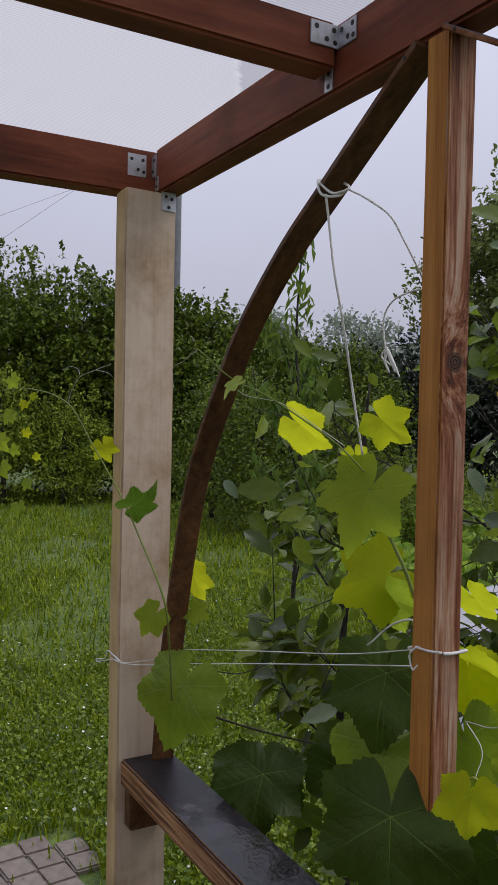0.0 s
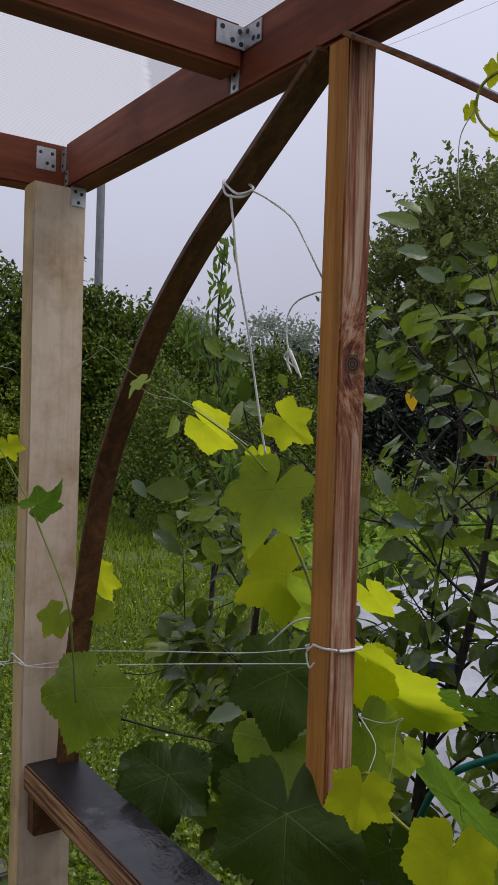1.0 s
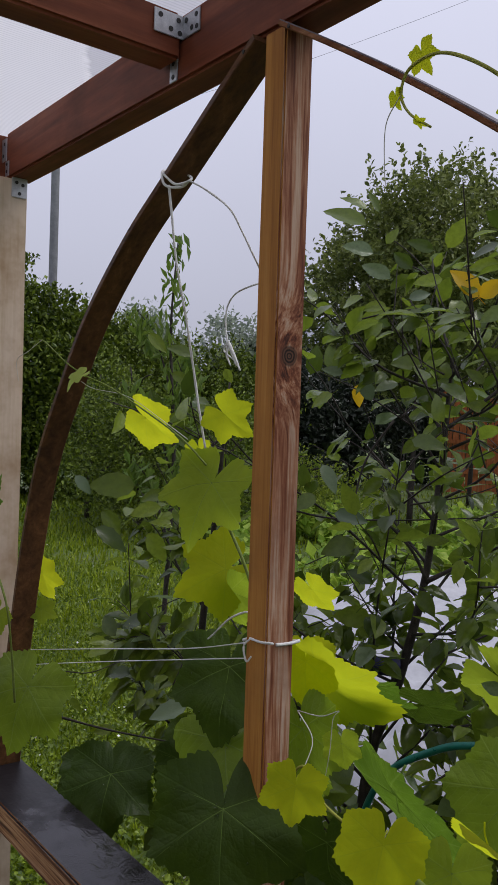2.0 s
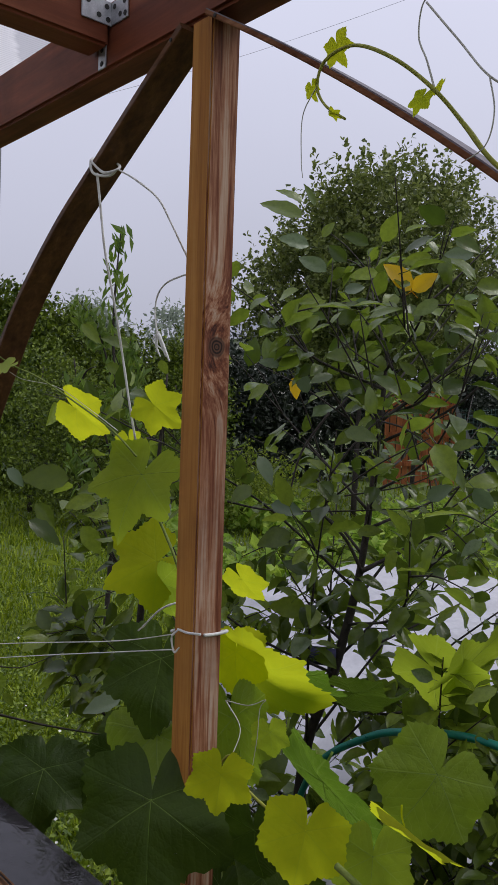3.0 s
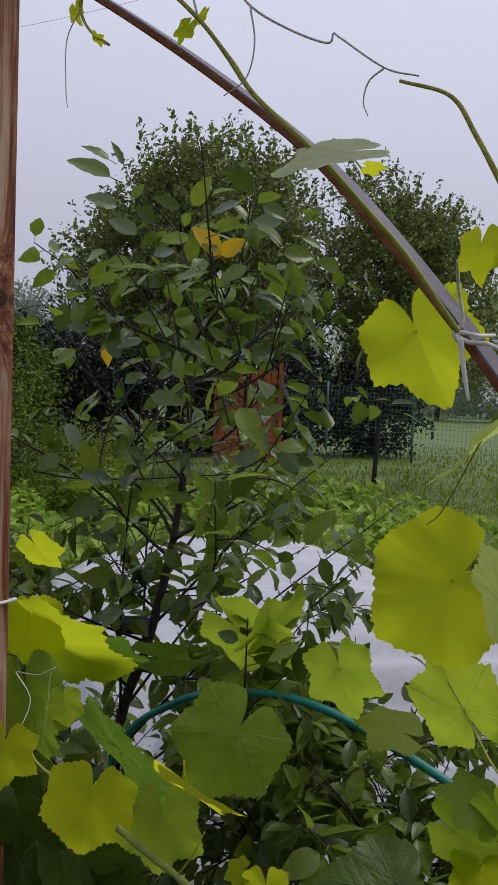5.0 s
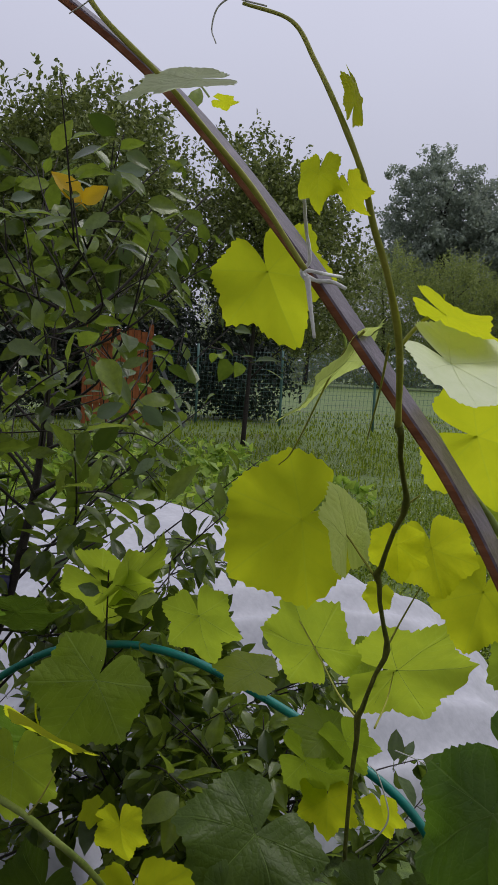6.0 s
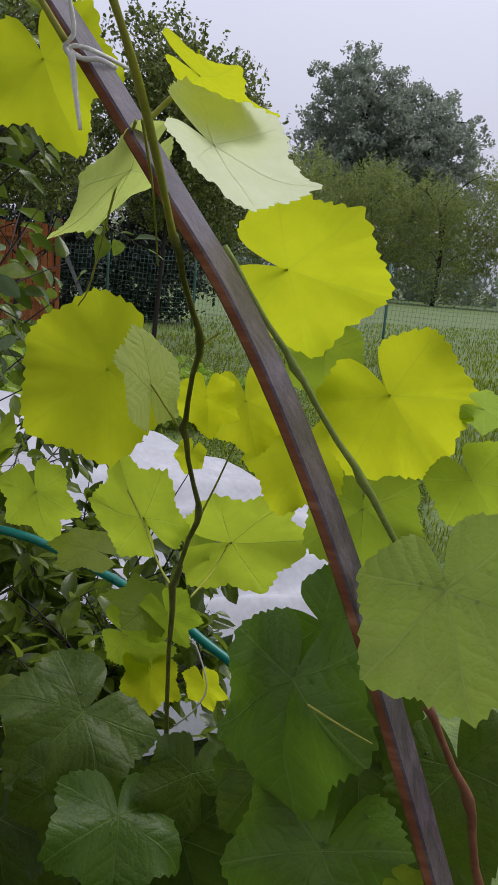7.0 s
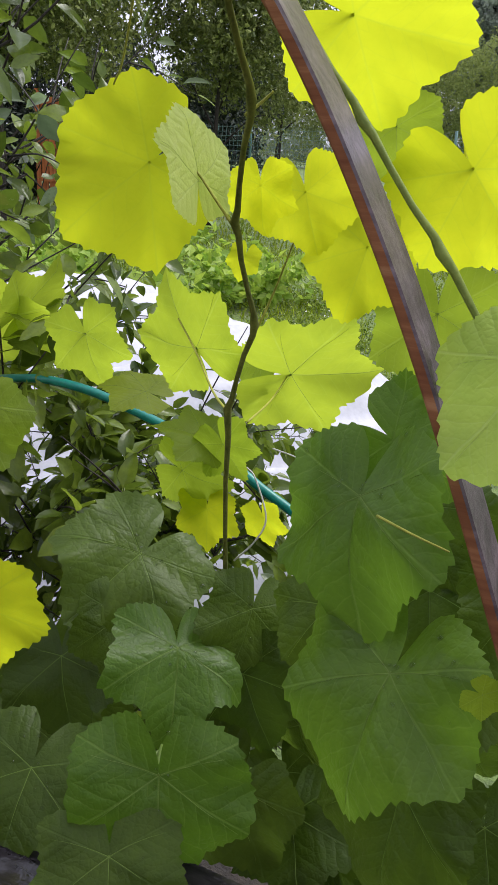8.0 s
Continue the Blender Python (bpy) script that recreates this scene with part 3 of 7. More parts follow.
def end_post():
    ob = thing("end_post", (1.6, 0.737, 0), "pale planed pine post at the far end of the rail", "post")
    part("post", board(1.578, 1.625, 0.690, 0.787, 0.0, 1.934, 0.003, 0.001, 7), m_post_pale, ob)


end_post()


def rail():
    ob = thing("rail", (-0.6, 0.745, 0.874), "wet rough-sawn rail between the posts, dark on top", "rail")
    bm = board(-1.461, 1.577, 0.697, 0.792, 0.874, 0.920, 0.003, 0.001, 6)
    for f in bm.faces:
        f.material_index = 1 if f.normal.z > 0.6 else 0
    part("board", bm, [m_rail, m_rail_wet], ob)
    # Dark block added for the shade between rail and post.
    for x0 in (-1.460,):
        part("under_rail_shade", board(x0, x0 + 0.030, 0.705, 0.780, 0.80, 0.873, 0.003, 0.001, 8), m_lath, ob)


rail()


def lath(name, points, thick, width, y, label, material, under=None):
    """A springy lath bent in the wall's plane: points are (x, z) along its middle."""
    ob = thing(name, (points[0][0], y, points[0][1]), label, "lath", "arch laths")
    line = smooth_line([(x, y, z) for x, z in points], 8)
    verts, faces = [], []
    for i, c in enumerate(line):
        d = (line[min(i + 1, len(line) - 1)] - line[max(i - 1, 0)]).normalized()
        s = Vector((-d.z, 0, d.x)) * thick / 2
        w = Vector((0, width / 2, 0))
        e = 0.0012
        for a, b in ((1, 1), (1, -1), (-1, -1), (-1, 1)):
            verts += [c + s * a + w * b - (s.normalized() * a * e), c + s * a + w * b - (w.normalized() * b * e)]
    ring = [0, 1, 3, 2, 4, 5, 7, 6]
    for i in range(len(line) - 1):
        for k in range(8):
            a, b = ring[k], ring[(k + 1) % 8]
            faces.append((i * 8 + a, i * 8 + b, (i + 1) * 8 + b, (i + 1) * 8 + a))
    faces.append(tuple(ring))
    faces.append(tuple((len(line) - 1) * 8 + k for k in reversed(ring)))
    me = mesh_of("strip", verts, faces, [material] + ([under] if under else []), False)
    bm = bmesh.new()
    bm.from_mesh(me)
    bmesh.ops.recalc_face_normals(bm, faces=bm.faces[:])
    for f in bm.faces:
        f.material_index = 1 if under and f.normal.z < 0.15 else 0
    bm.to_mesh(me)
    bm.free()
    link("strip", me, ob)
    for k in (0, -1):
        c = line[k] + Vector((0, -width / 2 - 0.0004, 0)) + (line[1] - line[0] if k == 0 else line[-2] - line[-1]).normalized() * 0.02
        bm = bmesh.new()
        bmesh.ops.create_cone(bm, cap_ends=True, segments=10, radius1=0.0022, radius2=0.0022, depth=0.0012)
        bmesh.ops.transform(bm, matrix=Matrix.Translation(c) @ Matrix.Rotation(radians(90), 4, "X"), verts=bm.verts)
        part("nail", bm, m_hole, ob)
    return ob


lath("arch_lath", [(-1.432, 0.921), (-1.416, 1.052), (-1.400, 1.126), (-1.356, 1.300), (-1.300, 1.455), (-1.212, 1.585), (-1.141, 1.672), (-1.035, 1.762), (-0.940, 1.824), (-0.824, 1.898), (-0.763, 1.936)],
     0.009, 0.040, 0.766, "dark-stained bent lath rising from the rail to the beam", m_lath)
lath("arch_lath", [(-0.722, 1.937), (-0.640, 1.887), (-0.547, 1.827), (-0.459, 1.766), (-0.379, 1.706), (-0.329, 1.663), (-0.280, 1.612), (-0.227, 1.551), (-0.168, 1.477), (-0.131, 1.430), (-0.092, 1.366), (-0.051, 1.284), (0.003, 1.155), (0.045, 1.040), (0.070, 0.921)],
     0.0062, 0.029, 0.761, "wet dark-stained bent lath falling from the post to the rail", m_lath_wet_sheen, m_lath_side)


def angle_plate(x, y, z, w, h, axis, parent, holes):
    """One leg of a steel angle, with its screw holes; axis is the way that its face looks."""
    t = 0.002
    if axis == "x":
        bm = board(x, x + t, y, y + w, z, z + h, 0.0006)
    elif axis == "z":
        bm = board(x, x + w, y, y + h, z, z + t, 0.0006)
    else:
        bm = board(x, x + w, y - t, y, z, z + h, 0.0006)
    leg = part("leg", bm, m_steel, parent)
    for a, b in holes:
        bm = bmesh.new()
        bmesh.ops.create_cone(bm, cap_ends=True, segments=10, radius1=0.0032, radius2=0.0032, depth=0.0012)
        spot = (x + t, y + a * w, z + b * h) if axis == "x" else (x + a * w, y - t, z + b * h)
        turn = Matrix.Rotation(radians(90), 4, "Y" if axis == "x" else "X")
        bmesh.ops.transform(bm, matrix=Matrix.Translation(spot) @ turn, verts=bm.verts)
        part("screw", bm, m_hole, leg)
    return leg


FOUR = ((0.2, 0.75), (0.55, 0.3), (0.8, 0.75), (0.85, 0.22))


def brackets():
    a = thing("steel_bracket", (-0.94, Y0, 1.99), "galvanised steel angle joining rafter and wall beam", "bracket", "steel brackets")
    angle_plate(-0.920, Y0 - 0.042, 1.988, 0.042, 0.028, "x", a, FOUR)
    angle_plate(-0.918, Y0, 1.988, 0.036, 0.028, "y", a, FOUR)
    b = thing("steel_bracket", (-0.96, Y0, 1.95), "narrow steel strip on the wall beam under the rafter", "bracket", "steel brackets")
    angle_plate(-0.946, Y0, 1.943, 0.017, 0.030, "y", b, ((0.5, 0.2), (0.5, 0.75)))
    c = thing("steel_bracket", (-1.49, Y0, 1.98), "galvanised steel angle in the roof corner", "bracket", "steel brackets")
    angle_plate(-1.5075, Y0 - 0.048, 1.972, 0.036, 0.040, "x", c, FOUR)
    angle_plate(-1.5055, Y0 - 0.0, 1.972, 0.020, 0.040, "y", c, ((0.4, 0.25), (0.6, 0.75)))
    d = thing("steel_bracket", (-1.46, Y0, 1.91), "galvanised steel angle under the beam on the pale post", "bracket", "steel brackets")
    angle_plate(-1.462, Y0 + 0.000, 1.905, 0.028, 0.034, "x", d, ((0.3, 0.75), (0.7, 0.65), (0.5, 0.2)))
    e = thing("steel_bracket", (-1.49, Y0, 1.95), "small steel strip at the beam's end", "bracket", "steel brackets")
    angle_plate(-1.488, Y0, 1.944, 0.014, 0.026, "y", e, ((0.5, 0.3), (0.5, 0.8)))


brackets()

# ---- foliage builders ----
def leaf_cards(name, centres, size, parent, material, seed, up=0.35, long=1.0, droop=0.0, oval=False):
    """Many small folded leaves at given places, joined: two facets each, at random turns."""
    rng = np.random.default_rng(seed)
    n = len(centres)
    c = np.asarray(centres)
    d = rng.normal(size=(n, 3))
    d[:, 2] -= droop * 2
    d /= np.linalg.norm(d, axis=1)[:, None]
    q = rng.normal(size=(n, 3)) + np.array([0, 0, up * 3])
    w = np.cross(d, q)
    w /= np.linalg.norm(w, axis=1)[:, None] + 1e-9
    nr = np.cross(w, d)
    s = size * rng.uniform(0.6, 1.3, size=(n, 1))
    wid = s * 0.27 / long
    if oval:
        a, b = -d * s * 0.22 + nr * s * 0.09, d * s * 0.2 + nr * s * 0.07
        v = np.stack([c - d * s * 0.5, c + w * wid + a, c + w * wid * 0.85 + b, c + d * s * 0.5 - nr * s * 0.05, c - w * wid * 0.85 + b, c - w * wid + a], axis=1).reshape(-1, 3)
        i = np.arange(n) * 6
        f = np.concatenate([np.stack([i, i + 1, i + 2, i + 3], 1), np.stack([i, i + 3, i + 4, i + 5], 1)])
    else:
        v = np.stack([c - d * s * 0.5, c + w * wid + nr * s * 0.10 - d * s * 0.05, c + d * s * 0.5, c - w * wid + nr * s * 0.10 - d * s * 0.05], axis=1).reshape(-1, 3)
        i = np.arange(n) * 4
        f = np.concatenate([np.stack([i, i + 1, i + 2], 1), np.stack([i, i + 2, i + 3], 1)])
    me = bpy.data.meshes.new(name)
    me.from_pydata(v.tolist(), [], f.tolist())
    me.materials.append(material)
    me.update()
    return link(name, me, parent)


def clumped(rng, centre, radii, clumps, per, spread, shell=0.55, flat=0.8):
    """Leaf places: clumps over and inside an uneven egg, thinner inside."""
    u = rng.normal(size=(clumps, 3))
    u /= np.linalg.norm(u, axis=1)[:, None]
    lump = np.array([1 + 0.32 * noise.noise(Vector(tuple(a * 1.9)) + Vector(tuple(centre))) + 0.16 * noise.noise(Vector(tuple(a * 5.0)) + Vector(tuple(centre))) for a in u])
    r = (shell + (1 - shell) * rng.random(clumps) ** 0.5) * lump
    c = np.array(centre) + u * r[:, None] * np.array(radii)
    s = spread * rng.uniform(0.5, 1.4, clumps)
    g = rng.normal(size=(clumps * per, 3))
    g *= (1.9 * rng.random((clumps * per, 1)) ** 0.45) / (np.linalg.norm(g, axis=1)[:, None] + 1e-9)
    p = np.repeat(c, per, axis=0) + g * np.repeat(s, per)[:, None] * np.array([1, 1, flat])
    return p[p[:, 2] > 0.03]


def twigs(rng, centre, radii, count, per, length):
    """Leaf places along short shoots that stand out of an uneven egg, mostly upwards."""
    u = rng.normal(size=(count, 3))
    u[:, 2] += 0.35
    u /= np.linalg.norm(u, axis=1)[:, None]
    lump = np.array([1 + 0.32 * noise.noise(Vector(tuple(a * 1.9)) + Vector(tuple(centre))) + 0.16 * noise.noise(Vector(tuple(a * 5.0)) + Vector(tuple(centre))) for a in u])
    base = np.array(centre) + u * (lump * (0.62 + 0.40 * rng.random(count) ** 0.6))[:, None] * np.array(radii)
    d = u * 0.55 + np.array([0, 0, 0.75]) + rng.normal(size=(count, 3)) * 0.35
    d *= (length * rng.uniform(0.35, 1.25, count) / np.linalg.norm(d, axis=1))[:, None]
    s = (np.arange(per) + 0.5) / per
    p = base[:, None, :] + d[:, None, :] * s[None, :, None] + rng.normal(size=(count, per, 3)) * (length * 0.085 * (1.15 - 0.7 * s))[None, :, None]
    p = p.reshape(-1, 3)
    return p[p[:, 2] > 0.03]


def tree(name, at, height, radius, trunk_r, label, category, material, leaf, clumps, per, seed, bottom=0.25, spread=0.3, limbs=7, group="", up=0.35, long=1.0, blobs=3, droop=0.0, oval=False, shoots=0, shoot=0.4):
    """A tree or shrub: tapered trunk, limbs into the crown, and a crown of clumped leaves in several uneven masses."""
    rng = np.random.default_rng(seed)
    ob = thing(name, at, label, category, group)
    h0 = height * bottom
    lean = rng.normal(size=2) * 0.04 * height
    top = Vector(at) + Vector((lean[0], lean[1], height * 0.86))
    mid = Vector(at) + Vector((lean[0] * 0.2 + 0.02 * height, -0.01 * height, height * 0.4))
    tube("trunk", [at, mid, top], trunk_r, trunk_r * 0.2, m_bark, ob, "", 8, 8, 0.2)
    for k in range(limbs):
        s = 0.25 + 0.55 * k / max(1, limbs - 1)
        b = Vector(at).lerp(top, s)
        a = k * 2.4 + rng.random()
        e = b + Vector((math.cos(a) * radius * 0.7, math.sin(a) * radius * 0.7, height * rng.uniform(0.08, 0.22)))
        tube("limb", [b, b.lerp(e, 0.5) + Vector((0, 0, 0.04 * height)), e], trunk_r * 0.4, trunk_r * 0.08, m_bark, ob, "", 5, 4, 0.2)
    pts = []
    zc = (height + h0) / 2
    for k in range(blobs):
        a = 2 * math.pi * k / blobs + rng.random()
        off = radius * (0.0 if blobs == 1 else rng.uniform(0.25, 0.45))
        zz = zc + (height - h0) * (rng.uniform(-0.16, 0.16) if blobs > 1 else 0)
        rad = radius * (1.0 if blobs == 1 else rng.uniform(0.6, 0.8))
        hh = (height - h0) / 2 * (1.0 if blobs == 1 else rng.uniform(0.62, 0.85))
        zz = min(zz, height - hh * 0.95)
        pts.append(clumped(rng, (at[0] + lean[0] + off * math.cos(a), at[1] + lean[1] + off * math.sin(a), zz), (rad, rad, hh), clumps // blobs, per, spread))
        if shoots:
            pts.append(twigs(rng, (at[0] + lean[0] + off * math.cos(a), at[1] + lean[1] + off * math.sin(a), zz), (rad, rad, hh), shoots // blobs, 14, shoot))
    if bottom <= 0.05:
        pts.append(clumped(rng, (at[0], at[1], height * 0.24), (radius * 0.95, radius * 0.95, height * 0.27), clumps // 3, per, spread))
    leaf_cards("crown", np.concatenate(pts), leaf, ob, material, seed + 1, up, long, droop, oval)
    return ob


def shrub(at, height, radius, label, material, leaf, clumps, per, seed, spread=0.19, group="garden hedge"):
    return tree("shrub", at, height, radius, 0.05, label, "shrub", material, leaf, clumps, per, seed, 0.0, spread, 6, group, shoots=int(clumps * 1.3), shoot=0.36)


# ---- the hedge across the lawn ----
shrub(G(-7.2, 16.5), 5.0, 2.3, "tall dense dark green hedge shrub behind the lawn", m_hedge, 0.112, 320, 58, 11)
shrub(G(-5.0, 16.0), 5.1, 1.7, "tall dense dark green hedge shrub behind the lawn", m_hedge, 0.112, 320, 58, 12)
shrub(G(-3.4, 16.6), 4.5, 1.5, "dense dark green hedge shrub behind the lawn", m_hedge, 0.112, 320, 58, 13)
shrub(G(-2.1, 16.2), 4.0, 1.3, "dense dark green hedge shrub behind the lawn", m_hedge, 0.112, 290, 56, 14)
shrub(G(-0.9, 16.8), 3.6, 1.2, "dense green hedge shrub behind the lawn", m_hedge, 0.104, 270, 54, 15)
shrub(G(0.4, 17.0), 3.1, 1.3, "dense green hedge shrub behind the lawn", m_hedge, 0.104, 270, 54, 16)
shrub(G(-9.8, 15.5), 5.2, 2.2, "tall dense dark green hedge shrub behind the lawn", m_hedge, 0.080, 200, 46, 17)
shrub(G(-5.3, 14.2), 2.5, 0.8, "loose light green shrub in front of the dark hedge", m_hedge_light, 0.068, 90, 44, 18)
shrub(G(-4.3, 14.4), 2.3, 0.7, "loose light green shrub in front of the dark hedge", m_hedge_light, 0.068, 80, 44, 19)
shrub(G(-6.4, 13.6), 1.9, 0.8, "low light green shrub beside the lawn", m_hedge_light, 0.068, 80, 44, 20)
shrub(G(-1.5, 13.0), 2.6, 0.8, "loose green shrub beside the lawn", m_hedge, 0.062, 100, 42, 21)
shrub(G(-0.6, 11.5), 2.6, 0.9, "loose green shrub beside the lawn", m_hedge, 0.062, 120, 44, 22)
shrub(G(0.5, 10.5), 2.2, 0.8, "loose green shrub beside the lawn", m_hedge, 0.055, 110, 42, 23)
shrub(G(1.6, 12.0), 1.2, 0.9, "low light green shrub beside the vegetable bed", m_hedge_light, 0.055, 110, 40, 24)

# ---- trees in the garden ----
tree("orchard_tree", G(3.5, 13.0), 5.65, 2.0, 0.05, "round grey-green orchard tree beyond the vegetable bed", "tree", m_tree, 0.082, 700, 36, 31, 0.33, 0.14, 9, "orchard trees", blobs=5, oval=True, shoots=1500, shoot=0.46)
tree("orchard_tree", G(7.5, 14.2), 5.9, 1.7, 0.05, "grey-green orchard tree with an airy top", "tree", m_tree, 0.084, 560, 32, 32, 0.33, 0.14, 9, "orchard trees", blobs=4, oval=True, shoots=1100, shoot=0.44)
tree("orchard_tree", G(5.6, 16.5), 5.4, 1.8, 0.05, "shaded orchard tree behind the others", "tree", m_tree, 0.10, 520, 30, 33, 0.40, 0.2, 8, "orchard trees", blobs=4)
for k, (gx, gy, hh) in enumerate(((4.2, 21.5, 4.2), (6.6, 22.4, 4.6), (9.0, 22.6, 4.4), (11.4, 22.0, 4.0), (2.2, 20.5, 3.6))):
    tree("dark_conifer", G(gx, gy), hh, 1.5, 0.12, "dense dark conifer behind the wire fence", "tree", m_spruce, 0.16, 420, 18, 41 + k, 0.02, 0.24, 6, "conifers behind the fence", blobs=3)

# slender peach tree with long hanging leaves
def peach_tree():
    at = G(-0.05, 5.7)
    ob = thing("peach_tree", at, "slender young peach tree with long drooping leaves", "tree")
    rng = np.random.default_rng(51)
    lines = [[at, at + Vector((0.05, 0.02, 1.2)), at + Vector((0.0, 0.0, 2.1)), at + Vector((-0.02, 0.05, 2.75))]]
    for k in range(9):
        a, s = k * 2.1, 0.4 + 1.3 * k / 8
        b = at + Vector((0.03, 0.0, s))
        e = b + Vector((math.cos(a) * 0.24, math.sin(a) * 0.24, 0.42 + 0.06 * (k % 3)))
        lines.append([b, b.lerp(e, 0.5) + Vector((0, 0, 0.1)), e])
    tube("trunk", lines[0], 0.018, 0.004, m_bark, ob)
    pts = []
    for ln in lines:
        if ln is not lines[0]:
            tube("branch", ln, 0.008, 0.002, m_bark, ob, "", 5)
        sm = smooth_line(ln, 10)
        for i, p in enumerate(sm):
            if i > len(sm) * 0.35:
                for _ in range(7):
                    pts.append(p + Vector(rng.normal(size=3) * 0.04) + Vector((0, 0, -0.05)))
    leaf_cards("leaves", [tuple(p) for p in pts], 0.105, ob, m_peach, 52, 0.1, 1.7, 0.9)


peach_tree()

# ---- vegetable bed beyond the tunnel ----
def vegetables():
    rng = random.Random(5)
    for k in range(26):
        gx, gy = rng.uniform(0.6, 5.2), rng.uniform(6.4, 11.5)
        at = G(gx, gy)
        ob = thing("vegetable_plant", at, "leafy light green vegetable plant in the garden bed", "vegetable", "vegetable bed")
        pts = clumped(np.random.default_rng(200 + k), (at.x, at.y, 0.22), (0.42, 0.42, 0.26), 26, 9, 0.07)
        leaf_cards("foliage", pts, 0.13, ob, m_veg, 230 + k, 0.8, 0.8)


vegetables()

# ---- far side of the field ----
tree("poplar", G(82.0, 97.0), 33.0, 8.4, 0.7, "big hazy grey-green poplar across the field", "tree", m_far_hazed, 0.60, 680, 46, 61, 0.16, 0.62, 12, "far poplars", blobs=6)
tree("poplar", G(91.0, 91.5), 33.5, 9.8, 0.7, "big hazy grey-green poplar across the field", "tree", m_far_hazed, 0.60, 800, 46, 62, 0.16, 0.62, 12, "far poplars", blobs=6)
for k, (gx, gy, hh, rr) in enumerate(((46.0, 75.0, 11.6, 5.0), (53.0, 71.5, 13.2, 5.4), (60.0, 68.5, 12.0, 5.0), (66.0, 64.5, 13.6, 5.6), (73.0, 60.0, 15.0, 6.0), (40.0, 79.0, 11.0, 5.0), (80.0, 54.0, 14.8, 5.8))):
    tree("willow", G(gx, gy), hh + 1.5, rr, 0.3, "tousled olive-green willow along the field's edge", "shrub", m_willow, 0.34, 420, 22, 71 + k, 0.0, 0.7, 6, "willow hedge", 0.2, 1.5, shoots=460, shoot=1.9)


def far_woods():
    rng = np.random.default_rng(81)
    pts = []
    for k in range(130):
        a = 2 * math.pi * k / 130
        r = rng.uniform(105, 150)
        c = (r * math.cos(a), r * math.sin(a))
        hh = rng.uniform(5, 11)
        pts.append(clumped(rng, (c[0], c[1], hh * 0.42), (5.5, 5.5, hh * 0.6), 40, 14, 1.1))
    ob = leaf_cards("far_woods", np.concatenate(pts), 1.3, None, m_far_hazed, 82)
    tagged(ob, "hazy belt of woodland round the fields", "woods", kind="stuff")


far_woods()
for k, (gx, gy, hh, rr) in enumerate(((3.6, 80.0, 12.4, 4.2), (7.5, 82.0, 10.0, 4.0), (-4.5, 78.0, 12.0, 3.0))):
    tree("distant_tree", G(gx, gy), hh, rr, 0.3, "rounded hazy tree far beyond the garden", "tree", m_far_hazed, 0.55, 260, 20, 91 + k, 0.0, 0.8, 5, "distant trees")

# ---- grapevines and the fruit bush ----
def vine_outline(a, lobe, rng_off):
    """Radius of a vine leaf at angle a from its tip (radians, -pi to pi): five pointed lobes, sharp teeth and a notch at the stalk."""
    side = 1.0 if a > 0 else 2.0
    t = abs(a) + 0.10 * noise.noise(Vector((a * 0.9, rng_off, side * 3.1)))
    cut = 0.09 + 0.50 * lobe
    marks = ((0.0, 1.0), (0.52, 0.95 * (1 - cut)), (1.02, 0.92), (1.52, 0.84 * (1 - cut * 0.8)), (2.02, 0.78), (2.40, 0.68 * (1 - cut * 0.3)), (2.74, 0.60), (3.5, 0.52))
    r = 0.55
    for (t0, r0), (t1, r1) in zip(marks, marks[1:]):
        if t0 <= max(t, 0.0) < t1:
            f = (max(t, 0.0) - t0) / (t1 - t0)
            f = f ** 0.85 if r1 < r0 else 1 - (1 - f) ** 0.85
            r = r0 + (r1 - r0) * f
            break
    notch = math.exp(-((math.pi - abs(a)) / 0.20) ** 2)
    r *= 1 - 0.82 * notch
    saw = (abs(a) * 44 / (2 * math.pi) + rng_off + 1.3 * noise.noise(Vector((a * 2.3, rng_off, 4.0)))) % 1.0
    teeth = (0.050 + 0.035 * lobe + 0.030 * noise.noise(Vector((a * 5.0, rng_off, 9.0)))) * (min(saw / 0.25, (1 - saw) / 0.75) - 0.5) * (1 - notch)
    return r * (1 + teeth + 0.09 * noise.noise(Vector((a * 1.3, rng_off, 0.5))))


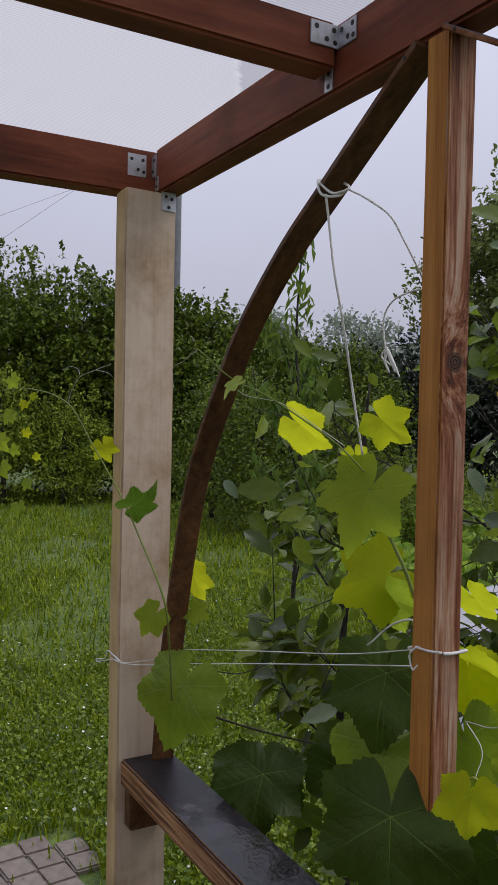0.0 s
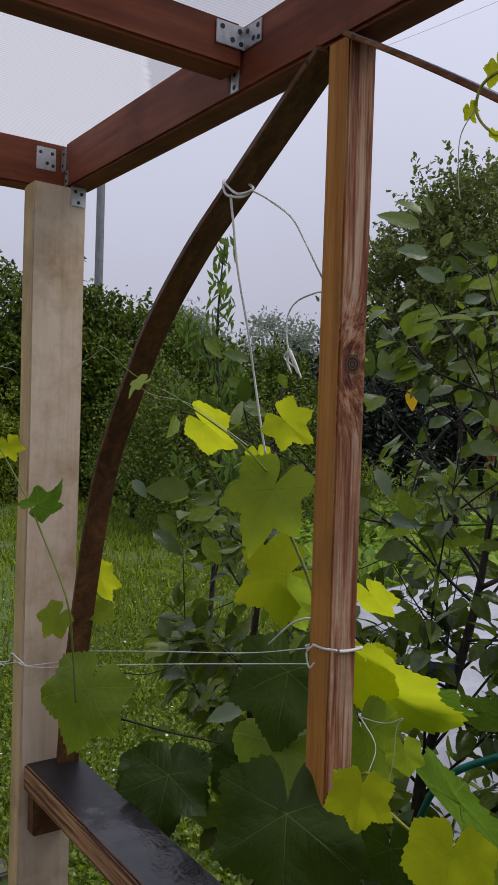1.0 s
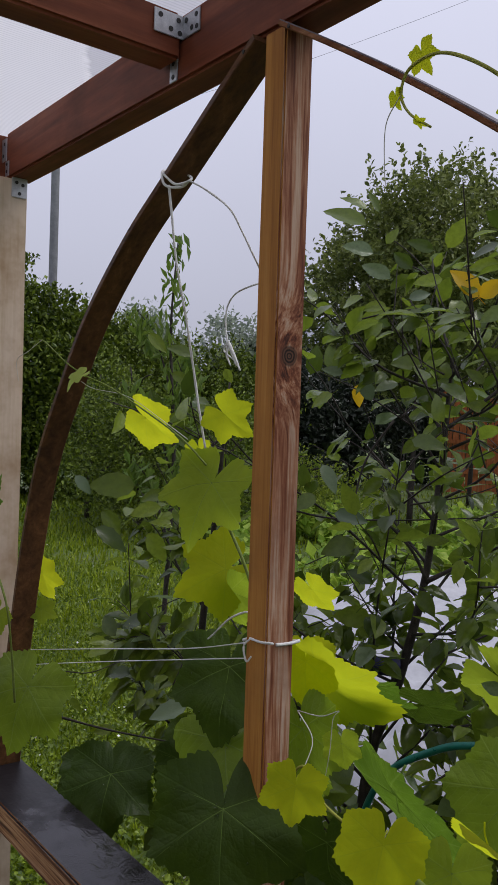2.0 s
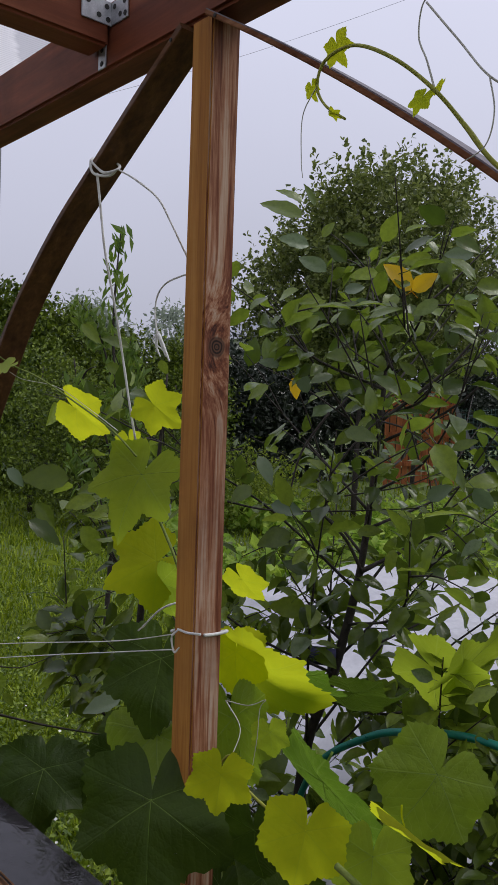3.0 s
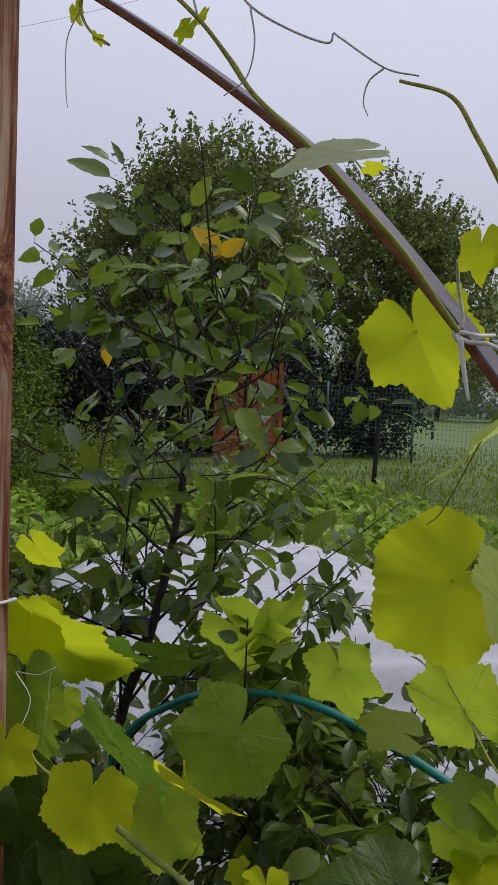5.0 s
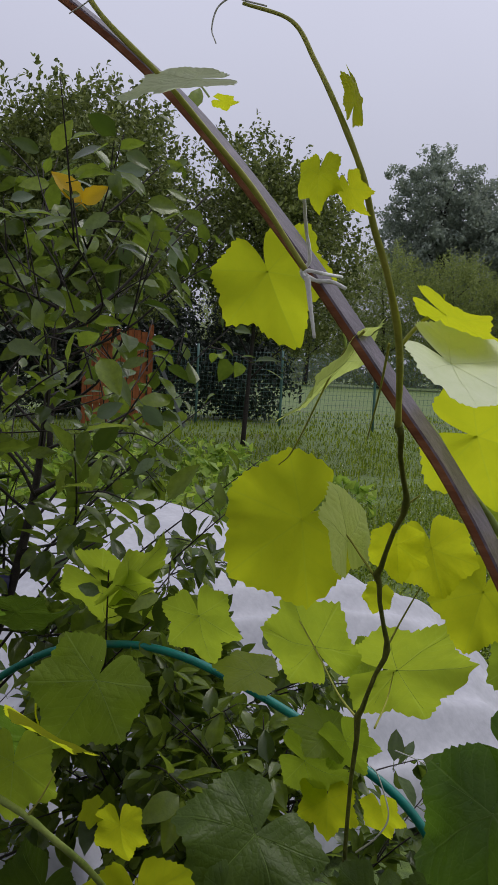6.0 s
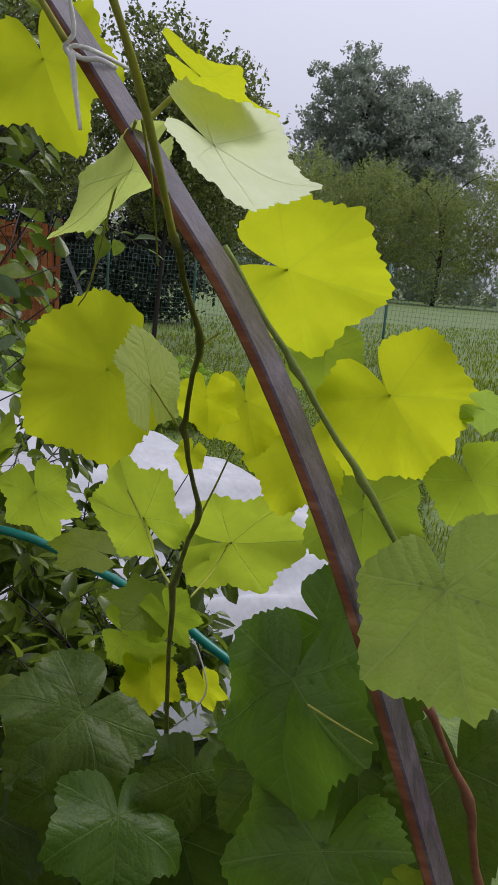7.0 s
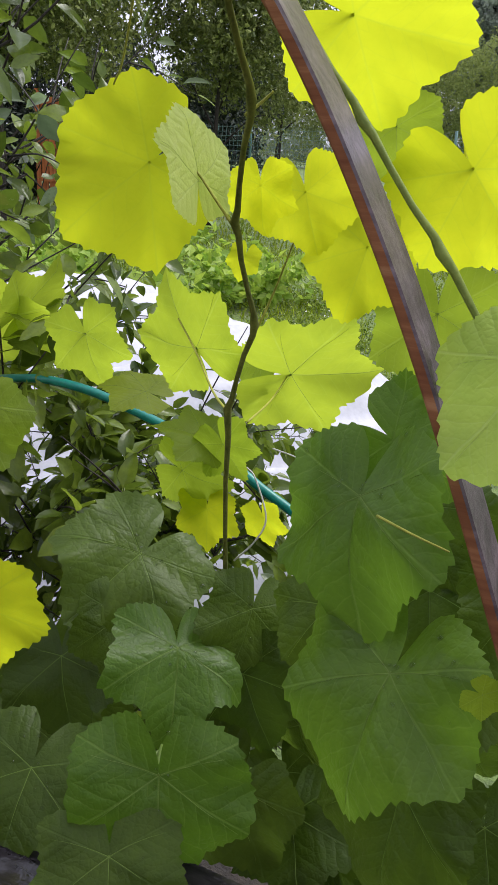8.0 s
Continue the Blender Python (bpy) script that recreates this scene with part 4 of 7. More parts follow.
def vine_leaf_mesh(lobe, cup, seed, blade, vein, fold=0.12, stalk=0.38):
    """A vine leaf one unit from stalk to tip, tip along +y, upper face +z, with raised veins and its stalk."""
    fine = blade not in (m_vine_dark, m_vine_lush, m_vine_fresh)
    nang, rings = 176, (0.16, 0.38, 0.60, 0.80, 1.0)
    off = seed * 1.37

    def lift(x, y):
        r2 = x * x + y * y
        w = (0.12 if fine else 0.22) * noise.noise(Vector((x * 1.9 + off, y * 2.1, seed))) + 0.022 * noise.noise(Vector((x * 6 + off, y * 6, seed)))
        rim = 0.035 * math.sin(3.0 * math.atan2(x, y + 1e-6) + off) * r2 + 0.05 * noise.noise(Vector((x * 3.4, y * 3.4, off))) * r2
        return -cup * (1.2 if fine else 1.7) * r2 * (0.6 + 0.5 * y) + fold * abs(x) * (1 - 0.3 * y) + w * (0.3 + r2) + rim

    verts, faces, mats = [(0.0, 0.0, lift(0, 0))], [], []
    for f in rings:
        for k in range(nang):
            a = -math.pi + 2 * math.pi * k / nang
            r = vine_outline(a, lobe, off) * f
            x, y = r * math.sin(a), r * math.cos(a)
            verts.append((x, y, lift(x, y)))
    for k in range(nang):
        faces.append((0, 1 + (k + 1) % nang, 1 + k))
    for i in range(len(rings) - 1):
        for k in range(nang):
            p, q = 1 + i * nang + k, 1 + i * nang + (k + 1) % nang
            faces.append((p, q, q + nang, p + nang))
    mats = [0] * len(faces)
    veins = []
    for a0, ln in () if blade is m_vine_young else ((0, 0.93), (1.02, 0.82), (-1.02, 0.82), (2.0, 0.60), (-2.0, 0.60)):
        main = [(t * ln * math.sin(a0 * (1 - 0.06 * t)), t * ln * math.cos(a0 * (1 - 0.06 * t))) for t in np.linspace(0, 1, 9)]
        veins.append((main, 0.0045 if fine else 0.008, 0.002))
    for line, w0, w1 in veins:
        for up in (0.005,) if fine else (0.005, -0.006):
            base = len(verts)
            for i, (x, y) in enumerate(line):
                j, h = min(i + 1, len(line) - 1), max(i - 1, 0)
                dx, dy = line[j][0] - line[h][0], line[j][1] - line[h][1]
                d = math.hypot(dx, dy) + 1e-9
                w = w0 + (w1 - w0) * i / (len(line) - 1)
                for sgn in (-1, 0, 1):
                    xx, yy = x - dy / d * w * 0.5 * sgn, y + dx / d * w * 0.5 * sgn
                    verts.append((xx, yy, lift(xx, yy) + (up if sgn == 0 else up * 0.25)))
            for i in range(len(line) - 1):
                for s in (0, 1):
                    p = base + i * 3 + s
                    faces.append((p, p + 1, p + 4, p + 3))
                    mats.append(1)
    line = smooth_line([(0, 0, lift(0, 0)), (0.02, -stalk * 0.3, -0.10), (0.0, -stalk * 0.55, -0.6 * stalk)], 5)
    v, f = tube_data(line, 0.013, 0.015, 5)
    faces += [tuple(i + len(verts) for i in q) for q in f]
    mats += [1] * len(f)
    verts += v
    me = mesh_of("leaf", verts, faces, [blade, vein])
    me.polygons.foreach_set("material_index", mats)
    me.update()
    return me


LEAF_KIND = {"young": (m_vine_young, m_vein_young), "mid": (m_vine_mid, m_vein), "dark": (m_vine_dark, m_vein), "pale": (m_vine_pale, m_vein_pale), "white": (m_vine_white, m_vine_white), "lush": (m_vine_lush, m_vein), "fresh": (m_vine_fresh, m_vein), "flap": (m_vine_flap, m_vein_pale)}
leaf_count = [0]


def wet(ob, seed):
    """Rain drops lying on a leaf: small domes on its facets, too many to count."""
    rng = random.Random(seed)
    me, verts, faces = ob.data, [], []
    flat = [p for p in me.polygons if p.material_index == 0 and p.center.length < 0.75]
    for _ in range(26):
        p = rng.choice(flat)
        c, n = p.center, p.normal * (1 if rng.random() < 0.5 else -1)
        a = n.cross(Vector((0.3, 0.8, 0.1))).normalized()
        b, r, o = n.cross(a), rng.uniform(0.008, 0.024), len(verts)
        for k, (w, h) in enumerate(((1.0, 0.0), (0.75, 0.42), (0.0, 0.6))):
            verts += [c + r * (w * (math.cos(j * 1.047) * a + math.sin(j * 1.047) * b) + h * n) for j in range(6 if w else 1)]
        for j in range(6):
            q = (j + 1) % 6
            faces += [(o + j, o + q, o + 6 + q, o + 6 + j), (o + 6 + j, o + 6 + q, o + 12)]
    d = new("dew", mesh_of("dew", verts, faces, m_drop))
    d.parent = ob
    tagged(d, kind="stuff")


def frame_of(at, tip, face, size):
    y = Vector(tip).normalized()
    z = Vector(face)
    z = (z - y * z.dot(y)).normalized()
    x = y.cross(z)
    return Matrix.Translation(at) @ Matrix((x, y, z)).transposed().to_4x4() @ Matrix.Scale(size, 4)


def leaf(vine, kind, at, tip, face, size, lobe=0.4, cup=0.15, fold=0.12, label=""):
    """One leaf of a vine: the place of its stalk's end, the ways in which its tip and its face point, and its length."""
    leaf_count[0] += 1
    ob = link("leaf", vine_leaf_mesh(lobe, cup, leaf_count[0], *LEAF_KIND[kind], fold), vine)
    ob.matrix_basis = frame_of(at, tip, face, size)
    if size > 0.05 and kind in ("dark", "pale", "lush", "fresh"):
        wet(ob, leaf_count[0])
    return tagged(ob, label)


def curl(name, points, r, parent, material=None):
    if name == "petiole":
        r, material = r * 0.68, m_shoot
    if name == "tendril":
        r, material = r * 0.65, m_tendril
    return tube(name, points, r, r * 0.6, material or m_stem, parent, "", 6, 8)


def cherry_leaf_mesh(seed, material, rows=8):
    """A pointed oval leaf one unit long along +y, folded at the midrib and bowed."""
    rng = random.Random(seed)
    wide, bow, crease = rng.uniform(0.46, 0.60), rng.uniform(0.05, 0.32), rng.uniform(0.05, 0.30)
    verts, faces = [], []
    for i in range(rows + 1):
        t = i / rows
        w = wide * 0.5 * math.sin(math.pi * t ** 0.78) ** 0.85 + 0.004
        w *= 1 + (0.05 if i % 2 else -0.03)
        for s in (-1, -0.5, 0, 0.5, 1):
            x = w * s
            z = crease * abs(x) * 1.2 - bow * t * t + 0.02 * math.sin(t * 21 + s * 2 + seed) * abs(s)
            verts.append((x, t + 0.03 * abs(s), z))
    for i in range(rows):
        for k in range(4):
            p = i * 5 + k
            faces.append((p, p + 1, p + 6, p + 5))
    v, f = tube_data([Vector((0, -0.25, 0.03)), Vector((0, -0.1, 0.01)), Vector((0, 0.02, 0))], 0.012, 0.012, 4)
    faces += [tuple(i + len(verts) for i in q) for q in f]
    verts += v
    return mesh_of("leaf", verts, faces, material)


def fruit_bush(at, trunk, label, seed, branches, reach, zlow, near_y, singles, size, yellow=(), ztop=1.95):
    """A young fruit tree grown as a bush: trunk, rising branches with side twigs, and leaves set along them."""
    rng = np.random.default_rng(seed)
    ob = thing("fruit_bush", at, label, "fruit bush")
    tr = tube("trunk", trunk, 0.016, 0.0025, m_bark, ob, "", 8, 8, 0.15)
    line = smooth_line(trunk, 12)
    top = trunk[-1][2]
    nodes = []
    for k in range(branches):
        z = zlow + (top - zlow - 0.05) * ((k + 0.5) / branches) ** 0.9
        b = min(line, key=lambda p: abs(p.z - z))
        s = (z - zlow) / (top - zlow)
        a = k * 2.39996 + rng.normal() * 0.2
        ln = reach * (1.0 - 0.62 * s) * rng.uniform(0.8, 1.15)
        rise = rng.uniform(0.25, 1.0) + 0.4 * s
        d = Vector((math.cos(a), math.sin(a), rise)).normalized()
        e = b + d * ln
        if e.y < near_y:
            d.y *= 0.3
            e = b + d.normalized() * ln
        if e.x < -1.58 and e.z > 1.45:
            e = b.lerp(e, 0.45)
        if e.z > ztop - 0.03:
            e = b.lerp(e, max(0.2, (ztop - 0.03 - b.z) / (e.z - b.z)))
        m = b.lerp(e, 0.5) + Vector(rng.normal(size=3) * 0.03) - Vector((0, 0, 0.03))
        runs = [([b, m, e], 0.0038, 0.0009)]
        main = smooth_line([b, m, e], 14)
        nodes += [(p, (e - b).normalized()) for p in main[5:]]
        for _ in range(3):
            p = main[rng.integers(6, len(main) - 3)]
            q = p + (d + Vector(rng.normal(size=3)) * 0.7 + Vector((0, 0, 0.2))).normalized() * rng.uniform(0.10, 0.28)
            runs.append(([p, p.lerp(q, 0.5) + Vector((0, 0, 0.01)), q], 0.0020, 0.0009))
            nodes += [(w, (q - p).normalized()) for w in smooth_line([p, p.lerp(q, 0.5), q], 4)[1:]]
        tubes("branch", runs, m_bark, ob)
    nodes += [(p, Vector((0, 0, 1))) for p in line[-14:]]
    meshes = [cherry_leaf_mesh(seed + i, m_cherry, 6) for i in range(7)]
    gold = cherry_leaf_mesh(seed + 3, m_cherry_yellow)
    places = []
    for p, d in nodes:
        for _ in range(4 if p.z < 0.95 else 3 if p.z < 1.12 else (2 if p.z < 1.25 else 1)):
            w = Vector(rng.normal(size=3))
            t = (d * 0.5 + (w - d * w.dot(d)).normalized() * 0.9 + Vector((0, 0, -0.35))).normalized()
            f = Vector((0, 0, 1.0)) + Vector(rng.normal(size=3)) * 0.5
            q = p + t * 0.012
            if q.y > near_y and 0.25 < q.z < ztop and rng.random() < (0.66 if q.z < 1.2 else 0.80 if q.z < 1.45 else 0.42):
                places.append((q, t, f, size * rng.uniform(0.5, 1.15) * (0.85 if 1.15 < q.z < 1.5 else 1.0)))
    places.sort(key=lambda a: a[0].y)
    for i, (q, t, f, s) in enumerate(places[:singles]):
        lf = link("leaf", meshes[i % 7], ob)
        lf.matrix_basis = frame_of(q, t, f, s)
    for q, t, f, s in yellow:
        lf = link("leaf", gold, ob)
        lf.matrix_basis = frame_of(q, t, f, s)
        tagged(lf, "yellowed autumn leaf")
    verts, faces = [], []
    shapes = [(np.array([v.co[:] for v in m.vertices]), [tuple(p.vertices) for p in m.polygons]) for m in (cherry_leaf_mesh(seed + i, m_cherry, 4) for i in range(7))]
    for i, (q, t, f, s) in enumerate(places[singles:]):
        v, fs = shapes[i % 7]
        m = np.array(frame_of(q, t, f, s))
        o = len(verts)
        verts += (v @ m[:3, :3].T + m[:3, 3]).tolist()
        faces += [tuple(j + o for j in g) for g in fs]
    if verts:
        tagged(link("foliage", mesh_of("foliage", verts, faces, m_cherry_rest), ob), kind="stuff")
    return ob, tr


bush, bush_trunk = fruit_bush((-1.27, 1.45, 0), [(-1.27, 1.45, 0), (-1.262, 1.46, 0.45), (-1.247, 1.47, 0.81), (-1.211, 1.511, 0.992), (-1.182, 1.549, 1.206), (-1.171, 1.571, 1.425), (-1.168, 1.59, 1.62), (-1.166, 1.60, 1.73)],
                              "young cherry bush with glossy dark green leaves and thin dark branches", 101, 36, 0.86, 0.40, 0.90, 300, 0.066,
                              [(Vector((-0.989, 1.440, 1.763)), Vector((-0.23, -0.69, 0.69)), Vector((1.08, -0.69, 0.38)), 0.067), (Vector((-0.989, 1.440, 1.763)), Vector((0.79, 0.26, 0.56)), Vector((1.08, -0.69, 0.38)), 0.052),
                               (Vector((-1.36, 1.52, 1.62)), Vector((0.1, -0.2, -0.8)), Vector((0.4, -0.9, 0.1)), 0.05)])
low_bush, low_trunk = fruit_bush((-1.60, 1.32, 0), [(-1.60, 1.32, 0), (-1.61, 1.31, 0.5), (-1.63, 1.30, 0.95), (-1.62, 1.33, 1.35), (-1.60, 1.34, 1.62)],
           "smaller dark green fruit bush behind the rail", 103, 8, 0.46, 0.35, 0.90, 160, 0.066, (), 1.62)


fruit_bush((-0.86, 1.62, 0), [(-0.86, 1.62, 0), (-0.85, 1.62, 0.4), (-0.83, 1.60, 0.8), (-0.82, 1.58, 0.98)],
           "low cherry sucker with small dark leaves beside the hose", 107, 13, 0.48, 0.25, 1.18, 60, 0.056, (), 1.00)
fruit_bush((-0.62, 1.50, 0), [(-0.62, 1.50, 0), (-0.615, 1.50, 0.4), (-0.60, 1.49, 0.7), (-0.60, 1.48, 0.88)],
           "low cherry sucker with dark leaves under the hose", 109, 10, 0.40, 0.25, 1.18, 60, 0.056, (), 0.90)


bush_leaves = [cherry_leaf_mesh(120 + k, m_cherry) for k in range(5)] + [cherry_leaf_mesh(130 + k, m_cherry_back) for k in range(3)]
cherry_count = [0]


def cherry_leaf(parent, at, tip, face, size, back=False):
    """One leaf of the fruit bush, seen singly; back: it shows its grey underside."""
    cherry_count[0] += 1
    lf = link("leaf", bush_leaves[5 + cherry_count[0] % 3 if back else cherry_count[0] % 5], parent)
    lf.matrix_basis = frame_of(at, tip, face, size)


cherry_leaf(bush, (-1.266, 1.430, 1.936), (-0.69, -0.55, 0.47), (0.62, -0.55, 0.66), 0.098)
cherry_leaf(bush, (-1.188, 1.353, 1.940), (-0.46, -0.73, 0.50), (0.46, -0.45, 0.79), 0.056)
cherry_leaf(bush, (-1.222, 1.420, 1.952), (-0.05, -0.60, 0.80), (0.40, -0.20, 0.36), 0.048)
cherry_leaf(bush, (-1.245, 1.466, 1.900), (0.56, 0.20, 0.80), (0.34, -0.88, 0.19), 0.038)
cherry_leaf(bush, (-1.208, 1.394, 1.866), (-0.45, -0.87, 0.20), (0.68, -0.86, 0.47), 0.063)
cherry_leaf(bush, (-1.182, 1.542, 1.890), (-0.37, -0.88, 0.29), (0.57, -1.03, 0.29), 0.058)
cherry_leaf(bush, (-1.137, 1.528, 1.885), (0.61, -0.00, 0.79), (0.62, -0.83, 0.03), 0.067)
cherry_leaf(bush, (-1.006, 1.520, 1.840), (-0.80, -0.57, -0.18), (0.19, -0.71, 0.03), 0.057)
cherry_leaf(bush, (-0.970, 1.605, 1.853), (-0.81, -0.59, 0.01), (-0.04, -0.73, 0.03), 0.057, True)
cherry_leaf(bush, (-0.930, 1.671, 1.865), (-0.53, -0.73, 0.42), (-0.08, -0.90, 0.28), 0.038)
cherry_leaf(bush, (-0.863, 1.586, 1.951), (0.04, 0.42, 0.91), (0.73, -1.15, 0.19), 0.057)
cherry_leaf(bush, (-1.013, 1.750, 1.983), (-0.51, -0.61, 0.61), (0.70, -0.08, 0.50), 0.036)
cherry_leaf(bush, (-0.948, 1.716, 1.818), (-0.52, -0.75, 0.41), (0.34, -0.86, 0.79), 0.048)
cherry_leaf(bush, (-1.161, 1.489, 1.738), (-0.70, -0.70, -0.17), (0.66, -0.55, 0.32), 0.053)
cherry_leaf(bush, (-1.156, 1.381, 1.756), (-0.82, -0.57, -0.07), (0.72, -0.97, 0.68), 0.051)
cherry_leaf(bush, (-1.252, 1.492, 1.833), (-0.75, -0.37, 0.54), (0.30, -0.42, 0.27), 0.076)
cherry_leaf(bush, (-1.026, 1.638, 1.681), (-0.48, -0.11, 0.87), (0.70, -1.13, 0.08), 0.053)
cherry_leaf(bush, (-1.182, 1.573, 1.837), (-0.47, -0.86, -0.20), (0.55, -0.75, 0.24), 0.063)
cherry_leaf(bush, (-1.138, 1.493, 1.765), (-0.94, -0.27, -0.21), (0.50, -1.12, -0.14), 0.035, True)
cherry_leaf(bush, (-0.928, 1.548, 1.780), (0.54, 0.84, 0.01), (0.64, -0.95, 0.25), 0.066)
cherry_leaf(bush, (-0.981, 1.743, 1.739), (-0.79, -0.58, 0.21), (0.58, -0.95, 0.46), 0.070)
cherry_leaf(bush, (-0.939, 1.645, 1.637), (-0.65, -0.73, 0.23), (0.07, -0.32, 0.59), 0.068)
cherry_leaf(bush, (-0.968, 1.595, 1.601), (-0.35, -0.92, -0.16), (0.57, -1.01, 0.31), 0.077)
cherry_leaf(bush, (-1.167, 1.567, 1.623), (-0.14, 0.36, 0.92), (0.97, -0.86, 0.62), 0.048)
cherry_leaf(bush, (-1.253, 1.448, 1.577), (-0.10, -0.41, 0.91), (0.79, -0.80, 0.20), 0.058, True)
cherry_leaf(bush, (-1.272, 1.384, 1.631), (-0.58, -0.78, 0.22), (0.86, -0.84, 0.50), 0.043, True)
cherry_leaf(bush, (-1.046, 1.360, 1.640), (-0.32, -0.95, 0.06), (0.93, -0.60, 0.62), 0.057)
cherry_leaf(bush, (-0.997, 1.478, 1.611), (-0.56, -0.57, 0.60), (0.65, -0.58, 0.22), 0.044)
cherry_leaf(bush, (-1.134, 1.416, 1.772), (0.57, 0.76, 0.32), (0.86, -0.26, 0.40), 0.044, True)
cherry_leaf(bush, (-1.246, 1.404, 1.731), (0.71, 0.46, 0.53), (1.04, -1.01, 0.84), 0.064)
cherry_leaf(bush, (-0.923, 1.678, 1.889), (-0.68, -0.56, -0.48), (0.39, -0.98, 0.82), 0.054)
cherry_leaf(bush, (-0.832, 1.596, 1.752), (-0.15, -0.98, 0.15), (0.42, -0.97, 0.13), 0.052)
cherry_leaf(bush, (-0.945, 1.464, 1.746), (-0.54, -0.66, -0.52), (0.78, -1.07, 0.06), 0.055)
cherry_leaf(bush, (-1.244, 1.331, 1.589), (-0.56, -0.68, -0.48), (0.55, -1.17, 1.10), 0.049)
cherry_leaf(bush, (-1.063, 1.538, 1.675), (0.63, 0.77, -0.10), (0.89, -0.38, -0.26), 0.053)
cherry_leaf(bush, (-1.158, 1.594, 1.779), (-0.19, -0.70, -0.69), (0.83, -0.80, 0.34), 0.050)
cherry_leaf(bush, (-0.927, 1.482, 1.746), (0.79, 0.27, -0.56), (1.23, -0.96, 0.13), 0.050)
cherry_leaf(bush, (-1.110, 1.369, 1.610), (-0.15, -0.94, -0.31), (0.39, -0.90, 0.51), 0.054)
cherry_leaf(bush, (-1.039, 1.557, 1.565), (-0.54, -0.80, 0.27), (0.72, -1.06, 0.68), 0.048)
cherry_leaf(bush, (-1.093, 1.379, 1.819), (-0.63, -0.42, 0.66), (0.66, -1.12, 0.05), 0.048)
cherry_leaf(bush, (-0.858, 1.464, 1.416), (0.26, 0.68, -0.69), (-0.07, -1.00, 0.62), 0.059, True)
cherry_leaf(bush, (-0.908, 1.399, 1.393), (0.81, 0.28, 0.51), (0.80, -0.56, 0.43), 0.050, True)
cherry_leaf(bush, (-1.258, 1.320, 1.450), (0.61, 0.17, -0.78), (1.26, -0.41, 0.69), 0.063, True)
cherry_leaf(bush, (-1.231, 1.332, 1.354), (0.79, 0.59, -0.15), (0.71, -0.93, 0.66), 0.066, True)
cherry_leaf(bush, (-0.876, 1.582, 1.232), (0.55, 0.18, 0.82), (0.46, -0.45, 1.13), 0.089)
cherry_leaf(bush, (-0.930, 1.479, 1.161), (0.18, 0.70, 0.69), (-0.08, -0.76, 1.04), 0.056)
cherry_leaf(bush, (-0.988, 1.418, 1.294), (0.04, -0.42, -0.91), (0.94, -0.85, 0.37), 0.044)
cherry_leaf(bush, (-0.994, 1.313, 1.512), (-0.49, -0.63, -0.60), (0.88, -0.61, 0.47), 0.049)
cherry_leaf(bush, (-1.210, 1.374, 1.299), (-0.36, -0.90, -0.25), (1.11, -0.58, 0.88), 0.071)
cherry_leaf(bush, (-1.027, 1.259, 1.420), (0.72, -0.18, -0.67), (0.48, -0.52, 0.65), 0.045)
cherry_leaf(bush, (-0.994, 1.447, 1.228), (0.77, 0.36, 0.52), (0.64, -0.87, 0.63), 0.056)
cherry_leaf(bush, (-0.882, 1.589, 1.422), (-0.42, -0.91, -0.01), (0.62, -0.56, 0.89), 0.070)
cherry_leaf(bush, (-0.901, 1.455, 1.479), (0.80, 0.45, 0.39), (0.48, -0.83, 0.73), 0.049)
cherry_leaf(bush, (-1.161, 1.374, 1.160), (-0.53, -0.85, 0.01), (1.03, -0.93, 0.24), 0.071)
cherry_leaf(bush, (-1.127, 1.472, 1.302), (0.74, 0.65, 0.17), (0.87, -1.14, 1.20), 0.052)
cherry_leaf(bush, (-0.939, 1.622, 1.302), (-0.29, -0.84, -0.47), (0.44, -0.80, 0.63), 0.051)
cherry_leaf(bush, (-0.890, 1.661, 1.197), (0.39, 0.21, -0.90), (0.89, -0.85, 0.76), 0.061)
cherry_leaf(bush, (-0.980, 1.478, 1.331), (-0.27, -0.77, 0.58), (0.15, -0.63, 0.57), 0.054)
cherry_leaf(bush, (-1.245, 1.295, 1.391), (-0.02, -0.90, -0.44), (0.46, -0.40, 0.42), 0.053)
cherry_leaf(bush, (-0.933, 1.408, 1.198), (-0.16, -0.62, -0.77), (0.64, -0.55, 0.59), 0.042)
tube("branch", [(-1.072, 1.525, 1.722), (-1.031, 1.601, 1.793), (-0.988, 1.680, 1.884)], 0.003, 0.0012, m_bark, bush, "", 6, 6, 0.2)
tube("branch", [(-1.092, 1.495, 1.528), (-1.059, 1.561, 1.582), (-1.026, 1.628, 1.645), (-0.979, 1.713, 1.757), (-0.944, 1.783, 1.841)], 0.0042, 0.0016, m_bark, bush, "", 6, 6, 0.2)
tube("branch", [(-1.082, 1.510, 1.625), (-1.117, 1.505, 1.688), (-1.180, 1.471, 1.780)], 0.0026, 0.001, m_bark, bush, "", 6, 6, 0.2)
tube("branch", [(-1.101, 1.489, 1.631), (-1.139, 1.479, 1.652), (-1.199, 1.448, 1.701)], 0.0022, 0.0009, m_bark, bush, "", 6, 6, 0.2)
tube("branch", [(-1.154, 1.429, 1.545), (-1.141, 1.474, 1.585), (-1.127, 1.520, 1.612)], 0.0026, 0.001, m_bark, bush, "", 6, 6, 0.2)
tube("branch", [(-1.173, 1.416, 1.704), (-1.186, 1.436, 1.790), (-1.200, 1.453, 1.850)], 0.0016, 0.0008, m_bark, bush, "", 6, 6, 0.2)
tube("branch", [(-1.093, 1.502, 1.714), (-1.129, 1.497, 1.792), (-1.154, 1.502, 1.852)], 0.002, 0.0008, m_bark, bush, "", 6, 6, 0.2)
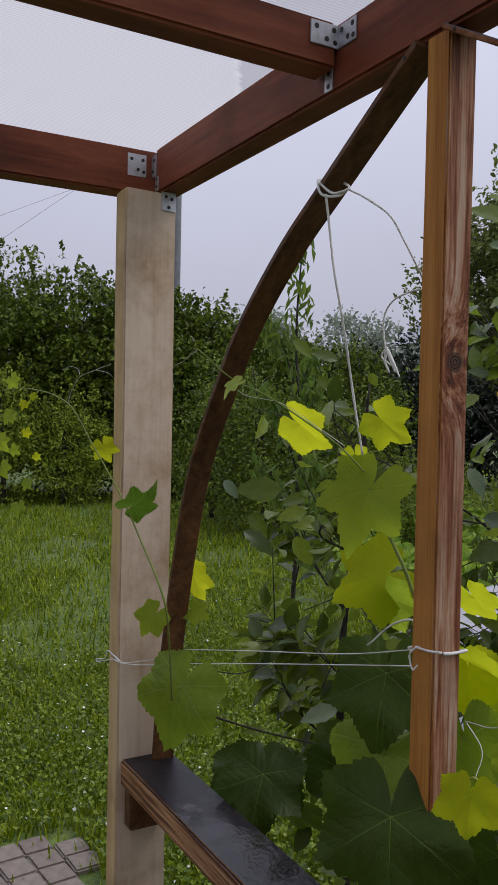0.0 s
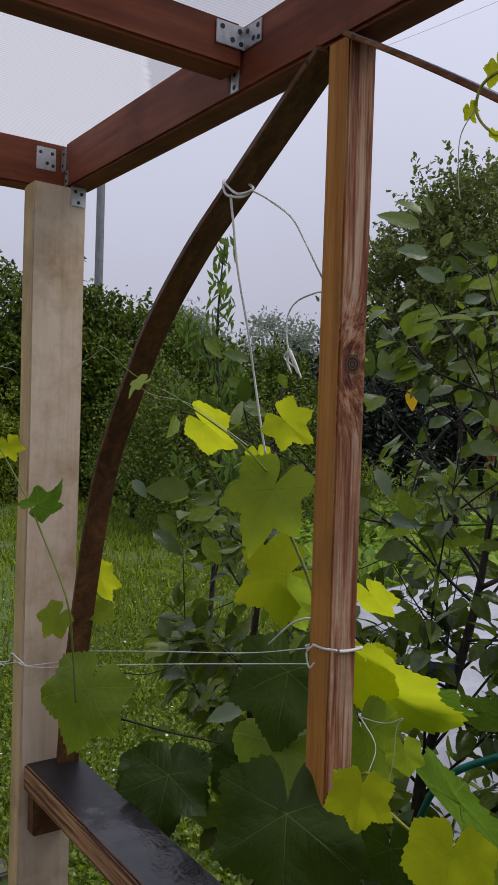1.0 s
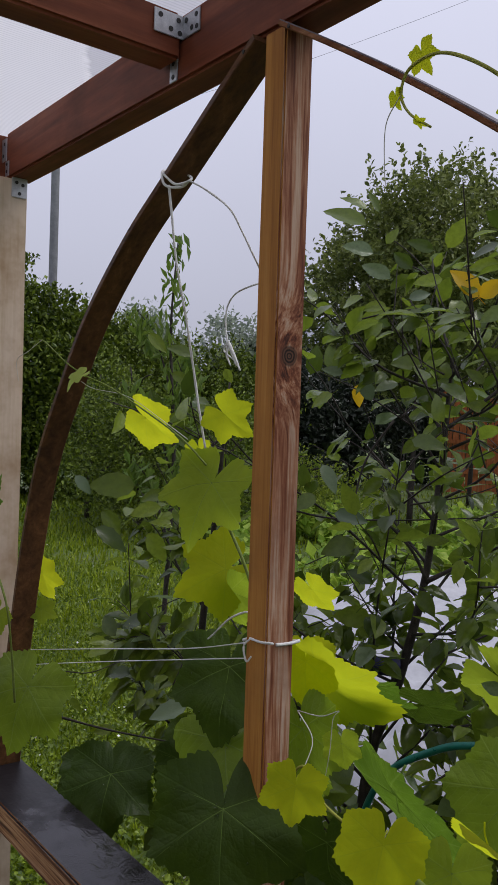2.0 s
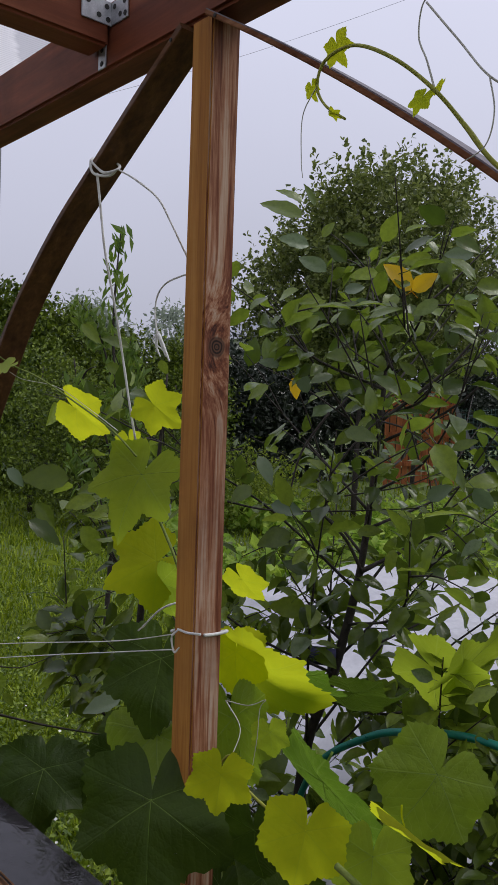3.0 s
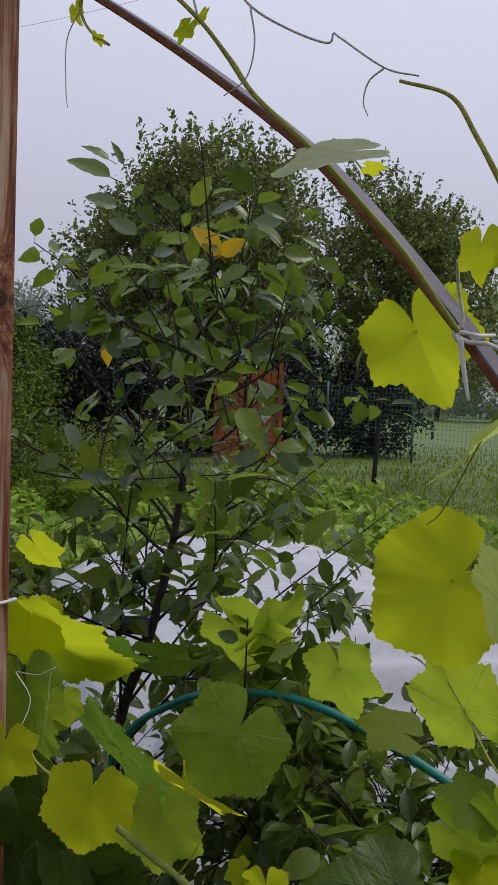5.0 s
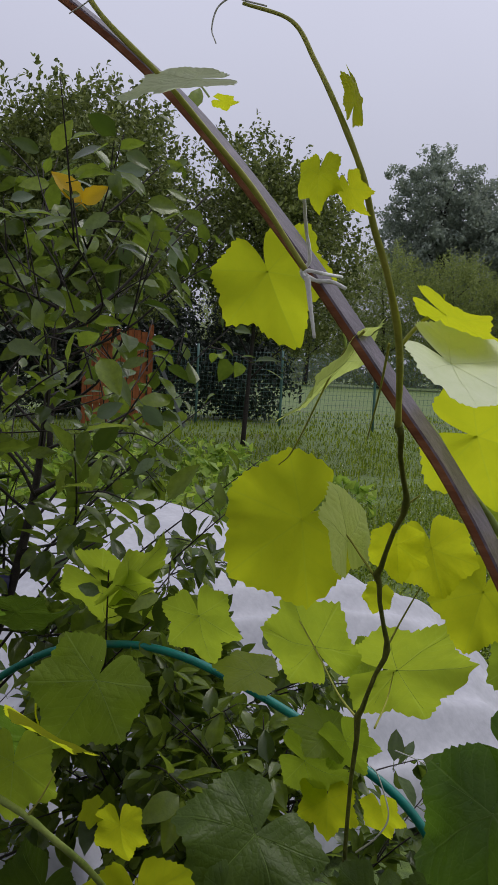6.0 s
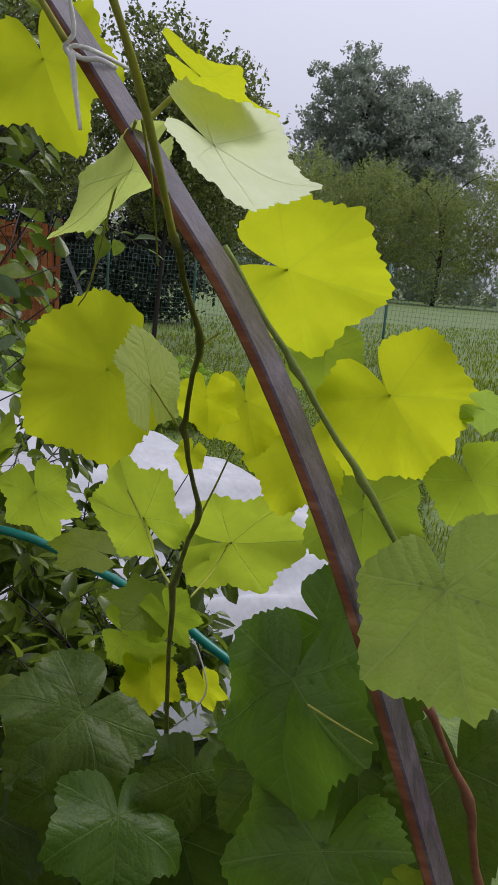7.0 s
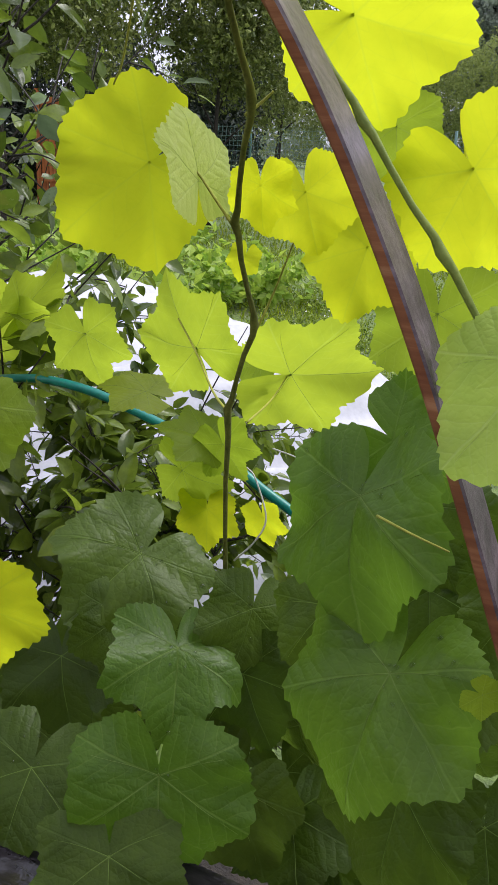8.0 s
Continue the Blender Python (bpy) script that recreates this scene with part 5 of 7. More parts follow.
tube("branch", [(-1.277, 1.261, 1.359), (-1.231, 1.324, 1.345), (-1.155, 1.419, 1.345), (-1.082, 1.511, 1.352), (-1.030, 1.582, 1.357)], 0.0022, 0.001, m_bark, bush, "", 6, 6, 0.2)
tube("branch", [(-1.153, 1.392, 1.347), (-1.123, 1.436, 1.293), (-1.104, 1.468, 1.226)], 0.0028, 0.004, m_bark, bush, "", 6, 6, 0.2)
tube("branch", [(-1.091, 1.453, 1.235), (-1.049, 1.513, 1.272), (-0.991, 1.592, 1.322)], 0.005, 0.002, m_bark, bush, "", 6, 6, 0.2)
tube("branch", [(-1.122, 1.427, 1.378), (-1.055, 1.513, 1.399), (-1.004, 1.583, 1.431)], 0.0018, 0.0009, m_bark, bush, "", 6, 6, 0.2)
tube("branch", [(-1.196, 1.348, 1.369), (-1.190, 1.373, 1.459), (-1.163, 1.419, 1.539)], 0.0018, 0.0028, m_bark, bush, "", 6, 6, 0.2)
tube("branch", [(-0.992, 1.562, 1.336), (-0.968, 1.601, 1.300), (-0.933, 1.650, 1.234)], 0.0018, 0.0009, m_bark, bush, "", 6, 6, 0.2)
tube("branch", [(-1.068, 1.471, 1.092), (-1.010, 1.549, 1.141), (-0.920, 1.663, 1.216)], 0.0024, 0.001, m_bark, bush, "", 6, 6, 0.2)
cherry_leaf(low_bush, (-1.405, 0.867, 1.024), (0.34, 0.55, -0.76), (0.90, -0.86, 0.98), 0.029)
cherry_leaf(low_bush, (-1.338, 0.921, 0.979), (-0.49, -0.87, -0.09), (0.69, -0.37, 0.91), 0.038)
cherry_leaf(low_bush, (-1.162, 0.957, 1.064), (-0.47, -0.85, -0.26), (0.55, -1.06, 1.18), 0.064, True)
cherry_leaf(low_bush, (-1.141, 0.983, 1.021), (-0.34, -0.64, -0.69), (1.37, -0.36, 0.92), 0.066)
cherry_leaf(low_bush, (-1.192, 1.018, 0.989), (-0.14, -0.19, 0.97), (1.09, -0.69, 1.25), 0.034)
cherry_leaf(low_bush, (-1.222, 0.956, 1.096), (-0.46, -0.84, -0.28), (0.83, -0.92, 1.38), 0.027)
cherry_leaf(low_bush, (-1.332, 1.003, 1.033), (-0.44, -0.81, -0.39), (0.69, -0.32, 0.59), 0.028)
cherry_leaf(low_bush, (-1.321, 1.030, 0.860), (-0.13, -0.29, -0.95), (0.46, -0.38, 0.64), 0.039)
cherry_leaf(low_bush, (-1.251, 0.970, 0.828), (-0.30, -0.57, -0.77), (0.59, -0.87, 1.08), 0.053)
cherry_leaf(low_bush, (-1.273, 0.803, 1.099), (-0.35, -0.67, -0.66), (0.97, -0.42, 0.71), 0.018)
cherry_leaf(low_bush, (-1.256, 0.928, 0.959), (0.49, 0.87, -0.06), (1.04, -0.55, 0.69), 0.030)
cherry_leaf(low_bush, (-1.316, 1.047, 0.959), (0.32, 0.61, 0.72), (0.71, -0.73, 1.32), 0.022)
cherry_leaf(low_bush, (-1.412, 0.867, 1.422), (0.37, 0.62, -0.69), (0.61, -0.54, 0.74), 0.043, True)
cherry_leaf(low_bush, (-1.387, 0.979, 1.401), (-0.49, -0.87, 0.08), (0.61, -0.73, 0.50), 0.085)
cherry_leaf(low_bush, (-1.356, 1.016, 1.366), (-0.47, -0.85, -0.25), (0.58, -0.57, 0.45), 0.058)
cherry_leaf(low_bush, (-1.347, 1.072, 1.646), (-0.46, -0.80, 0.39), (0.91, -0.94, 1.03), 0.054)
cherry_leaf(low_bush, (-1.342, 1.019, 1.612), (0.45, 0.78, -0.43), (0.70, -0.78, 0.38), 0.039)
cherry_leaf(low_bush, (-1.321, 0.955, 1.678), (0.37, 0.62, -0.69), (0.99, -0.53, 0.52), 0.047)
cherry_leaf(low_bush, (-1.289, 1.100, 1.624), (0.25, 0.39, -0.88), (0.60, -0.86, 0.48), 0.029)
cherry_leaf(low_bush, (-1.422, 0.927, 1.357), (0.33, 0.55, -0.77), (0.50, -0.53, 0.79), 0.057)
cherry_leaf(low_bush, (-1.387, 0.896, 1.331), (0.43, 0.74, -0.52), (0.59, -0.34, 0.72), 0.072)
cherry_leaf(low_bush, (-1.355, 0.986, 1.320), (0.30, 0.49, -0.82), (1.33, -0.81, 0.57), 0.063)
tube("branch", [(-1.357, 0.822, 1.013), (-1.312, 0.899, 0.988), (-1.262, 0.987, 0.966)], 0.0022, 0.0013, m_bark, low_bush, "", 6, 6, 0.2)
tube("branch", [(-1.275, 0.962, 0.927), (-1.249, 1.008, 0.931), (-1.226, 1.049, 0.935)], 0.0012, 0.0007, m_bark, low_bush, "", 6, 6, 0.2)
tube("branch", [(-1.354, 0.832, 1.090), (-1.333, 0.868, 1.088), (-1.308, 0.914, 1.107)], 0.0012, 0.0007, m_bark, low_bush, "", 6, 6, 0.2)
tube("branch", [(-1.263, 0.992, 1.064), (-1.253, 1.012, 1.118), (-1.246, 1.028, 1.172)], 0.0014, 0.0008, m_bark, low_bush, "", 6, 6, 0.2)


def trunk_band():
    tube("band", [(-1.245, 1.45, 1.03), (-1.225, 1.47, 1.035), (-1.20, 1.50, 1.03)], 0.020, 0.020, m_band, bush, "dark blue cloth band tied round the trunk", 8)


trunk_band()

vine_a = thing("grapevine", (-1.40, 0.70, 0.0), "thin grapevine shoot climbing the pale corner post", "grapevine", "grapevines")
tube("stem", [(-1.250, 0.700, 1.091), (-1.219, 0.680, 1.182), (-1.199, 0.660, 1.265), (-1.291, 0.660, 1.337), (-1.368, 0.655, 1.401), (-1.470, 0.640, 1.481), (-1.589, 0.630, 1.556), (-1.792, 0.620, 1.586), (-2.009, 0.600, 1.587), (-2.299, 0.580, 1.552)], 0.0018, 0.0010, m_stem, vine_a, "", 7, 8, 0.25)
curl("tendril", [(-1.589, 0.630, 1.556), (-1.563, 0.630, 1.582), (-1.518, 0.630, 1.603), (-1.433, 0.630, 1.612), (-1.386, 0.640, 1.620)], 0.0010, vine_a, m_stem)
curl("tendril", [(-1.518, 0.630, 1.603), (-1.531, 0.630, 1.617), (-1.575, 0.630, 1.624), (-1.628, 0.630, 1.620)], 0.0008, vine_a, m_stem)
curl("tendril", [(-1.433, 0.630, 1.612), (-1.376, 0.630, 1.605), (-1.376, 0.640, 1.598)], 0.0008, vine_a, m_stem)
leaf(vine_a, "lush", (-1.322, 0.660, 1.391), (0.66, 0.60, 0.45), (0.67, -0.20, -0.72), 0.046, 0.50, 0.30, 0.35)
leaf(vine_a, "young", (-1.464, 0.657, 1.480), (0.20, 0.30, -0.93), (0.78, -0.62, -0.08), 0.032, 0.60, 0.20, 0.12)
leaf(vine_a, "mid", (-1.225, 0.656, 1.234), (-0.15, -0.60, -0.74), (0.60, -0.57, 0.61), 0.039, 0.50, 0.20, 0.12)
leaf(vine_a, "young", (-1.385, 0.797, 1.258), (0.16, 0.23, -0.96), (0.44, -0.89, -0.03), 0.052, 0.50, 0.20, 0.12)
leaf(vine_a, "mid", (-1.375, 0.795, 1.197), (0.71, 0.56, -0.37), (0.67, -0.66, 0.38), 0.030, 0.50, 0.20, 0.12)
leaf(vine_a, "fresh", (-1.294, 0.740, 1.095), (0.10, -0.56, -0.82), (0.55, -0.65, 0.52), 0.100, 0.30, 0.30, 0.20)
leaf(vine_a, "mid", (-1.885, 0.597, 1.609), (0.67, 0.21, -0.82), (0.47, -0.77, 0.08), 0.025, 0.50, 0.30, 0.12)
leaf(vine_a, "young", (-1.805, 0.605, 1.557), (0.25, -0.59, -0.74), (0.70, -0.43, 0.60), 0.016, 0.50, 0.30, 0.12)
leaf(vine_a, "mid", (-1.765, 0.547, 1.480), (0.68, 0.21, -0.79), (0.50, -0.77, 0.13), 0.027, 0.50, 0.30, 0.12)
leaf(vine_a, "mid", (-1.739, 0.566, 1.465), (0.82, 0.46, -0.54), (0.54, -0.72, 0.03), 0.018, 0.50, 0.30, 0.12)
leaf(vine_a, "mid", (-1.854, 0.587, 1.532), (0.01, -0.65, -0.72), (0.65, -0.53, 0.59), 0.023, 0.55, 0.30, 0.20)
leaf(vine_a, "young", (-1.688, 0.579, 1.500), (0.32, 0.18, -0.94), (0.68, -0.71, 0.01), 0.015, 0.55, 0.30, 0.20)
leaf(vine_a, "mid", (-1.888, 0.578, 1.419), (0.67, 0.13, -0.79), (0.61, -0.65, 0.34), 0.029, 0.55, 0.30, 0.20)
leaf(vine_a, "mid", (-1.698, 0.585, 1.400), (0.04, -0.55, -0.79), (0.52, -0.66, 0.59), 0.018, 0.55, 0.30, 0.20)
leaf(vine_a, "young", (-1.605, 0.576, 1.457), (0.40, 0.67, -0.63), (0.77, -0.54, -0.33), 0.012, 0.55, 0.30, 0.20)
leaf(vine_a, "mid", (-1.763, 0.583, 1.348), (0.51, -0.27, -0.80), (0.53, -0.65, 0.57), 0.023, 0.55, 0.30, 0.20)
leaf(vine_a, "young", (-1.659, 0.585, 1.569), (-0.26, -0.77, -0.55), (0.56, -0.53, 0.65), 0.013, 0.55, 0.30, 0.20)
leaf(vine_a, "flap", (-1.079, 0.710, 1.582), (-0.20, -0.80, -0.56), (0.16, -0.60, 0.79), 0.025, 0.60, 0.30, 0.30)

vine_b = thing("grapevine", (-0.76, 0.80, 0.0), "grapevine with lime-green young leaves tied to the middle post", "grapevine", "grapevines")
tube("stem", [(-0.768, 0.800, 1.058), (-0.780, 0.800, 1.182), (-0.791, 0.800, 1.276), (-0.802, 0.800, 1.332), (-0.845, 0.800, 1.391), (-0.891, 0.800, 1.434), (-0.910, 0.800, 1.471)], 0.0020, 0.0015, m_stem, vine_b, "", 7, 8, 0.25)
tube("stem", [(-0.809, 0.810, 1.319), (-0.839, 0.810, 1.364), (-0.884, 0.810, 1.416), (-0.911, 0.810, 1.460)], 0.0017, 0.0013, m_stem, vine_b, "", 7, 8, 0.25)
curl("shoot", [(-0.904, 0.800, 1.471), (-0.946, 0.790, 1.502), (-0.996, 0.770, 1.533), (-1.050, 0.740, 1.567), (-1.086, 0.720, 1.583), (-1.108, 0.700, 1.602), (-1.161, 0.690, 1.633), (-1.190, 0.690, 1.626)], 0.0013, vine_b, m_stem)
curl("tendril", [(-0.933, 0.790, 1.502), (-0.998, 0.790, 1.526), (-1.054, 0.770, 1.556), (-1.097, 0.740, 1.566), (-1.097, 0.720, 1.575)], 0.0009, vine_b, m_stem)
curl("tendril", [(-1.161, 0.690, 1.633), (-1.209, 0.690, 1.619), (-1.250, 0.690, 1.608), (-1.243, 0.690, 1.577)], 0.0008, vine_b, m_stem)
leaf(vine_b, "young", (-1.056, 0.800, 1.528), (0.62, 0.46, -0.64), (0.20, -0.88, -0.43), 0.056, 0.30, 0.15, 0.20)
leaf(vine_b, "young", (-0.882, 0.810, 1.535), (0.55, 0.53, -0.64), (0.62, -0.78, -0.11), 0.043, 0.55, 0.20, 0.20)
leaf(vine_b, "young", (-0.933, 0.808, 1.489), (0.05, 0.31, -0.96), (0.42, -0.87, -0.23), 0.028, 0.50, 0.15, 0.12)
leaf(vine_b, "mid", (-0.891, 0.800, 1.449), (0.04, -0.58, -0.81), (0.42, -0.73, 0.54), 0.083, 0.60, 0.25, 0.25)
leaf(vine_b, "young", (-0.891, 0.825, 1.340), (-0.21, -0.89, -0.40), (0.86, -0.36, 0.37), 0.070, 0.45, 0.15, 0.12)
leaf(vine_b, "mid", (-0.882, 0.826, 1.314), (0.20, 0.30, -0.93), (0.32, -0.94, -0.03), 0.052, 0.45, 0.20, 0.12)
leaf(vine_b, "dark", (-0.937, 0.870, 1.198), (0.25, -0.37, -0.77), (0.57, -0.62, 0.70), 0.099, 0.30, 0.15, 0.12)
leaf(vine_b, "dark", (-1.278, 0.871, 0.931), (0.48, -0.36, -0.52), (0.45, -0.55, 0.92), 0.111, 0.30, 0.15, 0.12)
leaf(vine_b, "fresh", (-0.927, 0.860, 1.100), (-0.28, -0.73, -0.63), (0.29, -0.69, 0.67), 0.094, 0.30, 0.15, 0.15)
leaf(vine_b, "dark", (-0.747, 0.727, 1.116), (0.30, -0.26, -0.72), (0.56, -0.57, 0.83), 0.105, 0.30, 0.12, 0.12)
leaf(vine_b, "young", (-0.626, 0.720, 1.188), (0.11, -0.28, -0.95), (0.62, -0.73, 0.29), 0.042, 0.52, 0.15, 0.15)
leaf(vine_b, "young", (-0.811, 0.900, 1.322), (0.36, 0.48, -0.80), (0.12, -0.92, -0.31), 0.041, 0.40, 0.20, 0.12)
leaf(vine_b, "young", (-0.818, 0.900, 1.230), (0.24, -0.22, -0.95), (0.32, -0.90, 0.29), 0.058, 0.25, 0.15, 0.12)
leaf(vine_b, "young", (-0.823, 0.930, 1.202), (0.72, 0.45, -0.53), (0.13, -0.84, -0.53), 0.105, 0.22, 0.20, 0.15)
leaf(vine_b, "fresh", (-0.797, 0.880, 1.156), (0.28, -0.04, -0.96), (0.08, -0.99, 0.06), 0.083, 0.20, 0.15, 0.12)
leaf(vine_b, "lush", (-0.815, 0.990, 1.181), (0.77, 0.51, -0.38), (0.13, -0.71, -0.70), 0.080, 0.25, 0.15, 0.12)
leaf(vine_b, "mid", (-0.699, 0.850, 1.176), (0.23, -0.01, -0.92), (0.40, -0.86, 0.44), 0.029, 0.30, 0.10, 0.12)
leaf(vine_b, "fresh", (-0.617, 1.050, 1.105), (-0.19, -0.60, -0.77), (0.71, -0.63, 0.31), 0.089, 0.18, 0.20, 0.12)
leaf(vine_b, "young", (-0.528, 0.735, 1.169), (0.05, -0.35, -0.94), (0.58, -0.76, 0.31), 0.051, 0.20, 0.20, 0.15)
leaf(vine_b, "lush", (-0.643, 0.880, 1.132), (0.47, 0.24, -0.85), (-0.32, -0.85, -0.42), 0.106, 0.20, 0.10, 0.15)
leaf(vine_b, "young", (-0.427, 0.740, 1.211), (0.65, 0.51, -0.57), (-0.18, -0.62, -0.76), 0.052, 0.25, 0.10, 0.20)
leaf(vine_b, "dark", (-0.665, 0.800, 1.095), (0.04, 0.01, -1.00), (0.27, -0.86, 0.39), 0.062, 0.30, 0.15, 0.12)
leaf(vine_b, "mid", (-0.790, 1.280, 1.147), (0.68, 0.40, -0.62), (0.03, -0.86, -0.51), 0.113, 0.30, 0.15, 0.12)
leaf(vine_b, "mid", (-0.746, 1.280, 1.153), (0.59, 0.37, 0.71), (0.78, -0.07, -0.62), 0.094, 0.30, 0.15, 0.12)
leaf(vine_b, "dark", (-1.219, 0.851, 0.956), (0.35, -0.42, -0.57), (0.63, -0.38, 0.91), 0.093, 0.35, 0.15, 0.12)
curl("tendril", [(-0.717, 0.800, 1.217), (-0.680, 0.800, 1.222), (-0.654, 0.800, 1.235), (-0.662, 0.800, 1.224), (-0.665, 0.800, 1.191), (-0.672, 0.800, 1.153)], 0.0009, vine_b, m_stem)
curl("tendril", [(-0.717, 0.800, 1.217), (-0.692, 0.800, 1.194), (-0.681, 0.780, 1.172)], 0.0011, vine_b, m_stem)
tube("stem", [(-0.779, 0.800, 1.043), (-0.690, 0.780, 1.169), (-0.631, 0.760, 1.160), (-0.583, 0.760, 1.149), (-0.532, 0.800, 1.101)], 0.0016, 0.0014, m_shoot, vine_b, "", 7, 8, 0.25)

vine_c = thing("grapevine", (-0.15, 0.85, 0.0), "vigorous grapevine with large sunlit leaves climbing the bent lath", "grapevine", "grapevines")
tube("stem", [(-0.220, 0.730, 1.549), (-0.244, 0.710, 1.590), (-0.265, 0.680, 1.623), (-0.280, 0.660, 1.645), (-0.313, 0.650, 1.677), (-0.333, 0.650, 1.702), (-0.350, 0.640, 1.726), (-0.374, 0.630, 1.749), (-0.408, 0.630, 1.768), (-0.434, 0.630, 1.766), (-0.441, 0.630, 1.751), (-0.433, 0.630, 1.736), (-0.414, 0.630, 1.722)], 0.0019, 0.0009, m_shoot, vine_c, "", 7, 8, 0.25)
curl("tendril", [(-0.350, 0.640, 1.726), (-0.357, 0.640, 1.746), (-0.364, 0.640, 1.763), (-0.361, 0.640, 1.783), (-0.348, 0.640, 1.782)], 0.0011, vine_c, m_stem)
curl("tendril", [(-0.359, 0.640, 1.782), (-0.334, 0.640, 1.751), (-0.312, 0.640, 1.724), (-0.292, 0.650, 1.710), (-0.267, 0.650, 1.697), (-0.263, 0.650, 1.701), (-0.259, 0.650, 1.698), (-0.237, 0.660, 1.681), (-0.222, 0.670, 1.677)], 0.0012, vine_c, m_stem)
curl("tendril", [(-0.312, 0.640, 1.724), (-0.308, 0.640, 1.703), (-0.313, 0.640, 1.685), (-0.329, 0.640, 1.678)], 0.0009, vine_c, m_stem)
curl("tendril", [(-0.237, 0.660, 1.681), (-0.246, 0.660, 1.676), (-0.249, 0.660, 1.666), (-0.246, 0.660, 1.658)], 0.0009, vine_c, m_stem)
curl("tendril", [(-0.441, 0.630, 1.751), (-0.454, 0.630, 1.734), (-0.454, 0.630, 1.704), (-0.452, 0.630, 1.691)], 0.0007, vine_c, m_stem)
leaf(vine_c, "young", (-0.424, 0.630, 1.773), (0.31, 0.08, -1.01), (0.03, -0.81, -0.37), 0.016, 0.60, 0.20, 0.12)
leaf(vine_c, "young", (-0.446, 0.630, 1.751), (0.18, 0.11, -0.98), (-0.04, -0.86, -0.39), 0.010, 0.60, 0.20, 0.12)
leaf(vine_c, "young", (-0.424, 0.629, 1.728), (0.61, 0.50, -0.62), (-0.15, -0.49, -0.81), 0.008, 0.70, 0.20, 0.12)
leaf(vine_c, "young", (-0.364, 0.646, 1.727), (-0.39, -0.39, -0.84), (-0.07, -0.92, 0.25), 0.013, 0.50, 0.20, 0.12)
leaf(vine_c, "young", (-0.351, 0.644, 1.729), (0.54, 0.51, 0.67), (0.50, 0.25, -0.79), 0.008, 0.50, 0.20, 0.12)
leaf(vine_c, "white", (-0.254, 0.652, 1.638), (-0.73, -0.66, -0.17), (0.15, -0.46, 0.85), 0.040, 0.35, 0.15, 0.10)
leaf(vine_c, "young", (-0.276, 0.718, 1.649), (0.75, 0.65, -0.14), (-0.01, -0.33, -0.93), 0.011, 0.40, 0.10, 0.12)
leaf(vine_c, "young", (-0.156, 0.601, 1.572), (-0.07, -0.14, -0.99), (-0.32, -0.92, -0.07), 0.017, 0.50, 0.30, 0.12)
leaf(vine_c, "young", (-0.141, 0.600, 1.565), (0.38, 0.11, -0.92), (-0.42, -0.78, -0.43), 0.013, 0.50, 0.30, 0.12)
leaf(vine_c, "young", (-0.141, 0.599, 1.599), (0.07, 0.14, 0.99), (0.90, -0.03, -0.23), 0.016, 0.60, 0.30, 0.12)
def cane(points, r0, r1, material, parent):
    """A shoot that bends at its swollen nodes."""
    line = []
    for p, q in zip(points, points[1:]):
        line += [Vector(p).lerp(Vector(q), k) + Vector((0.0012 * math.sin(k * 9), 0, 0)) for k in (0.0, 0.12, 0.35, 0.65, 0.88)]
    line.append(Vector(points[-1]))
    verts, faces = tube_data(line, r0, r1, 8)
    for i, c in enumerate(line):
        grow = 1.55 if i % 5 == 0 else 1.12 if i % 5 in (1, 4) else 0.92
        for k in range(8):
            verts[i * 8 + k] = c + (verts[i * 8 + k] - c) * grow
    return link("cane", mesh_of("cane", verts, faces, material), parent)


cane([(-0.268, 0.990, 1.000), (-0.238, 0.922, 1.200), (-0.209, 0.900, 1.270), (-0.210, 0.866, 1.338), (-0.172, 0.805, 1.404), (-0.160, 0.741, 1.460)], 0.0021, 0.0018, m_cane, vine_c)
tube("shoot", [(-0.160, 0.741, 1.460), (-0.142, 0.680, 1.502), (-0.139, 0.650, 1.532), (-0.141, 0.630, 1.555), (-0.140, 0.610, 1.573), (-0.148, 0.600, 1.596), (-0.160, 0.600, 1.618), (-0.172, 0.600, 1.636), (-0.196, 0.600, 1.647)], 0.0021, 0.0008, m_shoot, vine_c, "", 7, 8, 0.25)
curl("petiole", [(-0.212, 0.868, 1.336), (-0.223, 0.866, 1.350), (-0.236, 0.862, 1.367), (-0.250, 0.858, 1.376)], 0.0016, vine_c, m_stem)
curl("petiole", [(-0.238, 0.922, 1.198), (-0.271, 0.960, 1.199), (-0.309, 1.000, 1.216), (-0.340, 1.020, 1.239)], 0.0016, vine_c, m_stem)
curl("petiole", [(-0.216, 0.920, 1.264), (-0.205, 0.920, 1.290), (-0.183, 0.900, 1.330)], 0.0014, vine_c, m_stem)
curl("petiole", [(-0.225, 0.930, 1.190), (-0.238, 1.000, 1.188), (-0.255, 1.070, 1.190)], 0.0014, vine_c, m_stem)
curl("petiole", [(-0.181, 0.817, 1.397), (-0.173, 0.820, 1.404), (-0.167, 0.820, 1.409)], 0.0015, vine_c, m_stem)
curl("petiole", [(-0.143, 0.680, 1.502), (-0.136, 0.690, 1.515), (-0.131, 0.700, 1.522)], 0.0020, vine_c, m_stem)
curl("petiole", [(-0.151, 0.690, 1.505), (-0.172, 0.740, 1.480), (-0.200, 0.800, 1.445)], 0.0012, vine_c, m_stem)
curl("petiole", [(-0.184, 0.740, 1.514), (-0.216, 0.780, 1.496), (-0.272, 0.840, 1.431), (-0.294, 0.860, 1.414)], 0.0013, vine_c, m_stem)
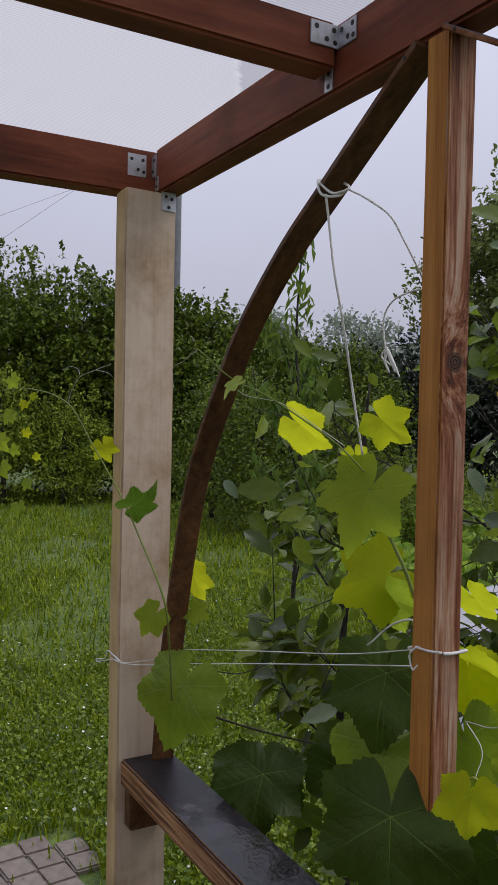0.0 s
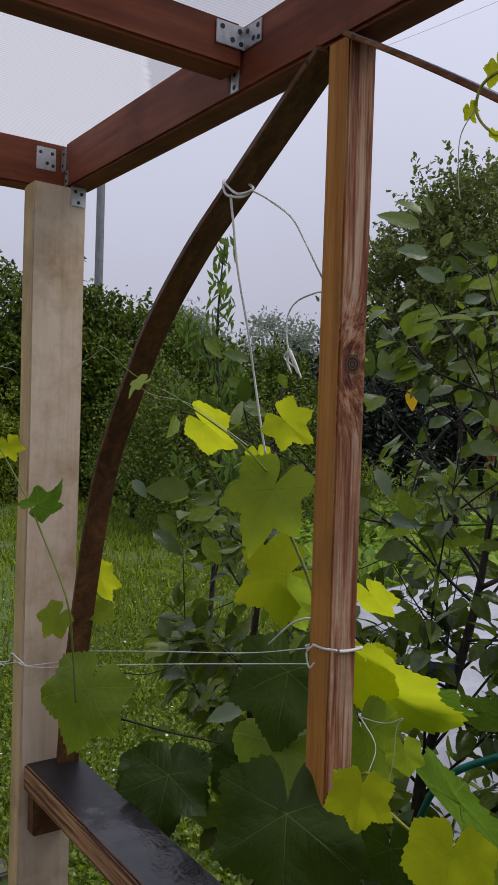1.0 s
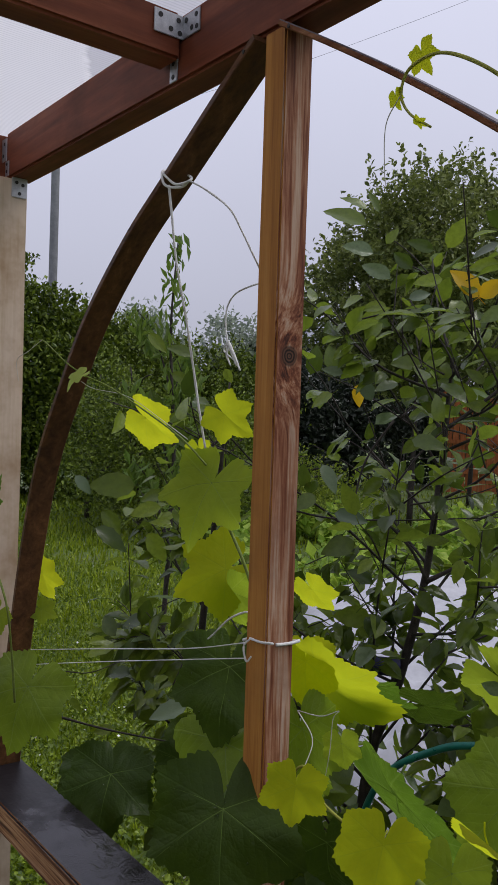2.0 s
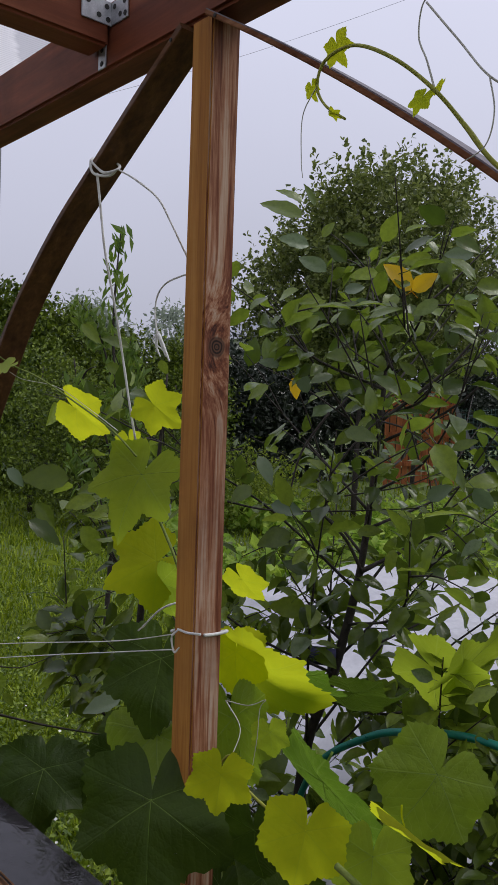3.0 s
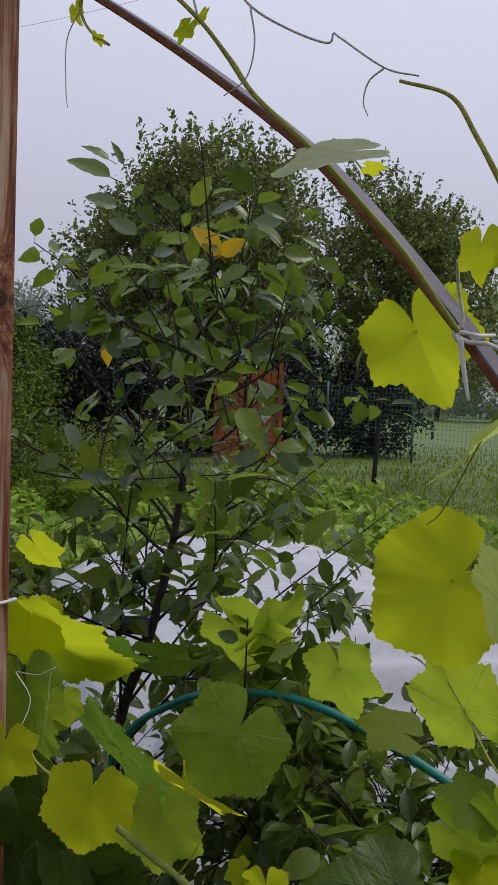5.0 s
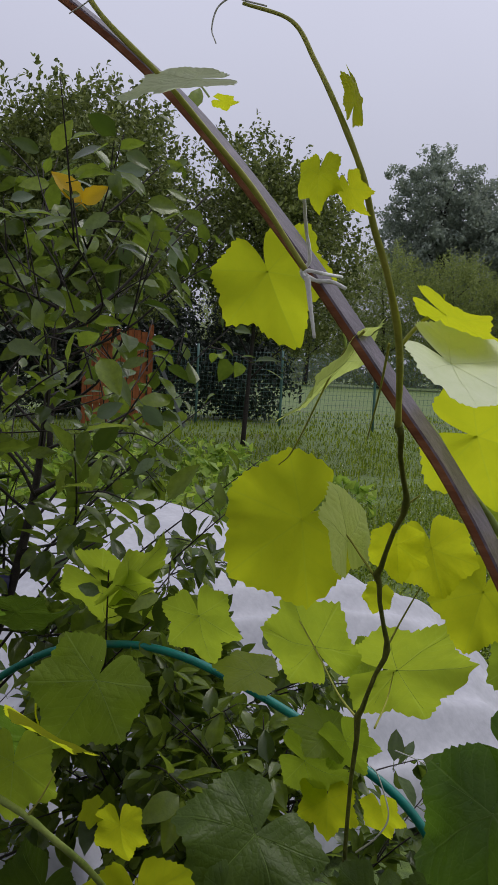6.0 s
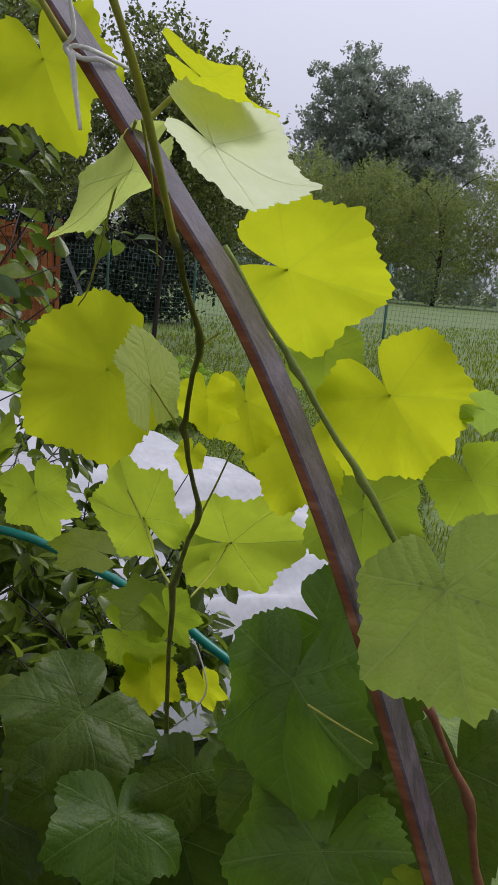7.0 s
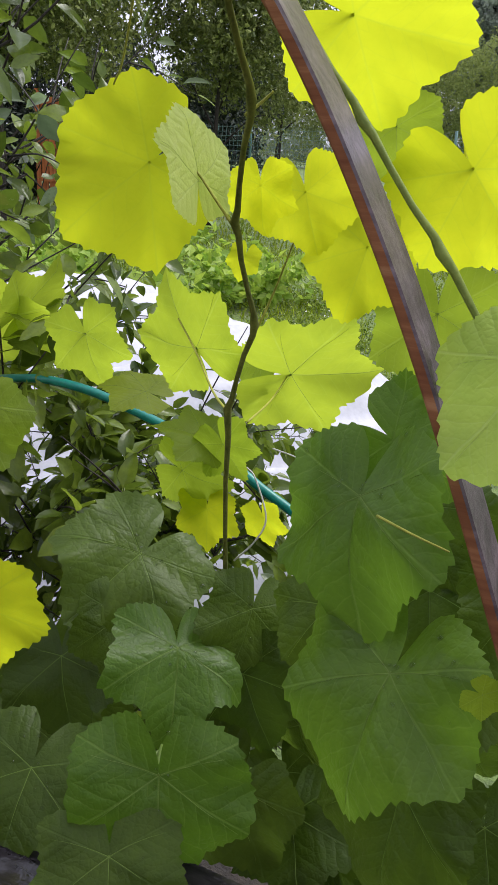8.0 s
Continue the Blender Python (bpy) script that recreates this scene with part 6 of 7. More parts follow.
curl("tendril", [(-0.245, 0.960, 1.057), (-0.223, 0.950, 1.084), (-0.214, 0.950, 1.107), (-0.225, 0.950, 1.138), (-0.233, 0.950, 1.146)], 0.0014, vine_c, m_stem)
curl("tendril", [(-0.212, 0.950, 1.166), (-0.189, 0.950, 1.162), (-0.169, 0.950, 1.152)], 0.0009, vine_c, m_stem)
leaf(vine_c, "young", (-0.273, 0.784, 1.555), (0.41, 0.03, -0.93), (0.27, -0.95, -0.08), 0.053, 0.35, 0.12, 0.10)
leaf(vine_c, "flap", (-0.213, 0.785, 1.496), (-0.57, -0.38, -0.73), (0.73, 0.19, -0.66), 0.061, 0.10, 0.05, 0.03)
leaf(vine_c, "young", (-0.280, 0.879, 1.369), (-0.67, -0.42, -0.61), (0.33, -0.89, 0.30), 0.075, 0.05, 0.10, 0.08)
leaf(vine_c, "flap", (-0.234, 0.862, 1.361), (-0.16, 0.01, 0.99), (0.97, -0.09, 0.21), 0.047, 0.15, 0.20, 0.20)
leaf(vine_b, "dark", (-0.797, 1.100, 1.143), (0.81, 0.56, -0.19), (0.28, -0.64, -0.71), 0.071, 0.25, 0.15, 0.12)
leaf(vine_c, "mid", (-0.530, 1.139, 1.179), (0.24, 0.03, -0.97), (0.03, -0.98, 0.16), 0.069, 0.50, 0.20, 0.12)
leaf(vine_c, "mid", (-0.324, 1.024, 1.214), (-0.51, -0.19, 0.84), (-0.14, -0.97, -0.10), 0.072, 0.35, 0.20, 0.12)
leaf(vine_c, "mid", (-0.442, 1.126, 1.130), (-0.85, -0.43, 0.29), (0.33, -0.13, 0.93), 0.054, 0.30, 0.20, 0.12)
leaf(vine_c, "young", (-0.200, 0.880, 1.360), (0.09, -0.06, -0.99), (-0.13, -0.98, 0.16), 0.031, 0.30, 0.15, 0.12)
leaf(vine_c, "young", (-0.219, 0.901, 1.314), (-0.22, -0.21, -0.95), (-0.03, -0.94, 0.34), 0.017, 0.30, 0.15, 0.12)
leaf(vine_c, "mid", (-0.251, 1.069, 1.193), (0.88, 0.47, -0.04), (0.26, -0.86, -0.41), 0.088, 0.40, 0.12, 0.12)
leaf(vine_c, "mid", (-0.289, 1.083, 1.193), (-0.37, -0.29, -0.89), (-0.40, -0.74, 0.53), 0.038, 0.40, 0.15, 0.12)
leaf(vine_c, "mid", (-0.286, 0.976, 1.152), (-0.75, -0.57, 0.42), (0.50, -0.21, 0.79), 0.042, 0.40, 0.15, 0.12)
leaf(vine_c, "mid", (-0.309, 0.981, 1.117), (0.92, -0.06, -0.22), (-0.16, -1.02, -0.14), 0.050, 0.40, 0.15, 0.12)
leaf(vine_c, "mid", (-0.265, 0.970, 1.153), (0.50, 0.02, -0.80), (-0.14, -0.99, 0.26), 0.038, 0.50, 0.15, 0.12)
leaf(vine_c, "young", (-0.284, 0.982, 1.086), (0.09, -0.21, -0.90), (-0.00, -0.87, 0.60), 0.040, 0.40, 0.15, 0.12)
leaf(vine_c, "young", (-0.230, 0.980, 1.092), (0.33, -0.05, -0.88), (-0.32, -0.92, 0.30), 0.029, 0.40, 0.15, 0.12)
cane([(-0.159, 0.8, 1.458), (-0.111, 0.8, 1.396), (-0.066, 0.8, 1.339), (-0.014, 0.8, 1.269)], 0.0017, 0.0020, m_stem, vine_c)
cane([(-0.015, 0.8, 1.218), (0.014, 0.8, 1.169), (0.028, 0.8, 1.11)], 0.0021, 0.0026, m_cane_red, vine_c)
curl("petiole", [(-0.083, 0.800, 1.199), (-0.061, 0.790, 1.198), (-0.039, 0.780, 1.198)], 0.0013, vine_c, m_stem)
leaf(vine_c, "young", (-0.140, 0.856, 1.449), (0.92, 0.32, -0.23), (0.20, -0.90, -0.40), 0.068, 0.15, 0.10, 0.08)
leaf(vine_c, "young", (-0.074, 0.884, 1.376), (0.59, 0.06, -0.81), (0.03, -1.00, 0.03), 0.064, 0.15, 0.10, 0.08)
# Darker blade added for the shadow where two young leaves overlap.
leaf(vine_c, "mid", (-0.125, 0.901, 1.397), (0.15, -0.15, -0.98), (0.04, -1.00, 0.07), 0.035, 0.10, 0.10, 0.12)
leaf(vine_c, "young", (-0.179, 0.901, 1.357), (0.31, -0.08, -0.95), (0.13, -0.99, 0.09), 0.042, 0.20, 0.10, 0.12)
leaf(vine_c, "young", (-0.140, 0.914, 1.326), (-0.18, -0.27, -0.95), (0.06, -0.96, 0.28), 0.049, 0.20, 0.10, 0.12)
leaf(vine_c, "mid", (-0.093, 0.925, 1.288), (0.13, -0.31, -0.92), (-0.14, -0.92, 0.40), 0.057, 0.20, 0.10, 0.12)
leaf(vine_c, "white", (-0.119, 0.697, 1.497), (0.82, 0.21, -0.54), (-0.28, -0.51, -0.79), 0.049, 0.25, 0.20, 0.10)
leaf(vine_c, "young", (-0.119, 0.678, 1.519), (0.78, 0.19, -0.59), (-0.44, -0.31, -0.79), 0.035, 0.30, 0.20, 0.10)
leaf(vine_c, "pale", (-0.006, 0.744, 1.306), (0.30, -0.52, -0.64), (-0.37, -0.81, 0.66), 0.064, 0.15, 0.20, 0.08)
leaf(vine_c, "mid", (-0.014, 0.859, 1.336), (0.59, 0.06, -0.81), (-0.30, -0.94, -0.09), 0.039, 0.20, 0.10, 0.12)
leaf(vine_c, "pale", (-0.015, 0.878, 1.376), (0.87, 0.26, -0.42), (-0.20, -0.81, -0.53), 0.023, 0.30, 0.10, 0.12)
leaf(vine_c, "lush", (-0.101, 0.884, 1.214), (0.81, -0.27, -0.32), (-0.33, -0.98, 0.29), 0.057, 0.20, 0.12, 0.12)
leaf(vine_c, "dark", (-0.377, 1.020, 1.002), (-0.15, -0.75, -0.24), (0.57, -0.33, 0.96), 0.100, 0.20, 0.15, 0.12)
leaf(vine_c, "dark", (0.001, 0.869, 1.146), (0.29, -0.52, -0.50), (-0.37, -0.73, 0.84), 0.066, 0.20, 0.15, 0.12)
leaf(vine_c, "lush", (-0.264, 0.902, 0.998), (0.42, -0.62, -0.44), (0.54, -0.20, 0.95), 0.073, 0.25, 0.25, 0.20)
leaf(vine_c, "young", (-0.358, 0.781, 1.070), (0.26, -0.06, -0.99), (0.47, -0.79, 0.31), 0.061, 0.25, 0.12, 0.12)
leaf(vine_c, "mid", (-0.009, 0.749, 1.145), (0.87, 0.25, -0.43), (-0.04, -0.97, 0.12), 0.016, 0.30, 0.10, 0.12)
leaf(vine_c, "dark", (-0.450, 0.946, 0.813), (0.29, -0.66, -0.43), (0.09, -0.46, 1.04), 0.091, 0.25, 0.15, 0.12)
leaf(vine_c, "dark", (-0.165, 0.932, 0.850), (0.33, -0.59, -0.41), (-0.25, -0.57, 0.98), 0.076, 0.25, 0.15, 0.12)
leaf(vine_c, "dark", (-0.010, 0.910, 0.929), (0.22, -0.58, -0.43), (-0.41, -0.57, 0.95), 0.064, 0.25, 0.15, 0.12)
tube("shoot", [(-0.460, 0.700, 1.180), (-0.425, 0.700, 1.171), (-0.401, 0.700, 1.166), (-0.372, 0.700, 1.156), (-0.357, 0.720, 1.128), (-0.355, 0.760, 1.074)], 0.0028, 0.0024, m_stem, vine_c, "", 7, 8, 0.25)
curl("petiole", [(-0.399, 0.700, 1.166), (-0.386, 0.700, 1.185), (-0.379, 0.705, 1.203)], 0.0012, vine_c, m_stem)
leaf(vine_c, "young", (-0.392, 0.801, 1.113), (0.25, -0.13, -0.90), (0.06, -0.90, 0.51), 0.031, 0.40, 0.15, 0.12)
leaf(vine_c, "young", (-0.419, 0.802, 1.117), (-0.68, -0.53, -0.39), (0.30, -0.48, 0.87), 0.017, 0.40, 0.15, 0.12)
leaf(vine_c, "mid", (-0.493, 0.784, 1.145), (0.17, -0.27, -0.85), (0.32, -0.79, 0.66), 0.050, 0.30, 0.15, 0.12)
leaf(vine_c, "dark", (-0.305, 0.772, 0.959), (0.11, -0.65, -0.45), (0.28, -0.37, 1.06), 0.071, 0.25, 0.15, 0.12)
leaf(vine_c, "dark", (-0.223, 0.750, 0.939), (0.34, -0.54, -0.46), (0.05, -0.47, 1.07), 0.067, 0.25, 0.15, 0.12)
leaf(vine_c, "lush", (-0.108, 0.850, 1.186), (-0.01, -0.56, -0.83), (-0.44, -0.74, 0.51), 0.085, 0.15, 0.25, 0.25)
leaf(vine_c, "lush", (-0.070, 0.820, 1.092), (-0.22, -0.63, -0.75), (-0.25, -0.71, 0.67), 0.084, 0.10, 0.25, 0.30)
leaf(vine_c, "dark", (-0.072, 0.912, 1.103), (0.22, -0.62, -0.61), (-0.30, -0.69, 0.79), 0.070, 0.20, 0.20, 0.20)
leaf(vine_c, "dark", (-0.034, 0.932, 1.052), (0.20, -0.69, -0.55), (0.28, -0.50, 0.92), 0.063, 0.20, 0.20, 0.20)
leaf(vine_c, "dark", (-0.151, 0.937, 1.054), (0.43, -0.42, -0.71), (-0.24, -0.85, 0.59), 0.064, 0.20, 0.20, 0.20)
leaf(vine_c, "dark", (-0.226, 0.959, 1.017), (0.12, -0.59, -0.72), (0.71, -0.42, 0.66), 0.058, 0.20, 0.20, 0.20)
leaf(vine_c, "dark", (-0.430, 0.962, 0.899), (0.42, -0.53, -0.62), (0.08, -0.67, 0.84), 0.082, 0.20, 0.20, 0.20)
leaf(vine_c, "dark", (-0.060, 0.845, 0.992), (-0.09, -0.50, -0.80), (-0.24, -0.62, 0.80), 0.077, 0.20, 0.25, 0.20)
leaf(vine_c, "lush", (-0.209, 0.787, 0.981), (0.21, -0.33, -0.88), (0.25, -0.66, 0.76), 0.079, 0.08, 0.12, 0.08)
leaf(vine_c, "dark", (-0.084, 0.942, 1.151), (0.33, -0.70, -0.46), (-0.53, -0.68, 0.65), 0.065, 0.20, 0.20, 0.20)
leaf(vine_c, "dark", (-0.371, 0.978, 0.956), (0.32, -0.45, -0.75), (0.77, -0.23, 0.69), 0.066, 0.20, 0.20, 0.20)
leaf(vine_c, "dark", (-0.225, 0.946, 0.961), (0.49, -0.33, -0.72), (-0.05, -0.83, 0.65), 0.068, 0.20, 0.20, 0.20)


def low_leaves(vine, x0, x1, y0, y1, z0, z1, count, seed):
    """The lower leaves of a vine, alike in kind, shade partly in their dark green, over a stretch of the wall line."""
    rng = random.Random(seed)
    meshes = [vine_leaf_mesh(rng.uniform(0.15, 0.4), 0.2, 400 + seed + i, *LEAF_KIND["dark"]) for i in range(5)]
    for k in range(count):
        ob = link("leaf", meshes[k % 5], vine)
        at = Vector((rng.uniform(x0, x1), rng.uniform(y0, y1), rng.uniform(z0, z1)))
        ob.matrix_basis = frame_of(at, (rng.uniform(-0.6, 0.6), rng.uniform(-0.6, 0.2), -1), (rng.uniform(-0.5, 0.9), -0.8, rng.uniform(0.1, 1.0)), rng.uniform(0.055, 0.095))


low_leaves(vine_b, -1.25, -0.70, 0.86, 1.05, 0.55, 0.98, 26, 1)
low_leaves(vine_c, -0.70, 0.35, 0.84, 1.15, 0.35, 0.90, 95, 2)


twine_arch = thing("twine", (-0.94, 0.75, 1.82), "white plant twine knotted round the dark lath, ends hanging", "twine")
tube("loop", [(-0.927, 0.738, 1.825), (-0.897, 0.738, 1.806), (-0.865, 0.738, 1.804), (-0.928, 0.775, 1.831), (-0.992, 0.790, 1.853), (-0.948, 0.750, 1.834), (-0.921, 0.738, 1.810), (-0.885, 0.738, 1.800), (-0.868, 0.738, 1.804)], 0.0016, 0.0016, m_twine, twine_arch, "", 7, 8, 0.25)
tube("tail", [(-0.912, 0.738, 1.808), (-0.906, 0.740, 1.769), (-0.901, 0.745, 1.715), (-0.901, 0.760, 1.655), (-0.911, 0.780, 1.594), (-0.911, 0.790, 1.545), (-0.908, 0.800, 1.492)], 0.0015, 0.0015, m_twine, twine_arch, "", 7, 8, 0.25)
tube("tail", [(-0.865, 0.738, 1.803), (-0.846, 0.750, 1.790), (-0.816, 0.760, 1.766), (-0.803, 0.770, 1.738), (-0.794, 0.780, 1.712), (-0.794, 0.790, 1.698), (-0.802, 0.800, 1.686), (-0.817, 0.800, 1.686), (-0.852, 0.800, 1.680), (-0.870, 0.800, 1.665), (-0.872, 0.800, 1.641), (-0.864, 0.800, 1.617), (-0.848, 0.800, 1.593)], 0.0012, 0.0010, m_twine, twine_arch, "", 7, 8, 0.25)
tube("frayed_end", [(-0.866, 0.800, 1.624), (-0.868, 0.800, 1.607), (-0.859, 0.800, 1.593)], 0.0023, 0.0008, m_twine, twine_arch, "", 7, 8, 0.25)
tube("frayed_end", [(-0.864, 0.800, 1.620), (-0.851, 0.800, 1.603), (-0.840, 0.800, 1.587)], 0.0025, 0.0010, m_twine, twine_arch, "", 7, 8, 0.25)
tube("frayed_end", [(-0.866, 0.800, 1.622), (-0.875, 0.800, 1.613), (-0.855, 0.800, 1.601)], 0.0014, 0.0008, m_twine, twine_arch, "", 7, 8, 0.25)

twine_post = thing("twine", (-0.74, 0.75, 1.27), "white twine ring tied round the middle post", "twine")
tube("ring", [(-0.746, 0.754, 1.295), (-0.728, 0.754, 1.295), (-0.707, 0.754, 1.298)], 0.0014, 0.0014, m_twine, twine_post, "", 7, 8, 0.25)
tube("ring", [(-0.720, 0.769, 1.292), (-0.720, 0.780, 1.291), (-0.720, 0.792, 1.291), (-0.720, 0.801, 1.292), (-0.735, 0.798, 1.289), (-0.759, 0.797, 1.291), (-0.760, 0.776, 1.291), (-0.759, 0.755, 1.290)], 0.0018, 0.0018, m_twine, twine_post, "", 6)
tube("knot", [(-0.744, 0.753, 1.295), (-0.751, 0.750, 1.286), (-0.746, 0.750, 1.271), (-0.740, 0.752, 1.277)], 0.0012, 0.0010, m_twine, twine_post, "", 7, 8, 0.25)
tube("knot", [(-0.801, 0.800, 1.306), (-0.818, 0.800, 1.303), (-0.847, 0.800, 1.289), (-0.878, 0.800, 1.264), (-0.889, 0.800, 1.256)], 0.0014, 0.0010, m_twine, twine_post, "", 7, 8, 0.25)

twine_line = thing("twine", (-1.2, 0.75, 1.08), "two white training lines strung between the posts", "twine", "training lines")
tube("line", [(-1.575, 0.688, 1.067), (-1.484, 0.688, 1.095), (-1.447, 0.688, 1.101), (-1.445, 0.700, 1.098), (-1.417, 0.745, 1.106)], 0.0008, 0.0008, m_twine, twine_line, "", 7, 8, 0.25)
tube("line", [(-1.499, 0.688, 1.095), (-1.441, 0.688, 1.100), (-1.428, 0.720, 1.096), (-1.398, 0.750, 1.102)], 0.0008, 0.0008, m_twine, twine_line, "", 7, 8, 0.25)
tube("knot", [(-1.442, 0.686, 1.103), (-1.474, 0.684, 1.107), (-1.503, 0.684, 1.107), (-1.515, 0.684, 1.090), (-1.564, 0.684, 1.075), (-1.539, 0.684, 1.075)], 0.0014, 0.0009, m_twine, twine_line, "", 7, 8, 0.25)
tube("line", [(-1.464, 0.790, 1.107), (-1.170, 0.800, 1.177), (-0.950, 0.810, 1.228), (-0.807, 0.810, 1.270)], 0.0007, 0.0007, m_twine, twine_line, "", 7, 8, 0.25)
tube("line", [(-1.463, 0.790, 1.080), (-1.152, 0.800, 1.162), (-0.913, 0.810, 1.223), (-0.801, 0.810, 1.252)], 0.0007, 0.0007, m_twine, twine_line, "", 7, 8, 0.25)

twine_lath = thing("twine", (-0.22, 0.745, 1.55), "white cloth twine wound round the wet lath", "twine")
tube("loop", [(-0.226, 0.742, 1.548), (-0.218, 0.742, 1.544), (-0.207, 0.742, 1.543), (-0.198, 0.742, 1.539)], 0.0014, 0.0012, m_twine, twine_lath, "", 7, 8, 0.25)
tube("loop", [(-0.227, 0.742, 1.546), (-0.224, 0.742, 1.550), (-0.213, 0.744, 1.548), (-0.225, 0.800, 1.553)], 0.0013, 0.0011, m_twine, twine_lath, "", 7, 8, 0.25)
tube("knot", [(-0.222, 0.740, 1.543), (-0.226, 0.738, 1.549), (-0.221, 0.738, 1.556), (-0.221, 0.730, 1.575), (-0.209, 0.700, 1.585)], 0.0015, 0.0010, m_twine, twine_lath, "", 7, 8, 0.25)
tube("tail", [(-0.222, 0.738, 1.546), (-0.219, 0.738, 1.529), (-0.215, 0.738, 1.509)], 0.0019, 0.0010, m_twine, twine_lath, "", 7, 8, 0.25)

# ---- garden things ----
def low_tunnel():
    """White fleece over hoops: an elongated mound with slack folds, its hem on the ground."""
    ob = thing("row_cover", G(1.95, 3.9), "white garden fleece stretched over a low vegetable tunnel", "row cover")
    nu, nv, verts, faces = 320, 56, [], []
    for i in range(nu + 1):
        for k in range(nv + 1):
            a, b = i / nu, k / nv
            th = math.pi * b
            px, py = 1.72 + 1.16 * -math.cos(th) * (1 - 0.30 * (1 - min(1, a * 4)) ** 2), 2.15 + 3.6 * a
            end = min(1.0, math.sin(math.pi * min(0.5, a * 2.3 if a < 0.22 else 0.5)), ) * min(1.0, math.sin(math.pi * min(0.5, (1 - a) * 3)))
            z = 0.62 * math.sin(th) ** 0.7 * max(0.0, end) ** 0.6
            hoop = 0.03 * math.cos(a * math.pi * 2 * 5)
            fold = 0.012 * noise.noise(Vector((a * 6, b * 20, 2.0))) + 0.006 * math.sin(b * 60 + 5 * noise.noise(Vector((a * 5, b * 3, 0))))
            fold += 0.030 * math.sin(a * 138 + 1.6 * noise.noise(Vector((a * 5, b * 2.5, 5.0)))) * math.exp(-(a / 0.5) ** 2) * (0.75 + 0.9 * noise.noise(Vector((a * 14, b * 3, 1.0))))
            z = max(0.0, z + (hoop + fold) * (0.2 + math.sin(th)))
            verts.append(G(px - 1.1 * fold * math.cos(th), py + 0.4 * fold, z))
    for i in range(nu):
        for k in range(nv):
            q = i * (nv + 1) + k
            faces.append((q, q + 1, q + nv + 2, q + nv + 1))
    link("fleece", mesh_of("fleece", verts, faces, m_film), ob)
    for k in range(5):
        py = 2.75 + 0.66 * k
        arc = [G(1.72 - 1.12 * math.cos(math.pi * t / 8), py, max(0.0, 0.60 * math.sin(math.pi * t / 8) ** 0.7 - 0.03)) for t in range(9)]
        tube("hoop", arc, 0.010, 0.010, m_pole, ob, "", 6, 4)


low_tunnel()


def hose():
    ob = thing("hose", (-0.55, 1.2, 0.9), "teal garden hose looped over the shrub", "hose")
    tube("pipe", HOSE, 0.0060, 0.0060, m_hose, ob, "", 10, 12)


HOSE = [(-1.10, 1.27, 0.75), (-1.008, 1.25, 0.928), (-0.895, 1.25, 1.016), (-0.81, 1.25, 1.052), (-0.71, 1.25, 1.075), (-0.62, 1.25, 1.076), (-0.53, 1.25, 1.058), (-0.44, 1.25, 1.032), (-0.364, 1.25, 1.000), (-0.25, 1.27, 0.90), (-0.15, 1.30, 0.6), (-0.12, 1.32, 0.02)]
hose()


def steel_pole():
    at = Vector((-16.9, 7.72, 0))
    ob = thing("utility_pole", at, "weathered grey utility pole behind the hedge", "pole")
    tube("shaft", [at, at + Vector((0, 0, 4)), at + Vector((0, 0, 8.2))], 0.10, 0.085, m_pole, ob, "", 14, 4)


steel_pole()


def vine_shade_strip():
    # Strip added over the lawn; its darkness is the vines' shade.
    bm = board(-2.3, 1.7, 0.80, 1.75, -0.05, 0.015, 0.01)
    ob = part("vine_shade_strip", bm, m_vine_shade, None)
    tagged(ob, "dark ground strip added for the shade under the vines", "soil", kind="structure")


vine_shade_strip()


def plank_gate():
    a, b = G(5.95, 19.3), G(7.3, 18.95)
    u = (b - a).normalized()
    ob = thing("plank_gate", (a + b) / 2, "rust-red wooden plank gate with rails and a leaning brace", "gate")
    turn = Matrix.Translation(a) @ Matrix.Rotation(math.atan2(u.y, u.x), 4, "Z")
    def put(name, bm, material=m_redwood, label=""):
        bmesh.ops.transform(bm, matrix=turn, verts=bm.verts)
        return part(name, bm, material, ob, label)
    for k in range(9):
        put("plank", board(k * 0.155, k * 0.155 + 0.14, 0.0, 0.022, 0.06, 2.28 - 0.03 * (k % 3), 0.004))
    for z in (0.5, 1.2, 1.9):
        put("cross_rail", board(-0.02, 1.42, -0.05, -0.002, z, z + 0.09, 0.004))
    for x in (-0.12, 1.42):
        put("gate_post", board(x, x + 0.1, -0.05, 0.06, 0, 2.4, 0.006))
    bm = board(-0.045, 0.045, -0.10, -0.055, 0, 2.1, 0.005)
    bmesh.ops.transform(bm, matrix=Matrix.Translation((2.35, 0, 0)) @ Matrix.Rotation(radians(-24), 4, "Y"), verts=bm.verts)
    put("brace", bm, m_pole, "grey leaning brace")


plank_gate()


